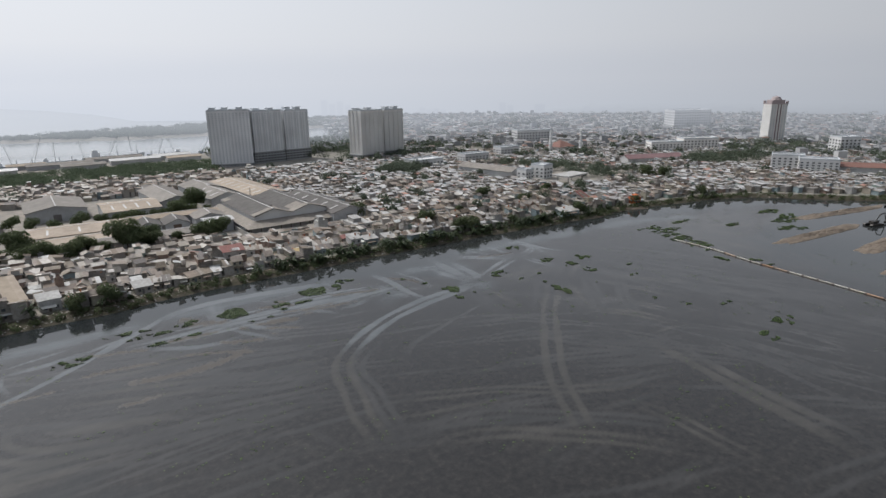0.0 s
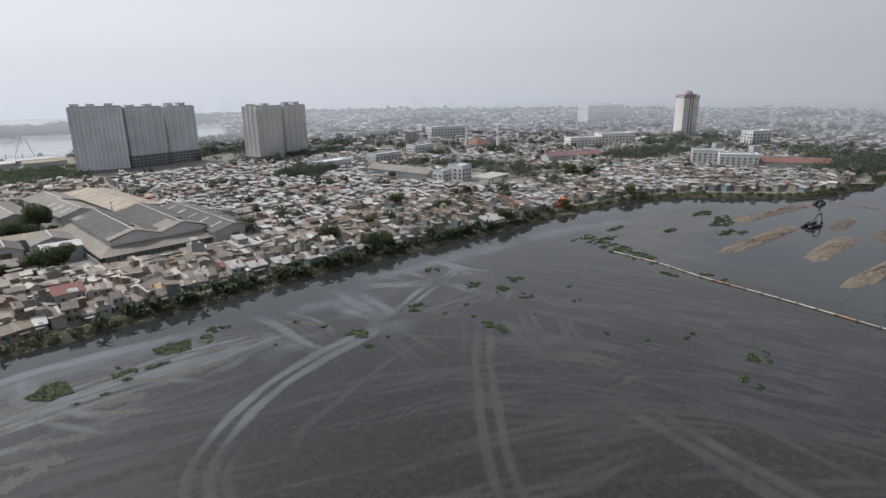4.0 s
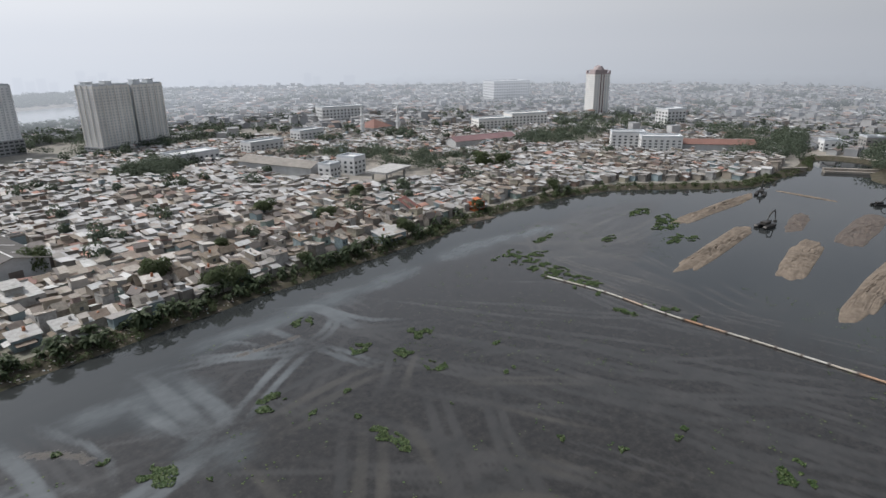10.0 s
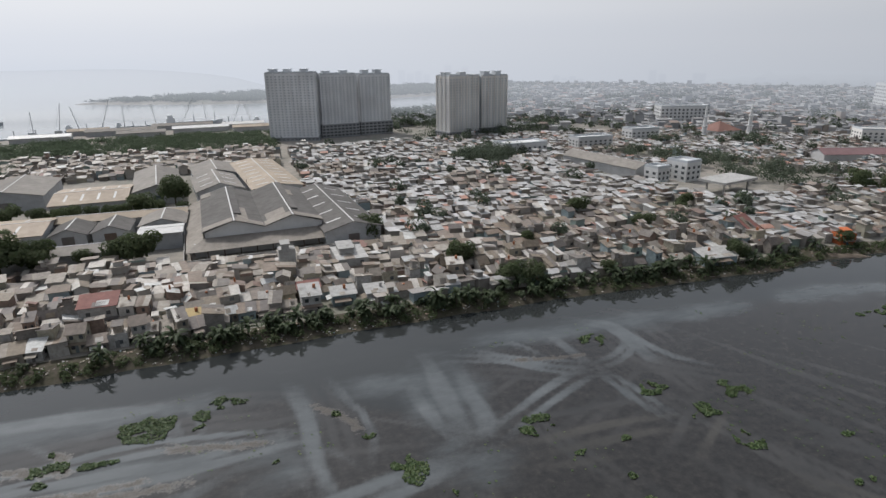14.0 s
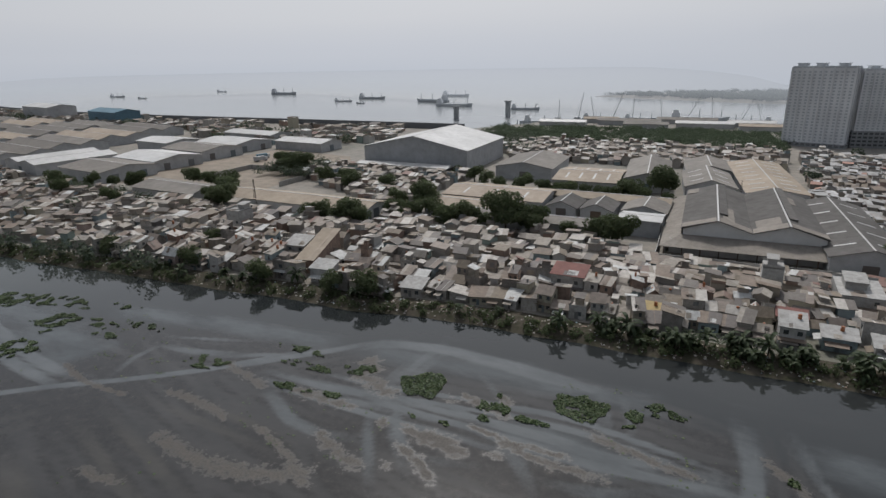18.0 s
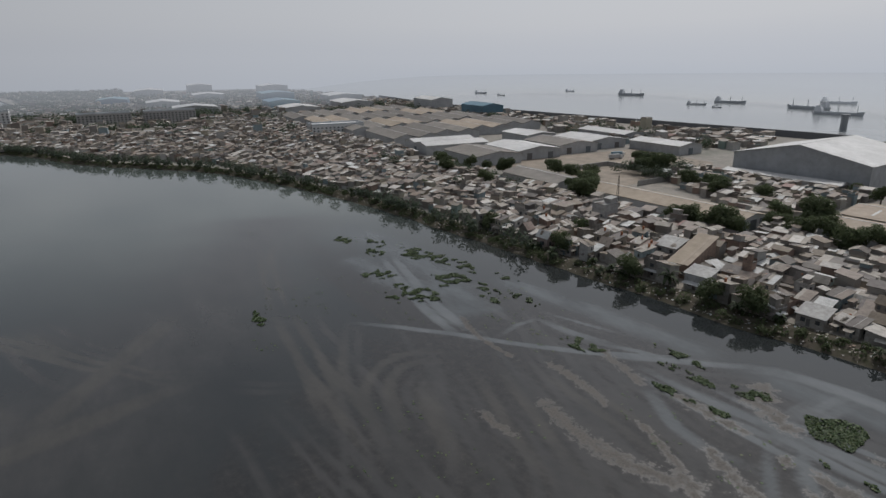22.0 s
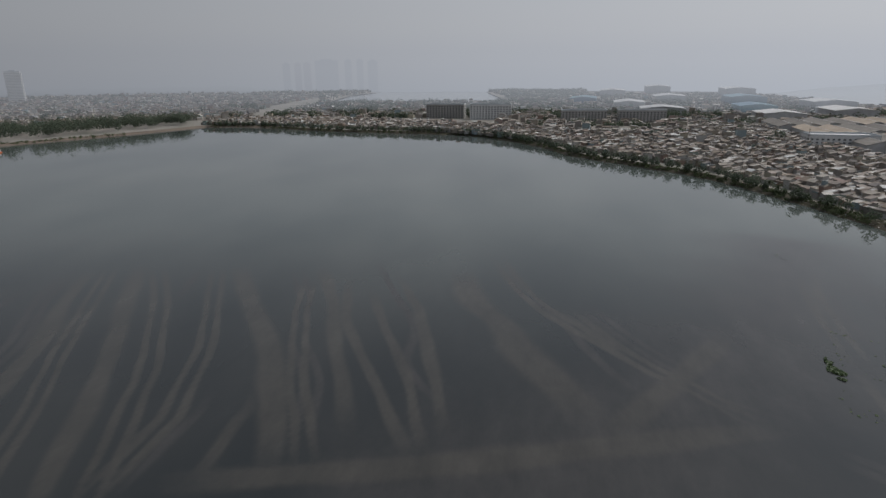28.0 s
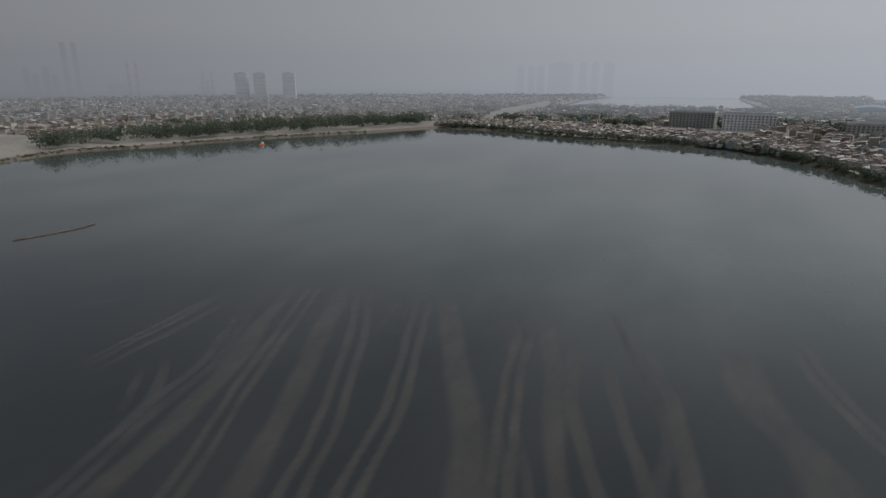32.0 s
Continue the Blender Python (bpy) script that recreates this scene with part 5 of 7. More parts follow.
def plain_block(name, label, x, y, w, d, h, storeys, turn=0.0, wall=None, cols=None, roof=None):
    ob = thing(name, label, "building", at=(x, y, LAND), turn=turn)
    KEEP_OUT.append((x - w / 2 - 1, x + w / 2 + 1, y - d / 2 - 1, y + d / 2 + 1))
    slab_block(ob, -w / 2, w / 2, -d / 2, d / 2, h, storeys, cols or max(3, int(w / 4)), max(2, int(d / 4)), wall=wall or m_white, ribs=False, pane=m_glass_dark)
    if roof:
        r = Shape()
        k = h + 1.5
        r.slab([(-w / 2 - 1, -d / 2 - 1, h + 1.4), (w / 2 + 1, -d / 2 - 1, h + 1.4), (w / 2 + 1, 0, k + d * 0.2), (-w / 2 - 1, 0, k + d * 0.2)], 0.3)
        r.slab([(w / 2 + 1, d / 2 + 1, h + 1.4), (-w / 2 - 1, d / 2 + 1, h + 1.4), (-w / 2 - 1, 0, k + d * 0.2), (w / 2 + 1, 0, k + d * 0.2)], 0.3)
        part("roof", r, roof, ob)
    return ob


for bx, by, w, d, h, n_st, tn, lab in ((556, 283, 26, 16, 12, 4, -60, "white four storey office block with square windows"), (553, 255, 30, 16, 11, 4, -60, "white four storey block with rows of small windows"),
                                       (628, 152, 13, 11, 8, 2, -60, "pale concrete pump house with tall front columns"), (650, 128, 13, 12, 10, 3, -60, "grey concrete pump hall"),
                                       (-478, 338, 24, 52, 10, 3, -8, "white three storey office block with rows of windows"), (-790, -32, 16, 54, 19, 6, -8, "long grey six storey housing block"),
                                       (-768, 32, 18, 56, 20, 6, 0, "long white six storey housing block"), (-726, 152, 16, 56, 15, 5, 0, "long grey five storey housing block"),
                                       (-728, 224, 16, 58, 15, 5, 0, "long grey five storey housing block"), (346, 380, 12, 14, 11, 3, 10, "white three storey house with a green side"),
                                       (330, 383, 10, 10, 8, 2, 10, "small white two storey building"), (545, 620, 50, 22, 16, 4, -20, "white wide block with gabled attic roofs"),
                                       (875, 615, 60, 40, 30, 7, -30, "large pale block far in the city"), (620, 420, 40, 20, 14, 4, -30, "cream four storey block"), (575, 430, 36, 18, 12, 4, -30, "cream four storey block"),
                                       (700, 300, 22, 18, 18, 5, -30, "white slim office block"), (420, 520, 26, 14, 10, 3, 0, "pale three storey block"), (360, 500, 30, 14, 9, 3, 0, "pale three storey block"),
                                       (300, 500, 34, 20, 8, 2, 5, "pale two storey hall")):
    plain_block("building", lab, bx, by, w, d, h, n_st, tn, wall=m_white if "white" in lab or "pale" in lab else (m_tower_warm if "cream" in lab else m_concrete))
gable_shed("market_hall", "long hall with a red tiled roof and green walls", 583, 226, 62, 16, 5, 8, -60, along="x", roof=m_red, doors=0)
gable_shed("school_hall", "long pale green hall with a grey tiled roof", 322, 422, 16, 62, 6, 9, 12, roof=m_shed_grey, doors=0)
gable_shed("market_hall", "long dark red roofed hall", 500, 388, 60, 16, 5, 8, -20, along="x", roof=m_maroon, doors=0)

# fuel station canopy
fs = thing("fuel_station", "fuel station canopy with a flat white roof on columns", "fuel station", at=(346, 346, LAND), turn=12)
c = Shape()
c.box(-14, 14, -8, 8, 6.2, 7.4, bottom=True)
part("canopy", c, m_pale_sheet, fs)
for px in (-10, 10):
    for py in (-5, 5):
        c = Shape()
        c.box(px - 0.4, px + 0.4, py - 0.4, py + 0.4, 0, 6.2)
        part("column", c, m_concrete, fs)

# mosque with two minarets
for mx, my in ((475, 508), (513, 498)):
    mn = thing("minaret", "slender white minaret with balconies and a pointed cap", "minaret", at=(mx, my, LAND))
    s = Shape()
    s.tube([(0, 0, 0), (0, 0, 10), (0, 0, 10.1), (0, 0, 18), (0, 0, 18.1), (0, 0, 23)], [2.2, 2.0, 1.6, 1.4, 1.1, 0.9], 8)
    shaft = part("shaft", s, m_white, mn)
    for bz, br in ((10, 2.6), (18, 2.1)):
        s = Shape()
        s.tube([(0, 0, bz - 0.6), (0, 0, bz), (0, 0, bz + 0.8)], [br * 0.7, br, br], 8)
        part("balcony", s, m_white, shaft)
    s = Shape()
    s.tube([(0, 0, 23), (0, 0, 23.5), (0, 0, 28)], [1.1, 1.2, 0.08], 8)
    part("cap", s, m_white, mn)
mq = thing("mosque", "mosque hall under a tall orange tiled pyramid roof", "mosque", at=(497, 515, LAND))
s = Shape()
s.box(-12, 12, -12, 12, 0, 6)
part("wall", s, m_white, mq)
s = Shape()
for i in range(4):
    a, b = [(-13, -13), (13, -13), (13, 13), (-13, 13)][i], [(13, -13), (13, 13), (-13, 13), (-13, -13)][i]
    s.quad((*a, 6), (*b, 6), (0, 0, 13))
part("roof", s, m_red, mq)


# ---- the shanty town ----
GREEN = [[(345, 470), (372, 400), (360, 355), (385, 330), (430, 345), (455, 350), (420, 372), (410, 430), (380, 470)], [(505, 335), (553, 306), (628, 332), (612, 368), (535, 376)], [(236, 478), (262, 455), (297, 488), (266, 514)],
         [(285, 318), (300, 312), (312, 330), (298, 340)], [(404, 312), (424, 306), (430, 324), (410, 330)]]


def free(x, y, r=4.0):
    for a, b, c, d in KEEP_OUT:
        if a - r < x < b + r and c - r < y < d + r:
            return False
    return not any(inside(x, y, g) for g in GREEN)


def house_shell(s, w, d, h, style, rr, wall=0, roof=1, x=0.0, y=0.0, ang=0.0, z=LAND, pitch=1.0):
    """Walls and roof of one small house, into the shape s, at a place in the joined town."""
    ca, sa = math.cos(ang), math.sin(ang)

    def tp(p):
        return (x + p[0] * ca - p[1] * sa, y + p[0] * sa + p[1] * ca, z + p[2])

    hw, hd = w / 2, d / 2
    c = [(-hw, -hd), (hw, -hd), (hw, hd), (-hw, hd)]
    rise = {"shed": 0.2 * d * pitch, "gable": 0.0, "flat": 0.0}[style]
    zt = [h, h, h + rise, h + rise]
    k = len(s.v)
    s.v += [tp((*q, 0)) for q in c] + [tp((*q, zt[i])) for i, q in enumerate(c)]
    s.f += [(k + i, k + (i + 1) % 4, k + 4 + (i + 1) % 4, k + 4 + i) for i in range(4)]
    s.mi += [wall] * 4
    o = 0.5
    if style == "gable":
        r = 0.28 * d * pitch
        for sg in (-1, 1):
            pts = [(-hw - o, sg * (hd + o), h - 0.15), (hw + o, sg * (hd + o), h - 0.15), (hw + o, 0, h + r), (-hw - o, 0, h + r)]
            s.slab([tp(p) for p in (pts if sg < 0 else pts[::-1])], 0.12, roof)
        for sg in (-1, 1):
            tri = [(sg * hw, -hd, h), (sg * hw, hd, h), (sg * hw, 0, h + r - 0.1)]
            s.quad(*[tp(p) for p in (tri if sg > 0 else tri[::-1])], m=wall)
    elif style == "flat":
        s.slab([tp((*q, h + 0.12)) for q in c], 0.25, roof)
        for a in range(4):
            if rr.random() < 0.6:
                p, q = Vector(c[a]), Vector(c[(a + 1) % 4])
                t = (Vector((0, 0)) - (p + q) / 2).normalized() * 0.18
                s.quad(tp((*p, h)), tp((*q, h)), tp((*q, h + 0.8)), tp((*p, h + 0.8)), m=wall)
                s.quad(tp((*(q + t), h + 0.1)), tp((*(p + t), h + 0.1)), tp((*(p + t), h + 0.8)), tp((*(q + t), h + 0.8)), m=wall)
    else:
        cuts = sorted(rr.uniform(-0.7, 0.7) * hw for _ in range(rr.choice((0, 1, 1, 2))))
        for a, b in zip([-hw - o] + cuts, cuts + [hw + o]):     # each sheet of the roof a little higher or lower than the next
            up, ov = rr.uniform(0.08, 0.22), o * rr.uniform(0.4, 1.5)
            s.slab([tp((a, -hd - ov, h + up - 0.05)), tp((b, -hd - ov, h + up - 0.05)), tp((b, hd + o, h + rise + up + 0.05)), tp((a, hd + o, h + rise + up + 0.05))], 0.1, roof)


def lean_to(s, w, d, h, x, y, ang, rr):
    """A loose sloping sheet roof against one side of a house in the joined town."""
    ca, sa = math.cos(ang), math.sin(ang)
    sg, run, z = rr.choice((-1, 1)), rr.uniform(1.0, 2.4), LAND + min(h, 3.2) * rr.uniform(0.75, 0.95)
    u0, u1 = -w * rr.uniform(0.3, 0.55), w * rr.uniform(0.3, 0.55)
    pts = [(u0, sg * (d / 2 + run), z - 0.35), (u1, sg * (d / 2 + run), z - 0.35), (u1, sg * d / 2, z), (u0, sg * d / 2, z)]
    s.slab([(x + a * ca - b * sa, y + a * sa + b * ca, c) for a, b, c in (pts if sg < 0 else pts[::-1])], 0.1, 1)


def make_house(w, d, h, style, seed, label):
    """A house of its own with its parts, at the origin; its front looks along -y."""
    rr = random.Random(seed)
    ob = thing("house", label, "house", "shanty houses along the shore", at=(0, 0, -200))
    s = Shape()
    house_shell(s, w, d, h, style, rr, z=0.0)
    walls, sheets, last = Shape(), [], None
    for f, mi in zip(s.f, s.mi):
        if mi == 0:
            walls.quad(*[s.v[i] for i in f])
            continue
        if last is None or min(f) >= last:          # the next roof sheet begins
            sheets.append(Shape())
            last = min(f) + 8
        sheets[-1].quad(*[s.v[i] for i in f])
    part("wall", walls, m_wall, ob)
    for sh in sheets:
        cover = part("roof", sh, m_roof, ob)
    hw, hd = w / 2, d / 2
    floors = 2 if h > 4.6 else 1
    for fl in range(floors):
        z0 = 1.0 + 2.7 * fl
        for px in ((-0.25, 0.28) if w > 5 else (0.1,)):
            g = Shape()
            g.box(px * w - 0.55, px * w + 0.55, -hd - 0.07, -hd + 0.02, z0, z0 + 1.1, bottom=True)
            part("window", g, m_glass_dark, ob)
        g = Shape()
        g.box(hw - 0.02, hw + 0.07, -0.6, 0.6, z0, z0 + 1.0, bottom=True)
        part("window", g, m_glass_dark, ob)
    g = Shape()
    g.box(-0.05 * w - 0.45, -0.05 * w + 0.45, -hd - 0.08, -hd + 0.02, 0, 2.0)
    part("door", g, m_door, ob)
    if floors == 2:
        g = Shape()
        g.slab([(-hw - 0.3, -hd - 1.3, 2.55), (hw + 0.3, -hd - 1.3, 2.55), (hw + 0.3, -hd, 2.9), (-hw - 0.3, -hd, 2.9)], 0.1)
        part("awning", g, m_roof, ob, "sloping sheet awning over the ground floor")
    if rr.random() < 0.3:
        g = Shape()
        tx, ty = rr.uniform(-0.3, 0.3) * w, rr.uniform(0.1, 0.3) * d
        zt = h + 0.1 + (0.2 * (ty + hd) if style == "shed" else 0.1)
        g.tube([(tx, ty, zt), (tx, ty, zt + 1.1), (tx, ty, zt + 1.25)], [0.45, 0.45, 0.2], 8)
        part("water_tank", g, m_tank if seed % 3 == 0 else m_concrete, ob, "round orange water tank" if seed % 3 == 0 else "round grey water tank")
    for _ in range(rr.choice((0, 1, 2))):   # odd sheets laid on the roof
        g = Shape()
        pw, pd, px, py = rr.uniform(0.2, 0.45) * w, rr.uniform(0.2, 0.4) * d, rr.uniform(-0.25, 0.25) * w, rr.uniform(-0.45, -0.2) * d
        zs = [h + 0.2 + (0.2 * (yy + hd) if style == "shed" else 0.56 * (yy + hd) if style == "gable" else 0.0) for yy in (py - pd / 2, py + pd / 2)]
        if py + pd / 2 < 0:
            g.slab([(px - pw / 2, py - pd / 2, zs[0]), (px + pw / 2, py - pd / 2, zs[0]), (px + pw / 2, py + pd / 2, zs[1]), (px - pw / 2, py + pd / 2, zs[1])], 0.07)
            part("roof_patch", g, m_roof, cover, "loose patch sheet")
    for sg in (-1, 1):                      # lean-tos at the sides, a shack on the roof
        if rr.random() < 0.5:
            g = Shape()
            y0, y1, run = -hd * rr.uniform(0.3, 1.2), hd * rr.uniform(0.2, 1.1), rr.uniform(0.8, 1.9)
            z = min(h, 3.0) * rr.uniform(0.75, 0.95)
            pts = [(sg * (hw + run), y0, z - 0.45), (sg * (hw + run), y1, z - 0.4), (sg * hw, y1, z), (sg * hw, y0, z)]
            g.slab(pts if sg > 0 else pts[::-1], 0.08)
            part("lean_to_roof", g, m_roof, ob, "sloping lean-to sheet")
    if style == "flat" and rr.random() < 0.7:
        x0, y0, hh = rr.uniform(-0.4, 0.0) * w, rr.uniform(-0.3, 0.0) * d, rr.uniform(1.9, 2.5)
        g = Shape()
        g.box(x0, x0 + w * 0.45, y0, y0 + d * 0.45, h + 0.1, h + hh)
        part("roof_room", g, m_wall, ob, "small room built on the flat roof")
        g = Shape()
        g.slab([(x0 - 0.4, y0 - 0.6, h + hh), (x0 + w * 0.45 + 0.4, y0 - 0.6, h + hh), (x0 + w * 0.45 + 0.4, y0 + d * 0.45 + 0.3, h + hh + 0.5), (x0 - 0.4, y0 + d * 0.45 + 0.3, h + hh + 0.5)], 0.1)
        part("roof_room_roof", g, m_roof, ob)
    if rr.random() < 0.6:
        g = Shape()
        g.slab([(-hw * 0.9, -hd - 2.2, 2.15), (hw * 0.5, -hd - 2.2, 2.15), (hw * 0.5, -hd, 2.45), (-hw * 0.9, -hd, 2.45)], 0.08)
        part("canopy", g, m_roof, ob, "low sheet canopy")
    return ob


LABELS = {"shed": "small house with a sloping weathered sheet roof", "gable": "small house with a low gabled asbestos roof", "flat": "block house with a flat concrete roof and parapet"}
PROTOS = []
for i in range(26):
    st = ("shed", "gable", "shed", "flat", "shed", "gable")[i % 6]
    w, d, h = rnd.uniform(3.8, 6.4), rnd.uniform(4.6, 7.2), rnd.choice((2.9, 3.2, 3.4, 5.4, 5.8, 3.0))
    PROTOS.append((make_house(w, d, h, st, 40 + i, ("two storey " if h > 4.6 else "") + LABELS[st]), w, d, h, st))


def plots(poly, ang, seed, wmin=2.6, wmax=5.4, dmin=3.4, dmax=5.8, alley=0.8, lane_every=4, lane=2.4):
    """House plots in rows turned by ang (degrees) that fill the polygon: x, y, width, depth, turn."""
    rr = random.Random(seed)
    a = radians(ang)
    ca, sa = math.cos(a), math.sin(a)
    loc = [(x * ca + y * sa, -x * sa + y * ca) for x, y in poly]
    u0, u1, v0, v1 = min(p[0] for p in loc), max(p[0] for p in loc), min(p[1] for p in loc), max(p[1] for p in loc)
    v, row = v0, 0
    while v < v1:
        dep = rr.uniform(dmin, dmax)
        u = u0 + rr.uniform(0, 4)
        while u < u1:
            w = rr.uniform(wmin, wmax)
            cu, cv = u + w / 2, v + dep / 2 + rr.uniform(-0.8, 0.8) + 2.5 * noise.noise(Vector((u * 0.02, v * 0.02, seed)))
            x, y = cu * ca - cv * sa, cu * sa + cv * ca
            if inside(x, y, poly) and free(x, y, 3.0):
                yield x, y, w, dep * rr.uniform(0.85, 1.02), ang + rr.gauss(0, 7) + rr.choice((0, 0, 180, 90 if abs(w - dep) < 1.2 else 0)) + (2 * noise.noise(Vector((x * 0.01, y * 0.01, 4))) * 6)
            u += w + rr.choice((0.0, 0.1, 0.3, alley)) + (lane if rr.random() < 0.05 else 0)
        row += 1
        v += dep + (lane if row % lane_every == 0 else rr.uniform(0.2, alley))


NEAR = [(-110, 245), (0, 253), (43, 259), (85, 263), (130, 266), (190, 266), (240, 263), (290, 259), (290, 300), (200, 322), (76, 326), (-30, 332), (-120, 312), (-110, 270)]
BIG = [(135, 264), (240, 262), (292, 260), (345, 259), (392, 250), (428, 230), (450, 203), (474, 178), (505, 166), (540, 168), (610, 182), (660, 210), (690, 260), (640, 300), (640, 330), (640, 420), (560, 480), (460, 560), (330, 580), (240, 590), (140, 585), (135, 500)]
WESTN = [(-105, 247), (-160, 240), (-214, 230), (-285, 217), (-362, 187), (-418, 136), (-505, 84), (-560, 32), (-600, -40), (-690, -10), (-640, 80), (-560, 160), (-470, 230), (-400, 282), (-300, 300), (-240, 312), (-190, 314), (-120, 314)]
WESTS = [(-600, -45), (-634, -142), (-660, -250), (-665, -335), (-760, -320), (-745, -200), (-720, -80), (-692, -10)]
BACK = [(-40, 500), (60, 505), (130, 512), (128, 585), (60, 590), (-40, 590), (-60, 540)]
FILL_WEST = [(-300, 303), (-400, 286), (-470, 234), (-560, 168), (-610, 230), (-690, 335), (-600, 336), (-440, 332), (-300, 332)]
FILL = [(-135, 395), (-40, 345), (-36, 432), (-130, 432)]

def landmark(x, y, w, d, h, style, roof, wall, turn, label):
    """One house of the shore that differs from the rest."""
    ob = make_house(w, d, h, style, int(x * 7 + y), label)
    for o in ob.children:
        if o.name.startswith("roof") and "patch" not in o.name:
            o.data.materials[0] = roof
        if o.name.startswith("wall"):
            o.data.materials[0] = wall
    ob.matrix_world = pose(x, y, LAND, 0, 0, turn)
    KEEP_OUT.append((x - w / 2 + 2, x + w / 2 - 2, y - d / 2 + 2, y + d / 2 - 2))


m_ochre = surface("ochre_sheet", [(0.0, (0.50, 0.38, 0.18)), (1.0, (0.50, 0.38, 0.18))], ribs=1.6, fine=0.6, wear=0.5)
m_red_sheet = surface("red_roof_sheet", [(0.0, (0.235, 0.105, 0.088)), (1.0, (0.255, 0.112, 0.094))], ribs=1.6, fine=0.5, wear=0.5)
landmark(61.5, 280, 9.5, 7, 6.2, "shed", m_red_sheet, m_pale_wall, 0, "two storey white house under a faded red sheet roof")
landmark(115, 303, 5.5, 6.5, 8.6, "flat", m_concrete, m_pale_wall, 0, "tall narrow white block house with a flat roof")
landmark(136, 301, 11, 16, 5.6, "flat", m_pale_sheet, m_pale_wall, 0, "large pale block house with a flat concrete roof")
landmark(88, 269, 6.5, 5, 2.9, "shed", m_ochre, m_wall, 0, "low house with an ochre yellow sheet roof")
landmark(118.5, 268.5, 5.4, 6.5, 5.6, "shed", m_pale_sheet, m_pale_wall, 0, "two storey white house with a pale sheet roof over the bank")
landmark(128.5, 270.5, 7, 5, 3.4, "shed", m_pale_sheet, m_wall, 0, "low house with a wide pale sheet roof over the bank")
landmark(138, 268.5, 6, 5, 3.6, "shed", m_pale_sheet, m_wall, 0, "low house with a pale sheet roof over the bank")
landmark(119, 277.5, 6.5, 4, 4.0, "shed", m_red_sheet, m_wall, 0, "small house with a red sheet roof")
landmark(20, 259.5, 6.5, 6, 2.9, "shed", m_pale_sheet, m_wall, 6, "low house on stilts with a pale sheet roof")
landmark(321, 260, 6.5, 5, 3.4, "flat", m_orange, m_orange, -10, "small house hung with bright orange tarpaulin")
landmark(293, 285, 7, 17, 3.2, "gable", m_red_sheet, m_pale_wall, 12, "long low white house with a faded red roof")
landmark(259, 260, 13, 7, 3.0, "shed", m_pale_sheet, m_wall, -5, "low house with broad white sheet roofs above the bank")
landmark(-81, 292, 7, 8, 8.8, "flat", m_concrete, m_pale_wall, 0, "three storey pale block house with an open top floor")
landmark(-100, 267, 6, 7, 5.8, "flat", m_shed_dark, m_concrete, 0, "dark grey unfinished block house")
landmark(-34, 273, 7.5, 7.5, 5.6, "shed", m_pale_sheet, m_pale_wall, 10, "two storey white house with a white sheet roof")
landmark(-24, 271, 6, 22, 4.6, "shed", m_shed_tan, m_wall, 12, "long house with a pale tan sheet roof")
landmark(-12, 258, 7, 6, 4.6, "shed", m_pale_sheet, m_pale_wall, 8, "white house with a wide pale sheet roof by the bank")

town, zinc_town = Shape(), Shape()
count = 0
for poly, ang, seed in ((NEAR, 2, 1), (BIG, 0, 2), (WESTN, 20, 3), (WESTS, 80, 4), (BACK, 3, 5), (FILL, 3, 6), (FILL_WEST, 12, 7)):
    for x, y, w, d, tn in plots(poly, ang, seed, *((2.8, 5.6, 3.8, 5.6) if poly is BIG else ())):
        if poly is BIG and inside(x, y, NEAR):
            continue
        close = poly is NEAR and y < 297 and -110 < x < 290 or (poly is WESTN and x > -215 and y < 262)
        h = rnd.choice((2.2, 2.4, 2.5, 2.7, 2.8, 3.0, 3.3, 4.2, 5.0, 5.4, 5.8) if close else (2.3, 2.5, 2.6, 2.8, 2.9, 3.1, 3.4, 4.2, 5.0, 5.4))
        if 66 < x < 150 and 300 < y < 332:
            h = min(h, 2.6)
        st = rnd.choice(("shed", "shed", "gable", "flat", "shed"))
        if close and count < 380:
            count += 1
            pr, pw, pd, ph, ps = rnd.choice(PROTOS)
            m = pose(x, y, LAND, 0, 0, tn) @ Matrix.Diagonal((w / pw, d / pd, h / ph if (h > 4.6) == (ph > 4.6) else 1.0, 1))
            copy_thing(pr, m)
        else:
            s = zinc_town if poly is BIG and noise.noise(Vector((x * 0.02, y * 0.02, 3))) > -0.25 else town
            if s is zinc_town:
                h = min(h, 4.4)
            house_shell(s, w, d, h, st, rnd, x=x, y=y, ang=radians(tn), pitch=0.5 if s is zinc_town else 0.75)
            if rnd.random() < 0.55:
                lean_to(s, w, d, h, x, y, radians(tn), rnd)
            if rnd.random() < 0.13:
                house_shell(s, w * 0.55, d * 0.5, h + rnd.uniform(1.2, 2.2), "shed", rnd, x=x + rnd.uniform(-1, 1), y=y + rnd.uniform(-1, 1), ang=radians(tn))
for pr, *_ in PROTOS:
    for o in list(pr.children_recursive) + [pr]:
        bpy.data.objects.remove(o)
whole("shanty_town", town, [m_wall_far, m_roof_far], "dense shanty town of low houses under weathered grey sheet roofs", "houses", "stuff")

whole("zinc_town", zinc_town, [m_wall_far, m_roof_zinc], "dense town of low houses under pale grey zinc roofs", "houses", "stuff")

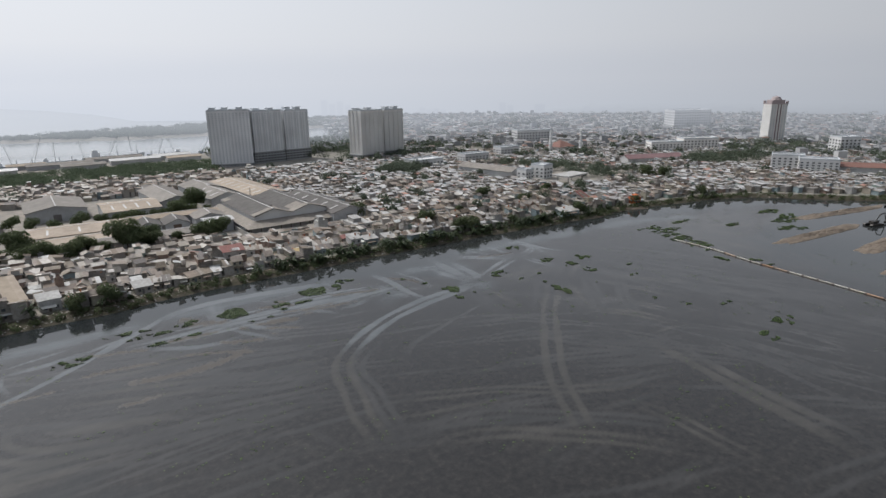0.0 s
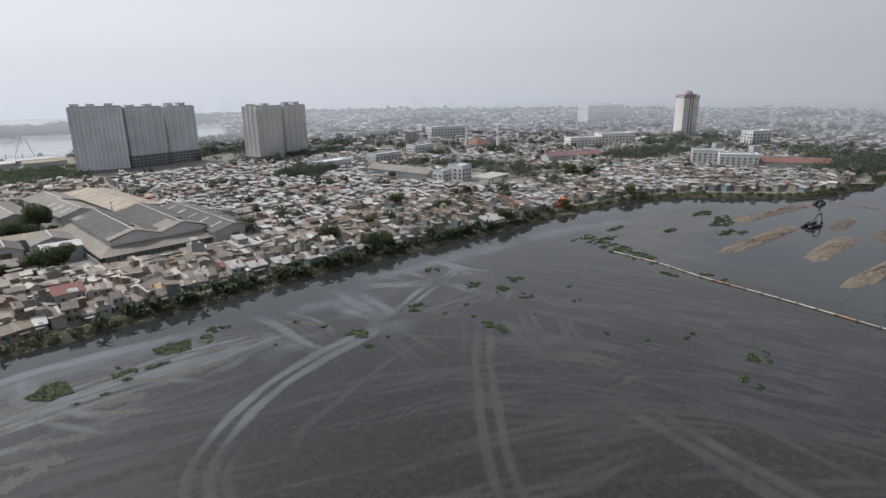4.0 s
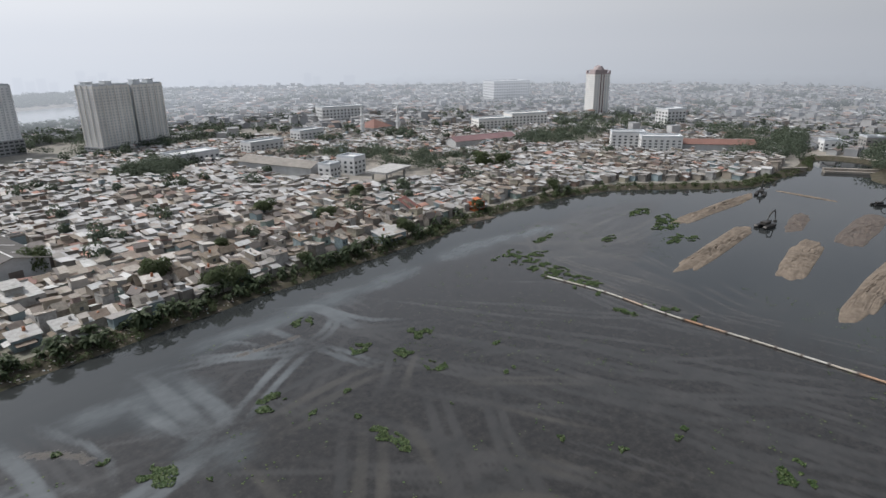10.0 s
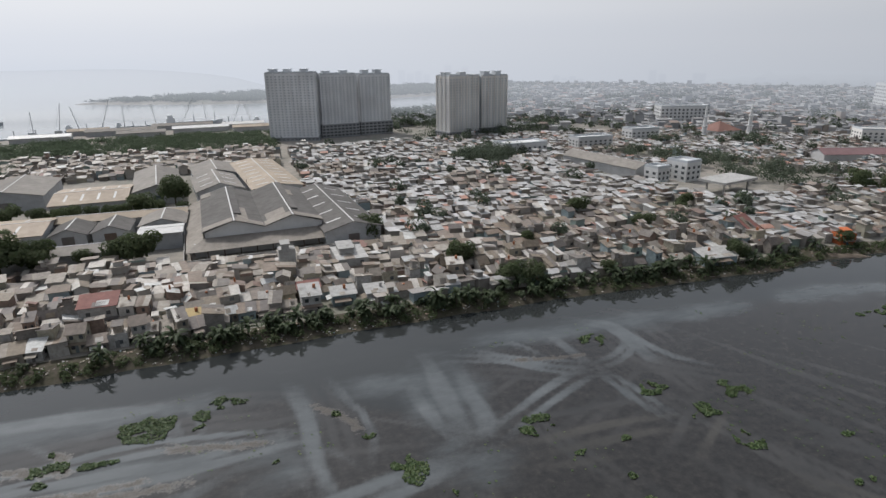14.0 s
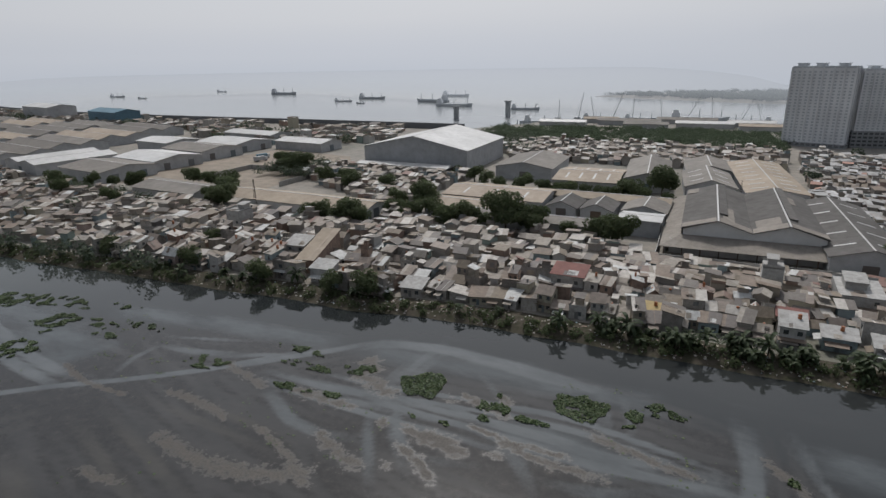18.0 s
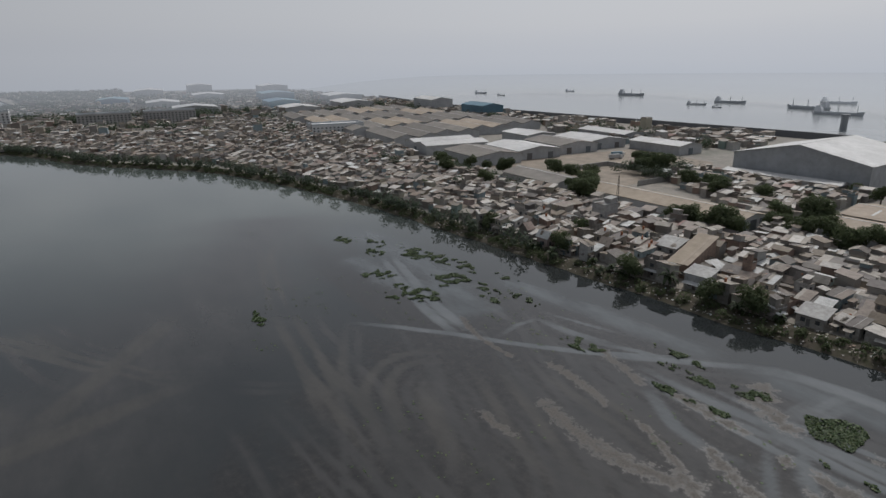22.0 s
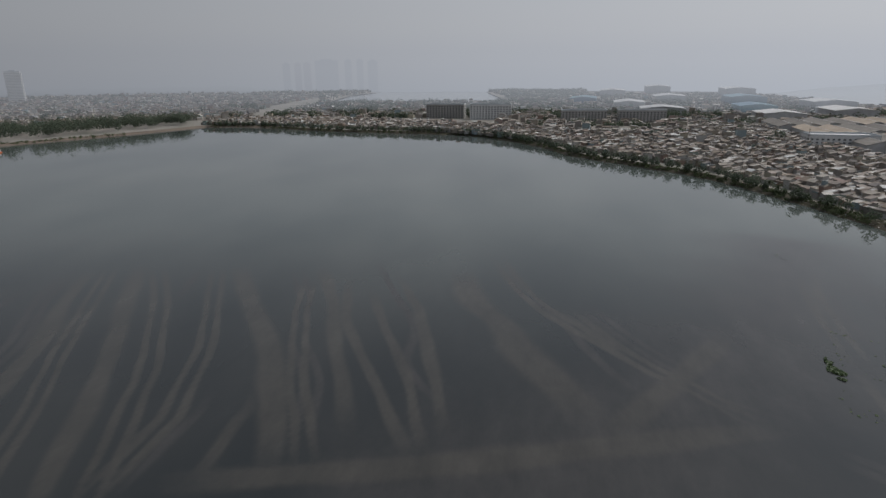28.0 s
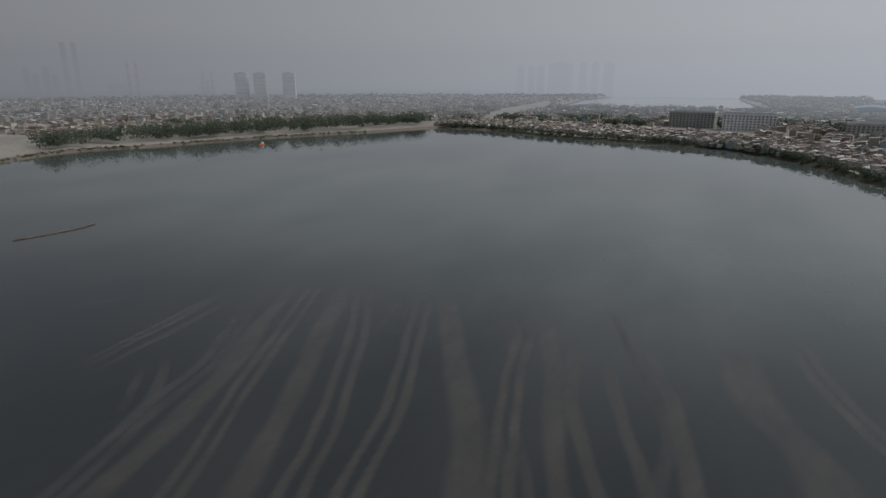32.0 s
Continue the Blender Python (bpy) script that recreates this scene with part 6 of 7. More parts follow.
# the city behind, low, with haze put into its pale cool tones
city = Shape()
CITY_AREAS = [([(150, 705), (240, 692), (345, 645), (352, 622), (382, 900), (430, 872), (300, 822), (150, 772)], 5, 18), ([(560, 300), (700, 200), (1100, 100), (1700, 300), (1700, 900), (1300, 1300), (900, 1500), (500, 1300), (380, 900), (350, 620), (460, 570), (640, 440)], -20, 11),
              ([(545, 105), (606, 112), (610, 166), (700, 198), (1100, 98), (1400, 100), (1500, -500), (900, -500), (560, -150)], -15, 12),
              ([(-560, -520), (-700, -410), (-790, -330), (-1100, -420), (-1500, -450), (-1900, -1100), (-1500, -1900), (-900, -1900), (-500, -1300), (-300, -900), (-350, -640)], 30, 13),
              ([(-780, -300), (-780, 300), (-900, 260), (-1200, 120), (-1190, -330)], 10, 14),
              ([(-470, 238), (-560, 168), (-650, 90), (-700, 40), (-1150, 120), (-1600, 250), (-1600, 650), (-1060, 660), (-790, 615), (-560, 610), (-350, 620), (-200, 630), (-160, 540), (-240, 500), (-330, 500), (-400, 545), (-700, 560), (-690, 340), (-500, 300)], -8, 15),
              ([(-1205, 80), (-1700, 10), (-1930, -30), (-1930, 280), (-1600, 250), (-1150, 120)], -5, 16), ([(-1240, -360), (-1610, -415), (-1930, -400), (-1880, -900), (-1500, -450)], 5, 17)]
suburb = Shape()
for poly, ang, seed in CITY_AREAS:
    target, sizes = (city, (5, 10, 6, 9.5, 1.8, 3, 5.0)) if seed in (11, 12, 18) else (suburb, (5, 10, 6, 10, 1.5, 3, 5.0))
    for x, y, w, d, tn in plots(poly, ang, seed, *sizes):
        if rnd.random() < 0.2 or noise.noise(Vector((x * 0.013, y * 0.013, 2))) > 0.28:
            continue
        h = rnd.choice((3.2, 4, 5, 6, 6.5, 7, 8)) * (1 if rnd.random() < 0.95 else 1.8) * 0.75
        house_shell(target, w, d, h, rnd.choice(("gable", "flat", "shed", "flat")), rnd, x=x, y=y, ang=radians(tn), pitch=0.6)
whole("city_houses", city, [m_city, m_city_roof], "hazy low-rise city of pale houses with grey and brick roofs", "houses", "stuff")
whole("suburb_houses", suburb, [m_wall_far, m_roof_far], "low brown and grey suburb houses beyond the reservoir", "houses", "stuff")


# ---- trees and plants ----
def crown_leaves(s, rr, lobes, count, size):
    """count leaf clumps on the lobes (centre, radii), each a bent pair of triangles, thick outside and thin within."""
    for _ in range(count):
        (cx, cy, cz), (rx, ry, rz) = rr.choice(lobes)
        th, u = rr.uniform(0, 2 * math.pi), rr.uniform(-0.7, 1)
        q = math.sqrt(1 - u * u)
        k = rr.uniform(0.72, 1.08)
        p = Vector((cx + rx * q * math.cos(th) * k, cy + ry * q * math.sin(th) * k, cz + rz * u * k))
        nrm = Vector((q * math.cos(th) + rr.gauss(0, 0.5), q * math.sin(th) + rr.gauss(0, 0.5), u + 0.5 + rr.gauss(0, 0.4))).normalized()
        a = nrm.orthogonal().normalized()
        a = (Matrix.Rotation(rr.uniform(0, 6.28), 3, nrm) @ a)
        b = nrm.cross(a)
        z = size * rr.uniform(0.6, 1.3)
        s.quad(p - a * z, p - b * z * 0.6 - nrm * z * 0.15, p + a * z, p + b * z * 0.6 - nrm * z * 0.1)


def make_tree(h, r, seed, label, leaves=420, size=0.55, material=None):
    rr = random.Random(seed)
    ob = thing("tree", label, "tree", at=(0, 0, -200))
    tk = Shape()
    tk.tube([(0, 0, -0.3), (0.1, 0, h * 0.3), (0.2, 0.1, h * 0.55), (0.1, 0.1, h * 0.75)], [0.35, 0.27, 0.18, 0.07], 7)
    lobes = []
    for i in range(11):
        a = i * 2.4 + rr.uniform(-0.4, 0.4)
        k = rr.uniform(0.1, 0.72)
        c = (math.cos(a) * r * k, math.sin(a) * r * k, h * rr.uniform(0.38, 0.82))
        tk.tube([(0.15, 0.05, h * 0.35), (c[0] * 0.5, c[1] * 0.5, h * 0.5), c], [0.16, 0.1, 0.04], 5)
        lobes.append((c, (r * rr.uniform(0.4, 0.6), r * rr.uniform(0.4, 0.6), h * rr.uniform(0.17, 0.26))))
    part("trunk", tk, m_bark, ob)
    s = Shape()
    crown_leaves(s, rr, lobes, leaves, size)
    part("crown", s, material or m_leaf, ob)
    return ob


def make_banana(h, seed):
    rr = random.Random(seed)
    ob = thing("banana_plant", "dark green banana plant with long drooping leaves on the bank", "banana plant", "banana plants on the bank", at=(0, 0, -200))
    tk = Shape()
    tk.tube([(0, 0, -0.3), (0, 0, h * 0.3), (0.05, 0, h * 0.55)], [0.2, 0.16, 0.1], 7)
    part("stem", tk, m_bark, ob)
    s = Shape()
    for i in range(19):
        a = i * 2.4 + rr.uniform(-0.3, 0.3)
        ln, el = h * rr.uniform(0.42, 0.62), radians(rr.uniform(0, 82))
        pts = []
        p, e = Vector((0.05, 0, h * rr.uniform(0.3, 0.54))), el
        for k in range(6):
            pts.append(p.copy())
            p = p + Vector((math.cos(a) * math.cos(e), math.sin(a) * math.cos(e), math.sin(e))) * ln / 5
            e -= radians(rr.uniform(18, 30))
        side = Vector((-math.sin(a), math.cos(a), 0))
        for k in range(5):
            w0, w1 = (0.1, 0.42, 0.55, 0.5, 0.34, 0.03)[k], (0.1, 0.42, 0.55, 0.5, 0.34, 0.03)[k + 1]
            up = Vector((0, 0, 0.12))
            s.quad(pts[k], pts[k + 1], pts[k + 1] + side * w1 + up, pts[k] + side * w0 + up)
            s.quad(pts[k + 1], pts[k], pts[k] - side * w0 + up, pts[k + 1] - side * w1 + up)
    part("crown", s, m_banana, ob)
    return ob


tree_kinds = [make_tree(11, 6.0, 1, "broad dark green shade tree among the roofs", 2600, 0.5), make_tree(9, 4.5, 2, "rounded dark green tree", 1700, 0.46), make_tree(7, 3.6, 3, "small bushy green tree", 1100, 0.42), make_tree(15, 8.5, 4, "large dense dark green shade tree", 5200, 0.55)]
banana_kinds = [make_banana(h, 20 + i) for i, h in enumerate((6.2, 7.2, 5.2, 7.8))]


def plant(kinds, x, y, z, rr, low=0.85, high=1.2):
    k = rr.uniform(low, high)
    return copy_thing(rr.choice(kinds), pose(x, y, z, 0, 0, rr.uniform(0, 360)) @ Matrix.Diagonal((k, k, k * rr.uniform(0.9, 1.1), 1)))


rr = random.Random(31)
for x, y, k in ((-24, 349, 0.95), (22, 331, 1.15), (71, 416, 1.1), (-138, 401, 0.95), (-152, 410, 0.8), (-163, 414, 0.75), (-147, 398, 0.7), (-92, 385, 0.62), (-62, 379, 0.6), (-99, 391, 0.55), (32, 334, 0.8), (16, 402, 0.55)):
    copy_thing(tree_kinds[3], pose(x, y, LAND, 0, 0, rr.uniform(0, 360)) @ Matrix.Diagonal((k, k, k, 1)))
for x, y in ((-60, 318), (-44, 317), (-20, 330), (-2, 328), (46, 334), (58, 333), (66, 330), (30, 392), (-20, 412), (24, 402), (44, 400), (58, 402), (75, 400), (-196, 330), (-210, 326), (-222, 322), (-236, 318), (-250, 318), (298, 324), (306, 330), (292, 318), (414, 318), (420, 312), (410, 322), (245, 330), (258, 300), (205, 300), (172, 286), (-70, 268), (-180, 262), (-214, 300), (-175, 300), (150, 330), (330, 320), (-8, 402), (4, 404), (36, 404), (50, 398), (64, 398), (-46, 432), (8, 334), (34, 330), (-12, 336), (-32, 334), (-134, 336), (-130, 322), (-146, 352), (-160, 350), (-176, 352), (-66, 315.5), (-62, 315.5), (-58, 315.5), (-54, 315.5), (-50, 315.5), (-46, 315.5), (-42, 315.5), (-38, 315.5), (-124, 316), (-119, 322), (-116, 315), (-122, 327), (-40, 352), (-84, 376), (-106, 383), (-48, 392), (-70, 394), (-30, 420), (5, 334), (12, 336)):
    plant(tree_kinds[:3], x, y, LAND, rr)
# banana plants and bushes along the near bank, thickest where the houses stand back
line = [p for p in shore if p.y > 195 and -340 < p.x < 430]
for p in line:
    dens = 0.3 + 0.6 * noise.noise(Vector((p.x * 0.03, 0, 2)))
    if 72 < p.x < 260:
        dens += 0.75
    for _ in range(4 if 75 < p.x < 255 else 2):
        if rr.random() < dens * 0.8:
            plant(banana_kinds, p.x + rr.uniform(-3, 3), p.y + rr.uniform(2.5, 8.5), 1.0, rr, 0.6, 1.05)
for x, y in ((182, 266), (188, 263), (-4, 250), (8, 252), (216, 262), (268, 258), (-30, 248), (-60, 248), (-100, 246), (320, 258), (380, 250)):
    plant(tree_kinds[1:3], x, y, 1.2, rr, 0.8, 1.0)

for pr in tree_kinds + banana_kinds:
    for o in list(pr.children_recursive) + [pr]:
        bpy.data.objects.remove(o)

bush = Shape()
rr = random.Random(5)
for p in shore:
    nb = 9 if p.y > 150 else (6 if p.x < -200 else 0)
    for _ in range(nb):
        if rr.random() < 0.65 + 0.5 * noise.noise(Vector((p.x * 0.03, p.y * 0.03, 7))):
            t = rr.uniform(1.0, 6.5)
            q = p + Vector((rr.uniform(-4, 4), rr.uniform(-1, 1), 0))
            k = shore.index(p)
            tg = (shore[(k + 1) % n_s] - shore[k - 1]).normalized()
            q = q + Vector((-tg.y, tg.x, 0)) * t
            z = min(LAND, 0.35 * t)
            crown_leaves(bush, rr, [((q.x, q.y, z + 0.5), (rr.uniform(0.8, 2.0), rr.uniform(0.8, 2.0), rr.uniform(0.4, 1.5)))], 34, 0.42)
whole("bank_bushes", bush, m_leaf, "low green scrub growing along the water's edge", "bushes", "stuff")

trash = Shape()
for p in shore:
    if p.y < 190 or p.x > 430:
        continue
    for _ in range(24):
        x, y, q = p.x + rr.uniform(-4, 4), p.y + rr.uniform(0.5, 8), rr.uniform(0.08, 0.45)
        z = min(LAND, 0.33 * (y - p.y)) + 0.12
        a = rr.uniform(0, 3.14)
        trash.quad((x - q * math.cos(a), y - q * math.sin(a), z), (x + q * math.sin(a), y - q * math.cos(a), z + 0.05), (x + q * math.cos(a), y + q * math.sin(a), z + 0.15), (x - q * math.sin(a), y + q * math.cos(a), z + 0.08))
whole("rubbish", trash, m_wall_far, "scattered pale rubbish and scraps on the bank", "rubbish", "stuff")

wood = Shape()
rr = random.Random(6)


def woodland(poly, n, h, spread, leaves=46, size=1.0):
    leaves, size = int(leaves * 2.2), size * 0.72
    xs, ys = [p[0] for p in poly], [p[1] for p in poly]
    made = 0
    while made < n:
        x, y = rr.uniform(min(xs), max(xs)), rr.uniform(min(ys), max(ys))
        if not inside(x, y, poly):
            made += 0.2
            continue
        made += 1
        r = spread * rr.uniform(0.7, 1.3)
        hh = h * rr.uniform(0.7, 1.25)
        crown_leaves(wood, rr, [((x, y, LAND + hh * 0.6), (r, r, hh * 0.42)), ((x + r * 0.5, y, LAND + hh * 0.45), (r * 0.7, r * 0.7, hh * 0.3))], leaves, size)


for g in GREEN[:3]:
    woodland(g, 110, 9, 4.5, 60, 0.8)
woodland([(-122, 520), (-30, 520), (-40, 590), (-115, 600)], 90, 7, 4, 40, 0.9)
woodland([(-165, 370), (-120, 375), (-125, 430), (-160, 430)], 40, 8, 4, 50, 0.8)
woodland([(-245, 300), (-190, 300), (-150, 310), (-150, 318), (-250, 322)], 60, 5, 3, 40, 0.7)
woodland([(-270, -505), (-330, -500), (-425, -455), (-540, -400), (-660, -350), (-740, -380), (-560, -500), (-400, -545), (-290, -560)], 520, 15, 6, 50, 1.2)
woodland([(530, 200), (560, 190), (600, 200), (610, 165), (700, 180), (700, 290), (640, 240), (570, 205)], 150, 10, 6, 50, 1.0)
woodland([(530, 100), (540, 60), (640, 90), (720, 115), (640, 125), (560, 118)], 90, 10, 6, 50, 1.0)
woodland([(630, 300), (700, 280), (760, 380), (700, 430), (640, 400)], 80, 10, 6, 50, 1.0)
for poly, ang, seed in CITY_AREAS:
    xs, ys = [p[0] for p in poly], [p[1] for p in poly]
    for _ in range(4200 if seed == 11 else 2600):
        x, y = rr.uniform(min(xs), max(xs)), rr.uniform(min(ys), max(ys))
        v = noise.noise(Vector((x * 0.013, y * 0.013, 2)))
        if inside(x, y, poly) and (v > 0.2 or rr.random() < 0.22) and free(x, y, 2.0) and not (y > 575 and x < -130):
            r = rr.uniform(4, 8)
            crown_leaves(wood, rr, [((x, y, LAND + r * 0.8), (r, r, r * 0.75)), ((x + r * 0.7, y, LAND + r * 0.6), (r * 0.7, r * 0.7, r * 0.5))], 56, 1.5)
for poly, n_t in (((BIG), 260), (WESTN, 90), (WESTS, 60)):
    xs, ys = [p[0] for p in poly], [p[1] for p in poly]
    for _ in range(n_t * 4):
        x, y = rr.uniform(min(xs), max(xs)), rr.uniform(min(ys), max(ys))
        if inside(x, y, poly) and (noise.noise(Vector((x * 0.02, y * 0.02, 6))) > 0.3 or rr.random() < 0.08) and free(x, y, 1.0) and y > 275:
            r = rr.uniform(2.2, 4.5)
            crown_leaves(wood, rr, [((x, y, LAND + 2.5 + r), (r, r, r * 0.8)), ((x + r * 0.6, y, LAND + 2 + r * 0.7), (r * 0.7, r * 0.7, r * 0.5))], 150, 0.8)
woodland([(230, 620), (345, 560), (420, 640), (330, 700), (240, 690)], 150, 9, 5, 40, 1.0)
woodland([(560, 158), (612, 166), (640, 172), (700, 176), (700, 200), (620, 190), (570, 176)], 90, 8, 5, 50, 0.9)
woodland([(560, 112), (600, 118), (690, 122), (700, 100), (640, 80), (570, 90)], 70, 8, 5, 50, 0.9)
woodland([(545, 170), (585, 160), (610, 180), (640, 215), (600, 200), (560, 190)], 60, 9, 5, 50, 0.9)
woodland([(548, 108), (560, 100), (600, 70), (640, 110), (615, 130), (565, 125)], 60, 9, 5, 50, 0.9)
for p in shore:                          # trees lining the western bank
    if p.x < -70 and p.y > -345:
        for _ in range(2):
            if rr.random() < (0.75 if p.x < -330 else 0.4):
                x, y, r = p.x - rr.uniform(3, 9), p.y + rr.uniform(1, 7), rr.uniform(2.0, 3.6)
                crown_leaves(wood, rr, [((x, y, LAND + r * 1.1), (r, r, r)), ((x + r * 0.7, y, LAND + r * 0.8), (r * 0.7, r * 0.7, r * 0.7))], 90, 0.7)
whole("woodland", wood, m_leaf_far, "haze-paled green trees and scrub between the houses", "trees", "stuff")
wood = Shape()
woodland([(-118, 604), (130, 590), (145, 690), (60, 705), (-40, 698), (-110, 680)], 700, 4.5, 5, 40, 0.9)
whole("mangrove", wood, m_mangrove, "low grey green mangrove scrub behind the repair quay", "trees", "stuff")

# floating weed
small_beds = [(271, 213, 3, 1.2), (272, 205, 4, 1.4), (270, 196, 4, 2), (267, 188, 3, 2), (280, 209, 3, 1), (277, 195, 3, 1.6), (265, 175, 3, 1.2), (264, 166, 3, 1.2), (371, 194, 4, 2), (360, 181, 5, 3), (344, 162, 4, 3), (267, 142, 3, 1.2), (263, 135, 3, 1), (203, 99, 3, 2.4), (207, 98, 3, 1.6), (203, 95, 2.4, 1.2), (188, 95, 2.4, 1.6), (188, 91, 3, 1.2), (-60, 188, 5, 2.2), (-68, 187, 3, 1.6), (-84, 182, 3, 1.2), (-66, 201, 4, 2), (-69, 143, 5, 1.6), (22, 204, 2.6, 1), (30, 205, 2.6, 0.9), (48, 205, 2, 0.9), (57, 206, 1.8, 0.8), (60, 215, 1.4, 1.6), (63, 211, 1.6, 1.3), (71, 214, 1.6, 1.2), (74, 214, 1.4, 0.8), (29, 217, 2.4, 1.6), (-8, 202, 4, 0.8), (-4, 206, 3, 0.9), (30, 216, 2.2, 1.2), (63, 220, 1.2, 1), (65, 215, 1.5, 1), (61, 215, 1, 0.8), (72, 214, 1.6, 0.9), (103, 204, 1.4, 1.2), (153, 196, 1.8, 1.2), (158, 195, 1.4, 1), (125, 194, 1.2, 1.6), (187, 201, 2.2, 2.4), (192, 189, 4, 2.2), (160, 186, 1.6, 0.8), (170, 187, 1.8, 0.8), (132, 184, 1.2, 1), (126, 194, 2.2, 1.6), (122, 205, 1.4, 1), (117, 215, 1, 1.4), (125, 183, 1.4, 2.4), (183, 164, 1.2, 0.8), (154, 195, 1.4, 1.2), (158, 195, 1.2, 0.8), (204, 195, 2.4, 2.4), (203, 162, 2.2, 1), (186, 138, 1.6, 1), (191, 126, 1.2, 1), (204, 119, 3.2, 1), (213, 173, 2, 0.8), (165, 177, 1, 1)]
weed_beds = [(46, 217, 5.5, 4.5), (79, 223, 6, 4.5), (89, 223, 3, 3), (95, 228, 4, 2.5), (188, 226, 3.5, 3.5), (187, 200, 3.5, 2), (204, 194, 4, 3), (192, 190, 4, 2), (193, 178, 2.5, 3), (164, 166, 2.5, 6), (281, 203, 10, 3), (271, 180, 4, 12),
             (360, 178, 14, 5), (-67, 142, 4, 2), (-93, 209, 7, 4), (-65, 205, 6, 4), (-59, 186, 6, 3), (-126, 193, 5, 3), (-81, 185, 4, 2), (10, 219, 7, 1.5), (16, 213, 7, 1.5),
             (18, 204, 4, 1.5), (29, 217, 3.5, 2.5), (64, 215, 2.5, 2), (70, 214, 4, 1.5), (128, 192, 3, 4), (157, 199, 3, 1.5),
             (278, 203, 3, 5), (276, 190, 3, 6), (373, 197, 9, 4), (369, 184, 8, 3), (339, 168, 8, 3), (255, 154, 2, 4), (264, 146, 2, 5), (280, 212, 5, 3), (305, 212, 8, 2), (322, 190, 7, 2)]
rafts = [(-117, 202, 7, 4), (-97, 206, 7, 4), (-86, 211, 8, 4), (-81, 188, 6, 3), (-63, 180, 6, 2), (-59, 190, 7, 3), (-64, 200, 8, 3), (-52, 208, 7, 2.5), (-44, 203, 6, 2), (-55, 219, 6, 2), (-7, 205, 5, 2), (-105, 196, 6, 3), (-75, 214, 8, 3), (-38, 212, 6, 2)]
rr = random.Random(8)
for i, (x, y, a, b) in enumerate(weed_beds + small_beds + rafts):
    s = Shape()
    for _ in range(int(75 * a * b)):
        t, k = rr.uniform(0, 6.283), math.sqrt(rr.random())
        edge = 1 + 0.5 * noise.noise(Vector((math.cos(t) * 1.5, math.sin(t) * 1.5, i * 3.1)))
        px, py = x + a * edge * k * math.cos(t), y + b * edge * k * math.sin(t)
        if noise.noise(Vector((px * 0.35, py * 0.35, 1))) < (-0.35 if i < 2 else -0.05 if i < len(weed_beds) + len(small_beds) else 0.12):
            continue
        z = rr.uniform(0.0, 0.2)
        nrm = Vector((rr.gauss(0, 0.4), rr.gauss(0, 0.4), 1)).normalized()
        u = nrm.orthogonal().normalized() * rr.uniform(0.14, 0.3)
        w = nrm.cross(u)
        p = Vector((px, py, 0.12 + z * 0.6))
        s.quad(p - u, p - w, p + u, p + w)
        s.quad((px - 0.1, py, 0.0), (px + 0.1, py, 0.0), tuple(p))
    if s.v:
        whole("floating_weed", s, m_weed, "bright green bed of floating water weed", "water weed", "stuff", "weed beds")
loose = Shape()
for _ in range(2600):
    x, y = rr.uniform(-170, 400), rr.uniform(40, 235)
    if noise.noise(Vector((x * 0.02, y * 0.03, 12))) < 0.05 or not inside(x, y, MUCK):
        continue
    for _ in range(rr.randint(1, 5)):
        px, py, q = x + rr.gauss(0, 1.2), y + rr.gauss(0, 0.7), rr.uniform(0.1, 0.35)
        loose.quad((px - q, py, 0.06), (px, py - q, 0.08), (px + q, py, 0.06), (px, py + q, 0.1))
        loose.quad((px - 0.05, py, 0.0), (px + 0.05, py, 0.0), (px, py, 0.08))
whole("weed_scraps", loose, m_weed, "scattered scraps of green weed on the muck", "water weed", "stuff")

# ---- dredging: sand heaps, pipe, excavators ----
def sand_heap(x, y, a, b, h, turn, seed, label, name="sand_bank"):
    s = Shape()
    rings, seg = 14, 72
    for r in range(rings + 1):
        k = r / rings
        for g in range(seg):
            t = 2 * math.pi * g / seg
            edge = 1 + 0.22 * noise.noise(Vector((math.cos(t) * 2, math.sin(t) * 2, seed)))
            px, py = a * k * edge * math.copysign(abs(math.cos(t)) ** 0.7, math.cos(t)), b * k * edge * math.copysign(abs(math.sin(t)) ** 0.6, math.sin(t))
            z = h * max(0, 1 - k ** 2.2) * (0.75 + 0.5 * noise.noise(Vector((px * 0.2, py * 0.2, seed)))) + 0.4 * noise.noise(Vector((px * 0.7, py * 0.7, seed))) * (1 - k * k) + 0.07 * math.sin(px * 1.7 + 1.5 * noise.noise(Vector((px * 0.3, py * 0.3, 4)))) * (1 - k ** 4) - 0.25 * (k > 0.99)
            ca, sa = math.cos(radians(turn)), math.sin(radians(turn))
            s.v.append((x + px * ca - py * sa, y + px * sa + py * ca, z))
    for r in range(rings):
        for g in range(seg):
            g2 = (g + 1) % seg
            if r:
                s.f.append((r * seg + g, (r + 1) * seg + g, (r + 1) * seg + g2, r * seg + g2))
            else:
                s.f.append((0, seg + g, seg + g2))
    s.mi = [0] * len(s.f)
    whole(name, s, m_mud if "mud" in label else m_soil if name == "earth_heap" else m_sand, label, "earth heap" if name == "earth_heap" else "sand heap", "", "heaps on the bank" if name == "earth_heap" else "dredged heaps")


sand_heap(340, 150, 40, 4.8, 1.5, -3, 1.0, "long narrow heap of dredged brown sand")
sand_heap(404, 169, 44, 4.6, 1.4, -9, 2.0, "long narrow heap of dredged brown sand")
sand_heap(344, 121, 29, 5.6, 1.5, 1, 3.0, "long heap of dredged sand with grass tufts")
sand_heap(342, 93, 57, 5.2, 1.7, -7, 4.0, "broad long heap of dredged brown sand")
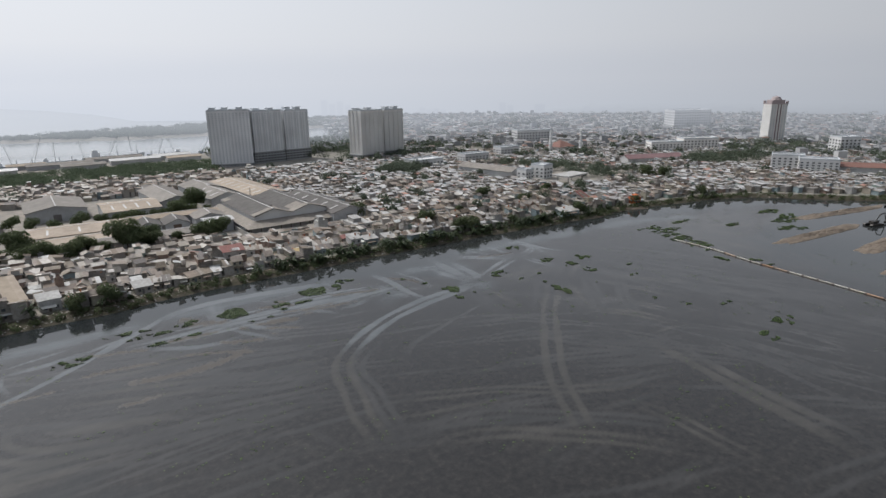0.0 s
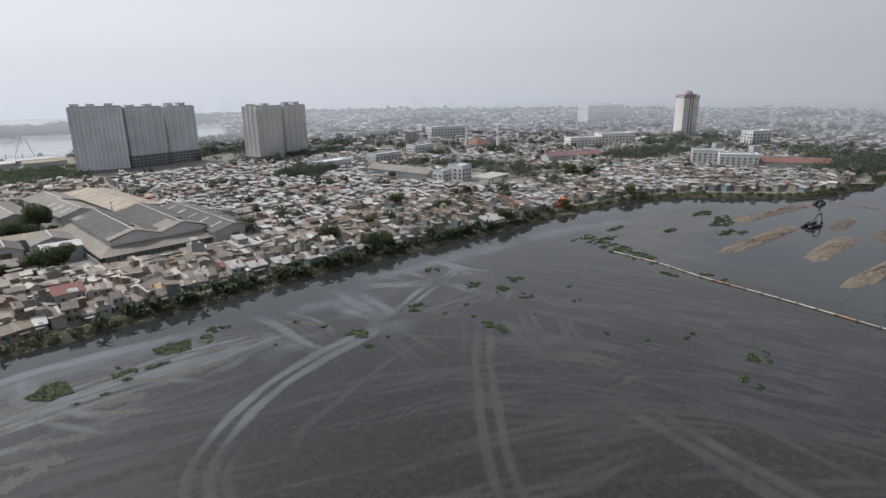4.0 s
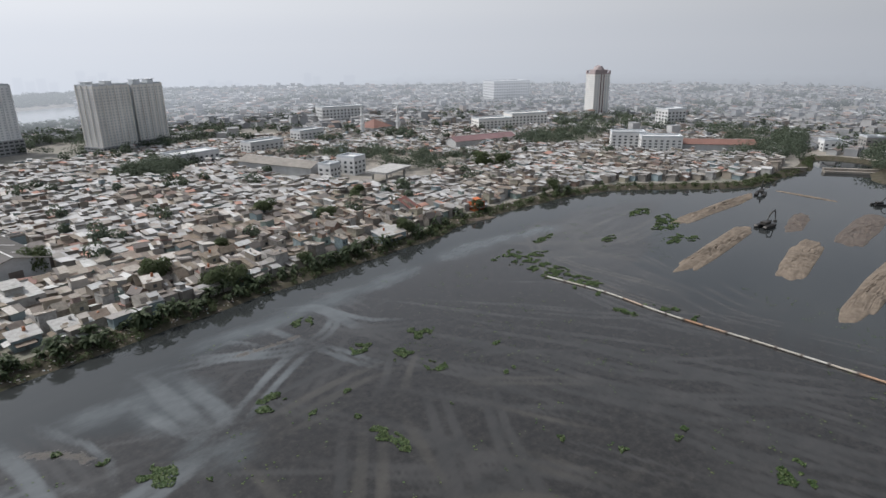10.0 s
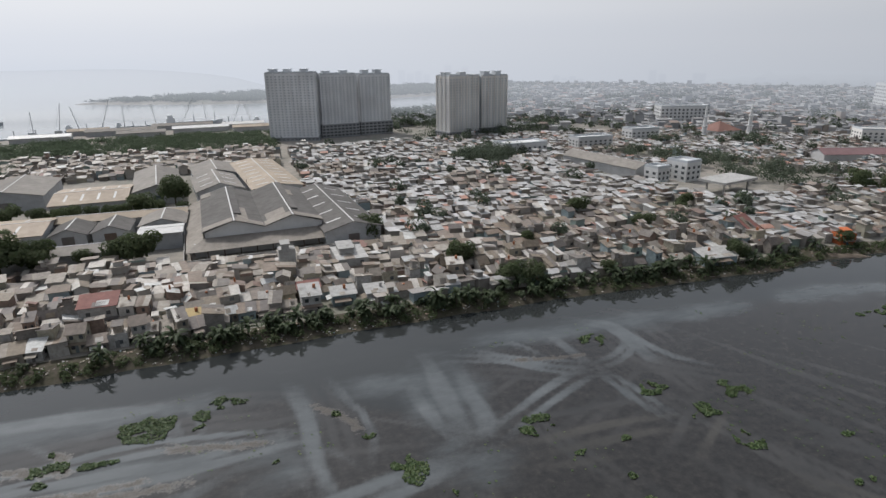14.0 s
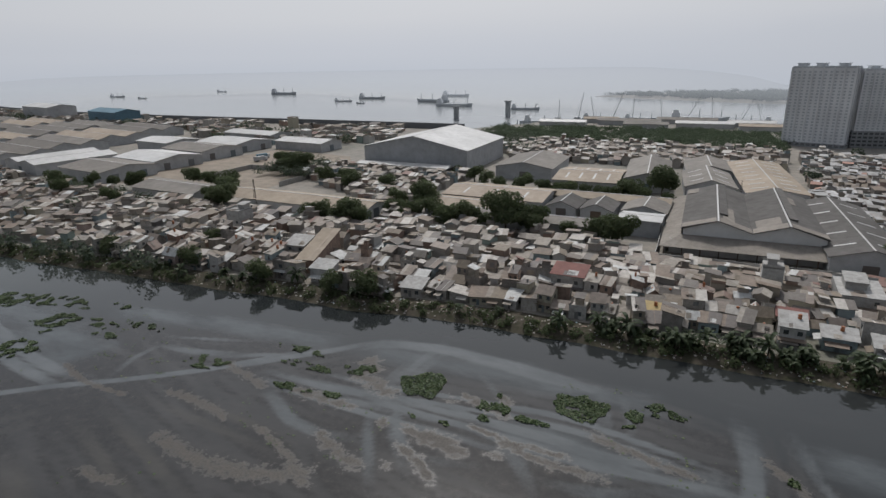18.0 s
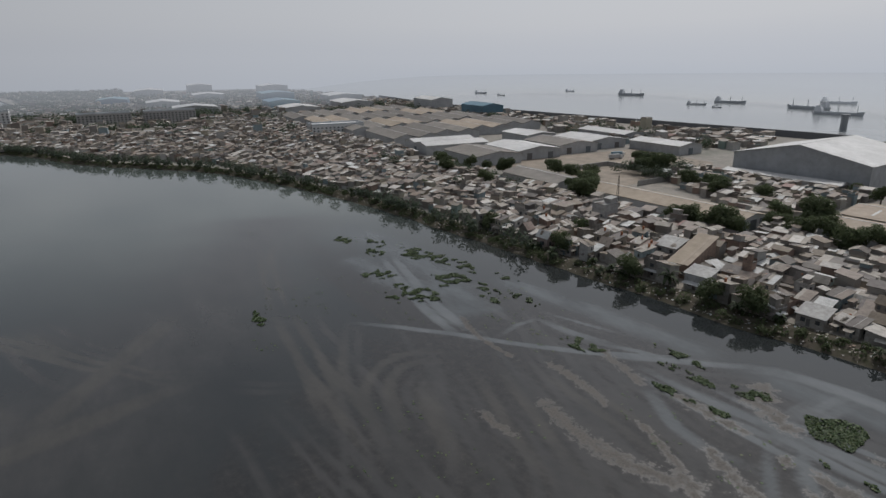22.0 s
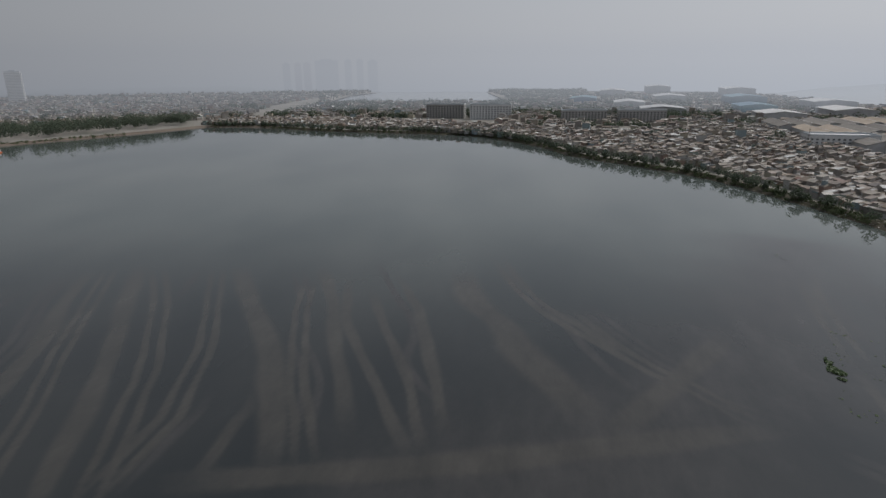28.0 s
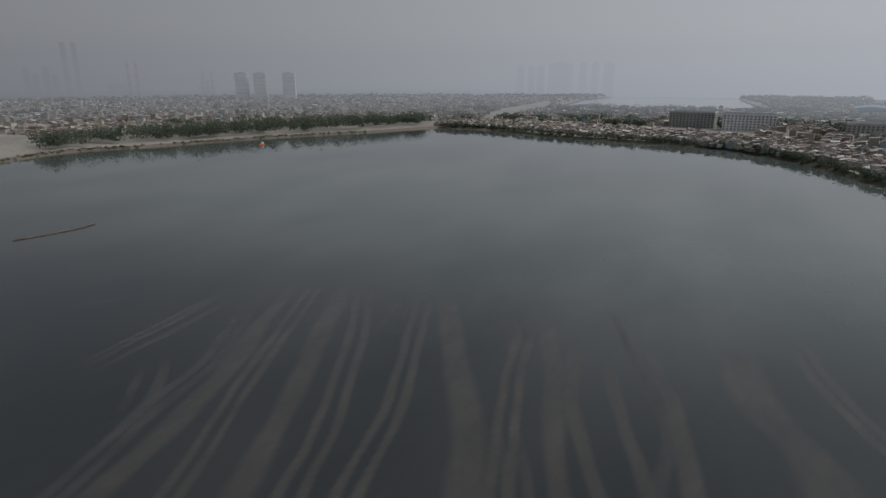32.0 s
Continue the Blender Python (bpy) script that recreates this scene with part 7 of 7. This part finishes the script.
sand_heap(405, 107, 34, 6.6, 1.2, -5, 5.0, "low wet heap of dredged mud")
sand_heap(399, 132, 20, 4.2, 0.6, 2, 6.0, "low dark wet heap of dredged mud")
sand_heap(460, 139, 17, 1.4, 0.6, 74, 7.0, "narrow spit of dredged sand")
sand_heap(350, 69, 50, 6.0, 1.6, -6, 8.0, "broad heap of dredged brown sand")

sand_heap(232, 255, 9, 2.4, 1.5, -8, 23.2, "low brown heap of bare earth and rubble on the bank", "earth_heap")
sand_heap(310, 253, 12, 2.4, 1.3, -20, 31, "low brown heap of bare earth and rubble on the bank", "earth_heap")
sand_heap(274, 251, 6, 2.2, 1.3, -15, 27.4, "low brown heap of bare earth and rubble on the bank", "earth_heap")
sand_heap(212, 256, 8, 2.2, 1.6, -3, 23.1, "low brown heap of bare earth and rubble on the bank", "earth_heap")
pipe = thing("dredge_pipe", "long floating dredging pipe of pale and orange lengths", "pipe")
pl = spline([(266, 188), (265.5, 165), (261, 143), (258, 112), (254, 80), (249, 45), (246, 10)], 6.0)
for a, b in zip(pl, pl[1:]):
    s = Shape()
    d = (b - a).normalized() * 0.15
    s.tube([(a.x, a.y, 0.3), (b.x - d.x, b.y - d.y, 0.3)], [0.31, 0.31], 8)
    part("pipe_length", s, m_pipe, pipe)
    s = Shape()
    m = a
    s.tube([(m.x - d.x * 2, m.y - d.y * 2, 0.35), (m.x + d.x * 2, m.y + d.y * 2, 0.35)], [0.44, 0.44], 8)
    part("flange", s, m_steel, pipe)


def excavator(x, y, turn, size):
    ob = thing("excavator", "amphibious excavator on pontoons with its dark boom raised", "excavator", "dredging excavators", at=(x, y, 0), turn=turn)
    for sx in (-2.4, 2.4):
        s = Shape()
        pr = [(-5.5, 0.9), (-4.6, -0.2), (4.6, -0.2), (5.5, 0.9), (4.8, 1.6), (-4.8, 1.6)]
        k = len(s.v)
        s.v = [(sx - 0.9, p, z) for p, z in pr] + [(sx + 0.9, p, z) for p, z in pr]
        s.f = [tuple(range(5, -1, -1)), tuple(range(6, 12))] + [(i, (i + 1) % 6, 6 + (i + 1) % 6, 6 + i) for i in range(6)]
        s.mi = [0] * 8
        part("pontoon", s, m_black_steel, ob)
    s = Shape()
    s.box(-1.6, 1.6, -1.8, 2.6, 1.7, 3.2, bottom=True)
    part("engine_house", s, m_black_steel, ob)
    s = Shape()
    s.box(-1.6, -0.3, -2.8, -1.8, 1.7, 3.9, bottom=True)
    part("cab", s, m_glass_dark, ob)
    s = Shape()
    s.tube([(0.5, -1.8, 2.4), (0.5, -5.5, 7.0), (0.5, -9.5, 7.6)], [0.45, 0.5, 0.3], 4)
    part("boom", s, m_black_steel, ob)
    s = Shape()
    s.tube([(0.5, -9.2, 8.2), (0.5, -10.6, 4.6), (0.5, -11.4, 1.8)], [0.25, 0.32, 0.2], 4)
    part("stick", s, m_black_steel, ob)
    s = Shape()
    s.box(-0.2, 1.2, -12.0, -10.8, 0.4, 1.8, bottom=True)
    part("bucket", s, m_black_steel, ob)
    ob.scale = (size, size, size)


excavator(382, 142, 75, 0.85)
excavator(449, 159, 95, 0.8)
excavator(459, 106, 40, 0.6)

# low stone quay and sluice wall at the inlet
qy = thing("quay_wall", "low pale stone quay wall at the mouth of the inlet", "quay", at=(529, 160, 0), turn=-48)
s = Shape()
s.box(-11, 11, -1.2, 1.2, -0.5, 2.6)
part("wall", s, m_skirt, qy)
s = Shape()
s.box(-11.3, 11.3, -1.5, 1.5, 2.6, 2.9, bottom=True)
part("coping", s, m_skirt, qy)
qy = thing("quay_wall", "stepped pale stone quay across the inlet", "quay", at=(548, 128, 0), turn=-65)
s = Shape()
s.box(-16, 16, -3, 3, -0.5, 1.2)
part("step", s, m_skirt, qy)
s = Shape()
s.box(-16, 16, 0, 3, 1.2, 2.6)
part("wall", s, m_skirt, qy)

# ---- the shore of the sea: wall, yard, ships, island ----
sw = Shape()
wl_pts = spline([(-1056, 680), (-783, 634), (-560, 628), (-350, 640), (-141, 650)], 20)
for a, b in zip(wl_pts, wl_pts[1:]):
    t = (b - a).normalized()
    nv = Vector((-t.y, t.x, 0)) * 2.2
    prof = [(-1.6, 0.0), (-0.8, 7.4), (0.8, 7.4), (2.2, 0.0)]
    for (u0, z0), (u1, z1) in zip(prof, prof[1:]):
        n0, n1 = nv * u0 * 0.8, nv * u1 * 0.8
        sw.quad((a.x + n0.x, a.y + n0.y, z0), (b.x + n0.x, b.y + n0.y, z0), (b.x + n1.x, b.y + n1.y, z1), (a.x + n1.x, a.y + n1.y, z1))
whole("sea_wall", sw, m_sea_wall, "long dark concrete sea wall along the coast", "sea wall", "structure")
lot = Shape()
lot.slab([(-225, 362, LAND + 0.06), (-130, 352, LAND + 0.06), (-128, 440, LAND + 0.06), (-150, 470, LAND + 0.06), (-225, 480, LAND + 0.06)], 0.05)
lot.slab([(-240, 334, LAND + 0.06), (-192, 346, LAND + 0.06), (-225, 362, LAND + 0.06), (-225, 480, LAND + 0.06)], 0.05)
whole("dirt_lot", lot, m_dirt_lot, "open yard of dry pale brown earth", "yard", "structure")
lw = Shape()
for x0, x1, y0, y1 in ((-182, -125, 404, 404.4), (-125.4, -125, 366, 404), (-182, -181.6, 360, 404)):
    lw.box(x0, x1, y0, y1, LAND, LAND + 3.0)
whole("yard_wall", lw, m_concrete, "grey concrete wall round the earth yard", "wall", "structure")


def ship(x, y, length, turn, label):
    ob = thing("cargo_ship", label, "ship", "ships at anchor", at=(x, y, -0.15), turn=turn)
    w, h = length * 0.16, length * 0.055
    s = Shape()
    prof = [(-0.5, 0.8), (-0.46, 1), (0.3, 1), (0.42, 0.65), (0.5, 0.04)]
    rows = [[(px * length, sg * wf * w / 2, z) for sg in (-1, 1)] for px, wf in prof for z in (0,)]
    for i, (px, wf) in enumerate(prof):
        top = h * (1.6 if px > 0.4 else 1.25 if px < -0.4 else 1.0)
        s.v += [(px * length * 0.96, -wf * w * 0.4, -0.5), (px * length, -wf * w / 2, top), (px * length, wf * w / 2, top), (px * length * 0.96, wf * w * 0.4, -0.5)]
    for i in range(len(prof) - 1):
        for k in range(3):
            s.f.append((4 * i + k, 4 * i + k + 1, 4 * i + 5 + k, 4 * i + 4 + k)[::-1])
    s.f += [(0, 1, 2, 3), (4 * len(prof) - 1, 4 * len(prof) - 2, 4 * len(prof) - 3, 4 * len(prof) - 4)]
    s.mi = [0] * len(s.f)
    part("hull", s, m_hull, ob)
    s = Shape()
    s.box(-0.46 * length, -0.32 * length, -w * 0.4, w * 0.4, h, h + length * 0.09)
    s.box(-0.44 * length, -0.35 * length, -w * 0.3, w * 0.3, h + length * 0.09, h + length * 0.14)
    part("deckhouse", s, m_tower, ob)
    s = Shape()
    s.box(-0.28 * length, 0.34 * length, -w * 0.32, w * 0.32, h, h * 1.35)
    part("hatch", s, m_hull, ob)
    for px in (0.0, 0.36):
        s = Shape()
        s.tube([(px * length, 0, h), (px * length, 0, h + length * 0.16)], [0.6, 0.35], 6)
        part("mast", s, m_hull, ob)


for sx, sy, ln, tn in ((-1094, 970, 38, 10), (-983, 944, 22, 10), (-779, 1130, 62, 5), (-519, 980, 32, 15), (-506, 1051, 52, 8), (-460, 945, 16, 0), (-358, 1003, 64, 170), (-285, 932, 58, 5), (-385, 1151, 52, 8), (-1010, 1180, 30, 0), (-165, 905, 40, 5)):
    ship(sx, sy, ln, tn, "dark grey coastal freighter at anchor on the hazy sea")
for px, py, h in ((-198, 754, 14), (-150, 797, 18)):
    s = Shape()
    s.tube([(px, py, -1), (px, py, h)], [3.2, 3.2], 10)
    s.tube([(px, py, h), (px, py, h + 1.5)], [4.4, 4.4], 10)
    whole("bridge_pier", s, m_tower_pod, "dark round concrete pier standing alone in the sea", "pier")


def crane(x, y, h, turn, lean):
    ob = thing("crane", "thin grey lattice boom crane at the harbour yard", "crane", "harbour cranes", at=(x, y, 1.0), turn=turn)
    s = Shape()
    s.box(-3, 3, -2, 2, 0, 4)
    part("cab", s, m_hull, ob)
    s = Shape()
    tip = Vector((h * math.sin(radians(lean)), 0, h * math.cos(radians(lean)) + 3))
    for oy in (-0.6, 0.6):
        s.tube([(1, oy, 3), tuple(tip)], [0.35, 0.2], 4)
    for k in range(1, 8):
        p = Vector((1, 0, 3)).lerp(tip, k / 8)
        q = Vector((1, 0, 3)).lerp(tip, (k - 0.7) / 8)
        s.tube([(p.x, 0.5, p.z), (q.x, -0.5, q.z)], [0.15, 0.15], 4)
    part("boom", s, m_hull, ob)
    s = Shape()
    s.tube([(-2.5, 0, 4), tuple(tip)], [0.12, 0.12], 4)
    part("stay", s, m_hull, ob)


for cx, cy, h, tn, ln in ((-105, 720, 24, 20, 40), (-60, 772, 28, 0, 12), (-42, 778, 24, 180, 15), (-25, 782, 30, 0, 22), (-5, 785, 22, 0, 5), (25, 800, 22, 180, 10), (48, 800, 30, 0, 30), (75, 795, 24, 180, 8), (100, 790, 26, 0, 25), (120, 785, 20, 180, 20), (150, 790, 26, 0, 35), (-80, 765, 20, 0, 4), (-115, 700, 22, 0, 6)):
    crane(cx, cy, h, tn, ln)
for sx, sy, ln, tn in ((-88, 742, 46, 10), (-40, 795, 40, 5), (0, 812, 34, 0), (60, 818, 60, 4), (110, 805, 40, 170), (-108, 712, 30, 40)):
    ship(sx, sy, ln, tn, "grey work ship moored at the repair yard")
isl = Shape()
ir = spline([(-140, 1200), (0, 1140), (140, 1095), (400, 1120), (900, 1300), (900, 1500), (300, 1420), (0, 1330), (-140, 1200)], 30)[:-1]
c0 = sum(ir, Vector()) / len(ir)
for k, z in ((1.0, -0.5), (0.97, 1.5), (0.5, 2.0)):
    isl.v += [tuple(c0 + (p - c0) * k + Vector((0, 0, z))) for p in ir]
isl.v.append((c0.x, c0.y, 2.0))
for r in range(2):
    for i in range(len(ir)):
        j = (i + 1) % len(ir)
        isl.f.append((r * len(ir) + i, r * len(ir) + j, (r + 1) * len(ir) + j, (r + 1) * len(ir) + i))
for i in range(len(ir)):
    isl.f.append((2 * len(ir) + i, 2 * len(ir) + (i + 1) % len(ir), 3 * len(ir)))
isl.mi = [0] * len(isl.f)
whole("island", isl, m_ground, "low wooded land across the harbour water", "land", "structure")
wood = Shape()
woodland([(-120, 1200), (0, 1150), (140, 1105), (400, 1130), (880, 1310), (880, 1480), (300, 1400), (0, 1310)], 1300, 6, 9, 30, 2.0)
whole("island_trees", wood, m_leaf_far, "haze-paled green trees on the far harbour shore", "trees", "stuff")

# ---- far side: towers, chimneys, skyline ----
for i, (tx, ty) in enumerate(((-1160, -1195), (-1182, -1150), (-1216, -1081))):
    tw = thing("apartment_tower", "pale apartment tower with banded balconies across the water", "apartment block", at=(tx, ty, LAND), turn=35)
    # dark wall tone stands in for shade in the balcony recesses
    slab_block(tw, -15, 15, -15, 15, 70, 20, 6, 6, wall=m_tower_pod, ribs=False)
    for k in range(20):
        b = Shape()
        b.box(-15.8, 15.8, -15.8, 15.8, 2.2 + 3.4 * k, 3.9 + 3.4 * k, bottom=True)
        part("balcony_band", b, m_white, tw)
    stair_head(tw, 0, 0, 70, 12, 12, 3)


# chimney red with haze mixed in, given off as emission
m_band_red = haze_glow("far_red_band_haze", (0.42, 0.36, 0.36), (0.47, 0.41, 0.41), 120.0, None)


# the glowing curtain and veil painted as haze, and the skyline shapes in it
def curtain_radius(a):
    """Metres from the middle of the place to the haze, by compass angle (degrees from +x)."""
    marks = [(0, 1500), (45, 1500), (75, 1560), (84, 1700), (97, 4000), (146, 4000), (156, 1920), (180, 1950), (215, 1980), (250, 1950), (300, 1700), (360, 1500)]
    for (a0, r0), (a1, r1) in zip(marks, marks[1:]):
        if a0 <= a <= a1:
            return r0 + (r1 - r0) * (a - a0) / (a1 - a0)


cu = Shape()
for k in range(120):
    q = []
    for kk in (k, k + 1):
        a = kk * 3.0
        q.append((curtain_radius(a) * math.cos(radians(a)), curtain_radius(a) * math.sin(radians(a))))
    for z0, z1 in ((-2, 60), (60, 170)):
        cu.quad((*q[1], z0), (*q[0], z0), (*q[0], z1), (*q[1], z1))
whole("backdrop", cu, m_curtain, "glowing curtain painted as pale haze over the far distance", "haze", "structure")
# added see-through glowing ring that pales the city and ships behind it
VEIL = [(0, 820), (30, 850), (50, 890), (63, 800), (74, 800), (84, 890), (104, 1010), (116, 1240), (125, 1440), (138, 1480), (150, 960), (165, 880), (200, 880), (230, 900), (270, 900), (320, 850), (360, 820)]
ve = Shape()
for k in range(180):
    q = []
    for a in (k * 2.0, k * 2.0 + 2.0):
        r = np.interp(a, [v[0] for v in VEIL], [v[1] for v in VEIL])
        q.append((r * math.cos(radians(a)), r * math.sin(radians(a))))
    ve.quad((*q[1], 0), (*q[0], 0), (*q[0], 140), (*q[1], 140))
whole("backdrop_haze", ve, m_veil, "added glowing sheet that imitates thin haze over the far city", "haze", "structure")


def far_roofs(a0, a1, top, rough_z, glow, seed, shrink):
    """A ragged glowing strip for far roofs and treetops, haze put into its emission, along the curtain between two
    compass angles.
    """
    rw, s, a = random.Random(seed), Shape(), a0
    while a < a1:
        ends = min(1.0, (a - a0) / 9, (a1 - a) / 9)
        z = top * ends + rw.uniform(-1, 1) * rough_z + (rw.uniform(2, 9) if rw.random() < 0.06 else 0)
        r = curtain_radius(a % 360) * shrink
        p, k = (r * math.cos(radians(a)), r * math.sin(radians(a))), len(s.v)
        s.v += [(*p, -1.0), (*p, z)]
        a += math.degrees(rw.uniform(3, 16) / 1500)
        if k:
            s.f.append((k, k - 2, k - 1, k + 1))
    s.mi = [0] * len(s.f)
    whole("backdrop_roofs", s, glow, "glowing strip of far city roofs with haze painted in", "haze", "structure")


# each row further up glows paler, so the haze is painted in
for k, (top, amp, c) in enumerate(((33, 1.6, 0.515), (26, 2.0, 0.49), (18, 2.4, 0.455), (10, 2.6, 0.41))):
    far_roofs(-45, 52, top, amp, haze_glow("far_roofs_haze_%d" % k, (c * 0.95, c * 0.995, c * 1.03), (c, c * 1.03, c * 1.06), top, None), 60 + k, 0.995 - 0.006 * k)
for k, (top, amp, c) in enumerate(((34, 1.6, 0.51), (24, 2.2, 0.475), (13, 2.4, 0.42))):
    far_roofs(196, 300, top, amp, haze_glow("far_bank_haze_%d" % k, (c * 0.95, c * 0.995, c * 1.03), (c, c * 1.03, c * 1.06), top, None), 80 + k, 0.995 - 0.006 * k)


def silhouette(x, y, w, top, warm=False, steps=1):
    """A faint far building, haze painted in as emission, standing on the ground just before the curtain."""
    far = 0.985 * curtain_radius(math.degrees(math.atan2(y, x)) % 360) / math.hypot(x, y)
    if far > 1:
        x, y, w, top = x * far, y * far, w * far, 72 + (top - 72) * far
    ob = thing("far_building", "faint glowing building shape with distant haze painted in", "building", "far skyline", kind="structure", at=(x, y, 0), turn=math.degrees(math.atan2(y, x)) - 90)
    s = Shape()
    cuts = max(1, int(w / 17)) if steps == 1 else 1
    for k in range(cuts):                   # broad ones are rows of narrower blocks
        lw_k = w / cuts
        s.box(-w / 2 + k * lw_k, -w / 2 + (k + 0.8 if cuts > 1 else k + 1) * lw_k, -4, 4, 0, top * (1.0, 0.78, 0.92, 0.7)[k % 4])
    if steps > 1:
        s.box(-w / 4, w / 4, -3, 3, top, top * 1.04)
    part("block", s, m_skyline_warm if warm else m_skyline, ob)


for k, (x, y, w, t) in enumerate(((-1738, -634, 22, 91), (-1749, -602, 20, 91), (-1758, -576, 22, 92), (-1776, -520, 70, 100), (-1793, -457, 21, 100), (-1801, -422, 20, 100), (-1810, -384, 30, 98))):
    silhouette(x, y, w, t, k in (1, 2), 2)
for x, y, w, t in ((-1066, -1512, 66, 42), (-1216, -1394, 55, 41), (-936, -1596, 13, 150), (-957, -1583, 11, 150), (-868, -1634, 36, 89), (-906, -1613, 37, 89), (-1024, -1541, 30, 46)):
    silhouette(x, y, w, t)
for x, y, w, t in ((434, 1257, 66, 40), (520, 1224, 67, 48), (836, 1034, 34, 37), (889, 989, 22, 32), (1128, 704, 19, 26), (1169, 634, 16, 30), (1090, 760, 50, 22), (980, 900, 70, 26), (700, 1120, 60, 28), (1250, 420, 40, 24)):
    silhouette(x, y, w, t)
for x, y, t in ((-1058, -1518, 108), (-1075, -1506, 108), (-1208, -1401, 80), (-1227, -1385, 82), (-1217, -1393, 54)):
    ob = thing("chimney", "red and white banded far power station chimney with haze painted in", "chimney", "power station chimneys", kind="structure", at=(x, y, 0))
    for k in range(9):
        s = Shape()
        s.tube([(0, 0, t * k / 9), (0, 0, t * (k + 1) / 9)], [4.2 - 0.15 * k, 4.2 - 0.15 * (k + 1)], 8)
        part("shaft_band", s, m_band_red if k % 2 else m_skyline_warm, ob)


# ---- small things on land and water ----
def pole(x, y, h):
    ob = thing("antenna_mast", "thin dark lattice antenna mast above the roofs", "mast", at=(x, y, LAND))
    s = Shape()
    for a in range(3):
        t = a * 2.094
        s.tube([(0.9 * math.cos(t), 0.9 * math.sin(t), 0), (0.25 * math.cos(t), 0.25 * math.sin(t), h)], [0.09, 0.06], 4)
    for k in range(int(h / 1.5)):
        r0, r1 = 0.9 - 0.65 * k * 1.5 / h, 0.9 - 0.65 * (k + 1) * 1.5 / h
        for a in range(3):
            t0, t1 = a * 2.094, (a + 1) * 2.094
            s.tube([(r0 * math.cos(t0), r0 * math.sin(t0), k * 1.5), (r1 * math.cos(t1), r1 * math.sin(t1), (k + 1) * 1.5)], [0.05, 0.05], 4)
    part("lattice", s, m_steel, ob)


pole(-98, 319, 15)
pole(105, 405, 14)
pole(-470, 310, 16)
for x, y, tn, col in ((-164, 412, 10, m_maroon), (-198, 430, 80, m_shed_wall), (-205, 440, 82, m_blue), (-190, 452, 84, m_shed_wall)):
    tk = thing("truck", "parked truck with a plain box body on the dirt yard", "truck", "trucks in the yard", at=(x, y, LAND), turn=tn)
    s = Shape()
    s.box(-5, 3.4, -1.2, 1.2, 1.1, 3.6, bottom=True)
    part("box_body", s, col, tk)
    s = Shape()
    s.box(3.6, 5.4, -1.15, 1.15, 0.6, 2.9, bottom=True)
    part("cab", s, m_white, tk)
    for wx in (-3.6, -2.2, 4.4):
        for wy in (-1.15, 0.85):
            s = Shape()
            s.tube([(wx, wy, 0.5), (wx, wy + 0.3, 0.5)], [0.5, 0.5], 10)
            part("wheel", s, m_glass_dark, tk)
    s = Shape()
    s.box(-5, 3.5, -0.5, 0.5, 0.8, 1.1, bottom=True)
    part("chassis", s, m_steel, tk)
crs = random.Random(3)
for k in range(9):
    x, y = 20 + 3.2 * k, 408.2
    cr_ = thing("car", "small pale parked car beside the warehouse", "car", "parked cars", at=(x, y - 0.5, LAND), turn=90 + crs.uniform(-4, 4))
    s = Shape()
    s.slab([(-2.0, -0.8, 0.95), (2.0, -0.8, 0.85), (2.0, 0.8, 0.85), (-2.0, 0.8, 0.95)], 0.6)
    part("body", s, m_white if k % 3 else m_hull, cr_)
    s = Shape()
    k0 = [(-1.6, -0.72, 0.93), (0.9, -0.72, 0.9), (0.9, 0.72, 0.9), (-1.6, 0.72, 0.93), (-1.2, -0.6, 1.5), (0.3, -0.6, 1.5), (0.3, 0.6, 1.5), (-1.2, 0.6, 1.5)]
    s.v, s.f, s.mi = k0, [(0, 1, 5, 4), (1, 2, 6, 5), (2, 3, 7, 6), (3, 0, 4, 7), (4, 5, 6, 7)], [0] * 5
    part("cabin", s, m_glass_dark, cr_)
    for wx in (-1.25, 1.25):
        for wy in (-0.82, 0.62):
            s = Shape()
            s.tube([(wx, wy, 0.32), (wx, wy + 0.2, 0.32)], [0.32, 0.32], 8)
            part("wheel", s, m_steel, cr_)
boat = thing("work_boat", "small orange work boat near the far earth bank", "boat", at=(-404, -380, 0), turn=20)
s = Shape()
s.v = [(-4, -1.3, -0.2), (3, -1.3, -0.2), (5, 0, 0.1), (3, 1.3, -0.2), (-4, 1.3, -0.2), (-4.2, -1.6, 1.0), (3.2, -1.6, 1.1), (5.6, 0, 1.4), (3.2, 1.6, 1.1), (-4.2, 1.6, 1.0)]
s.f = [(0, 1, 6, 5), (1, 2, 7, 6), (2, 3, 8, 7), (3, 4, 9, 8), (4, 0, 5, 9), (5, 6, 7, 8, 9)]
s.mi = [0] * 6
part("hull", s, m_orange, boat)
s = Shape()
s.box(-3, -0.6, -1.0, 1.0, 1.05, 2.8)
part("cabin", s, m_white, boat)
fp = thing("floating_pipe", "dark floating pipe string lying on the open water", "pipe", at=(0, 0, 0))
pq = spline([(-131, -212), (-124, -210), (-112, -211), (-98, -214)], 4.0)
for a, b in zip(pq, pq[1:]):
    s = Shape()
    s.tube([(a.x, a.y, 0.2), (b.x, b.y, 0.2)], [0.4, 0.4], 8)
    part("pipe_length", s, m_steel, fp)
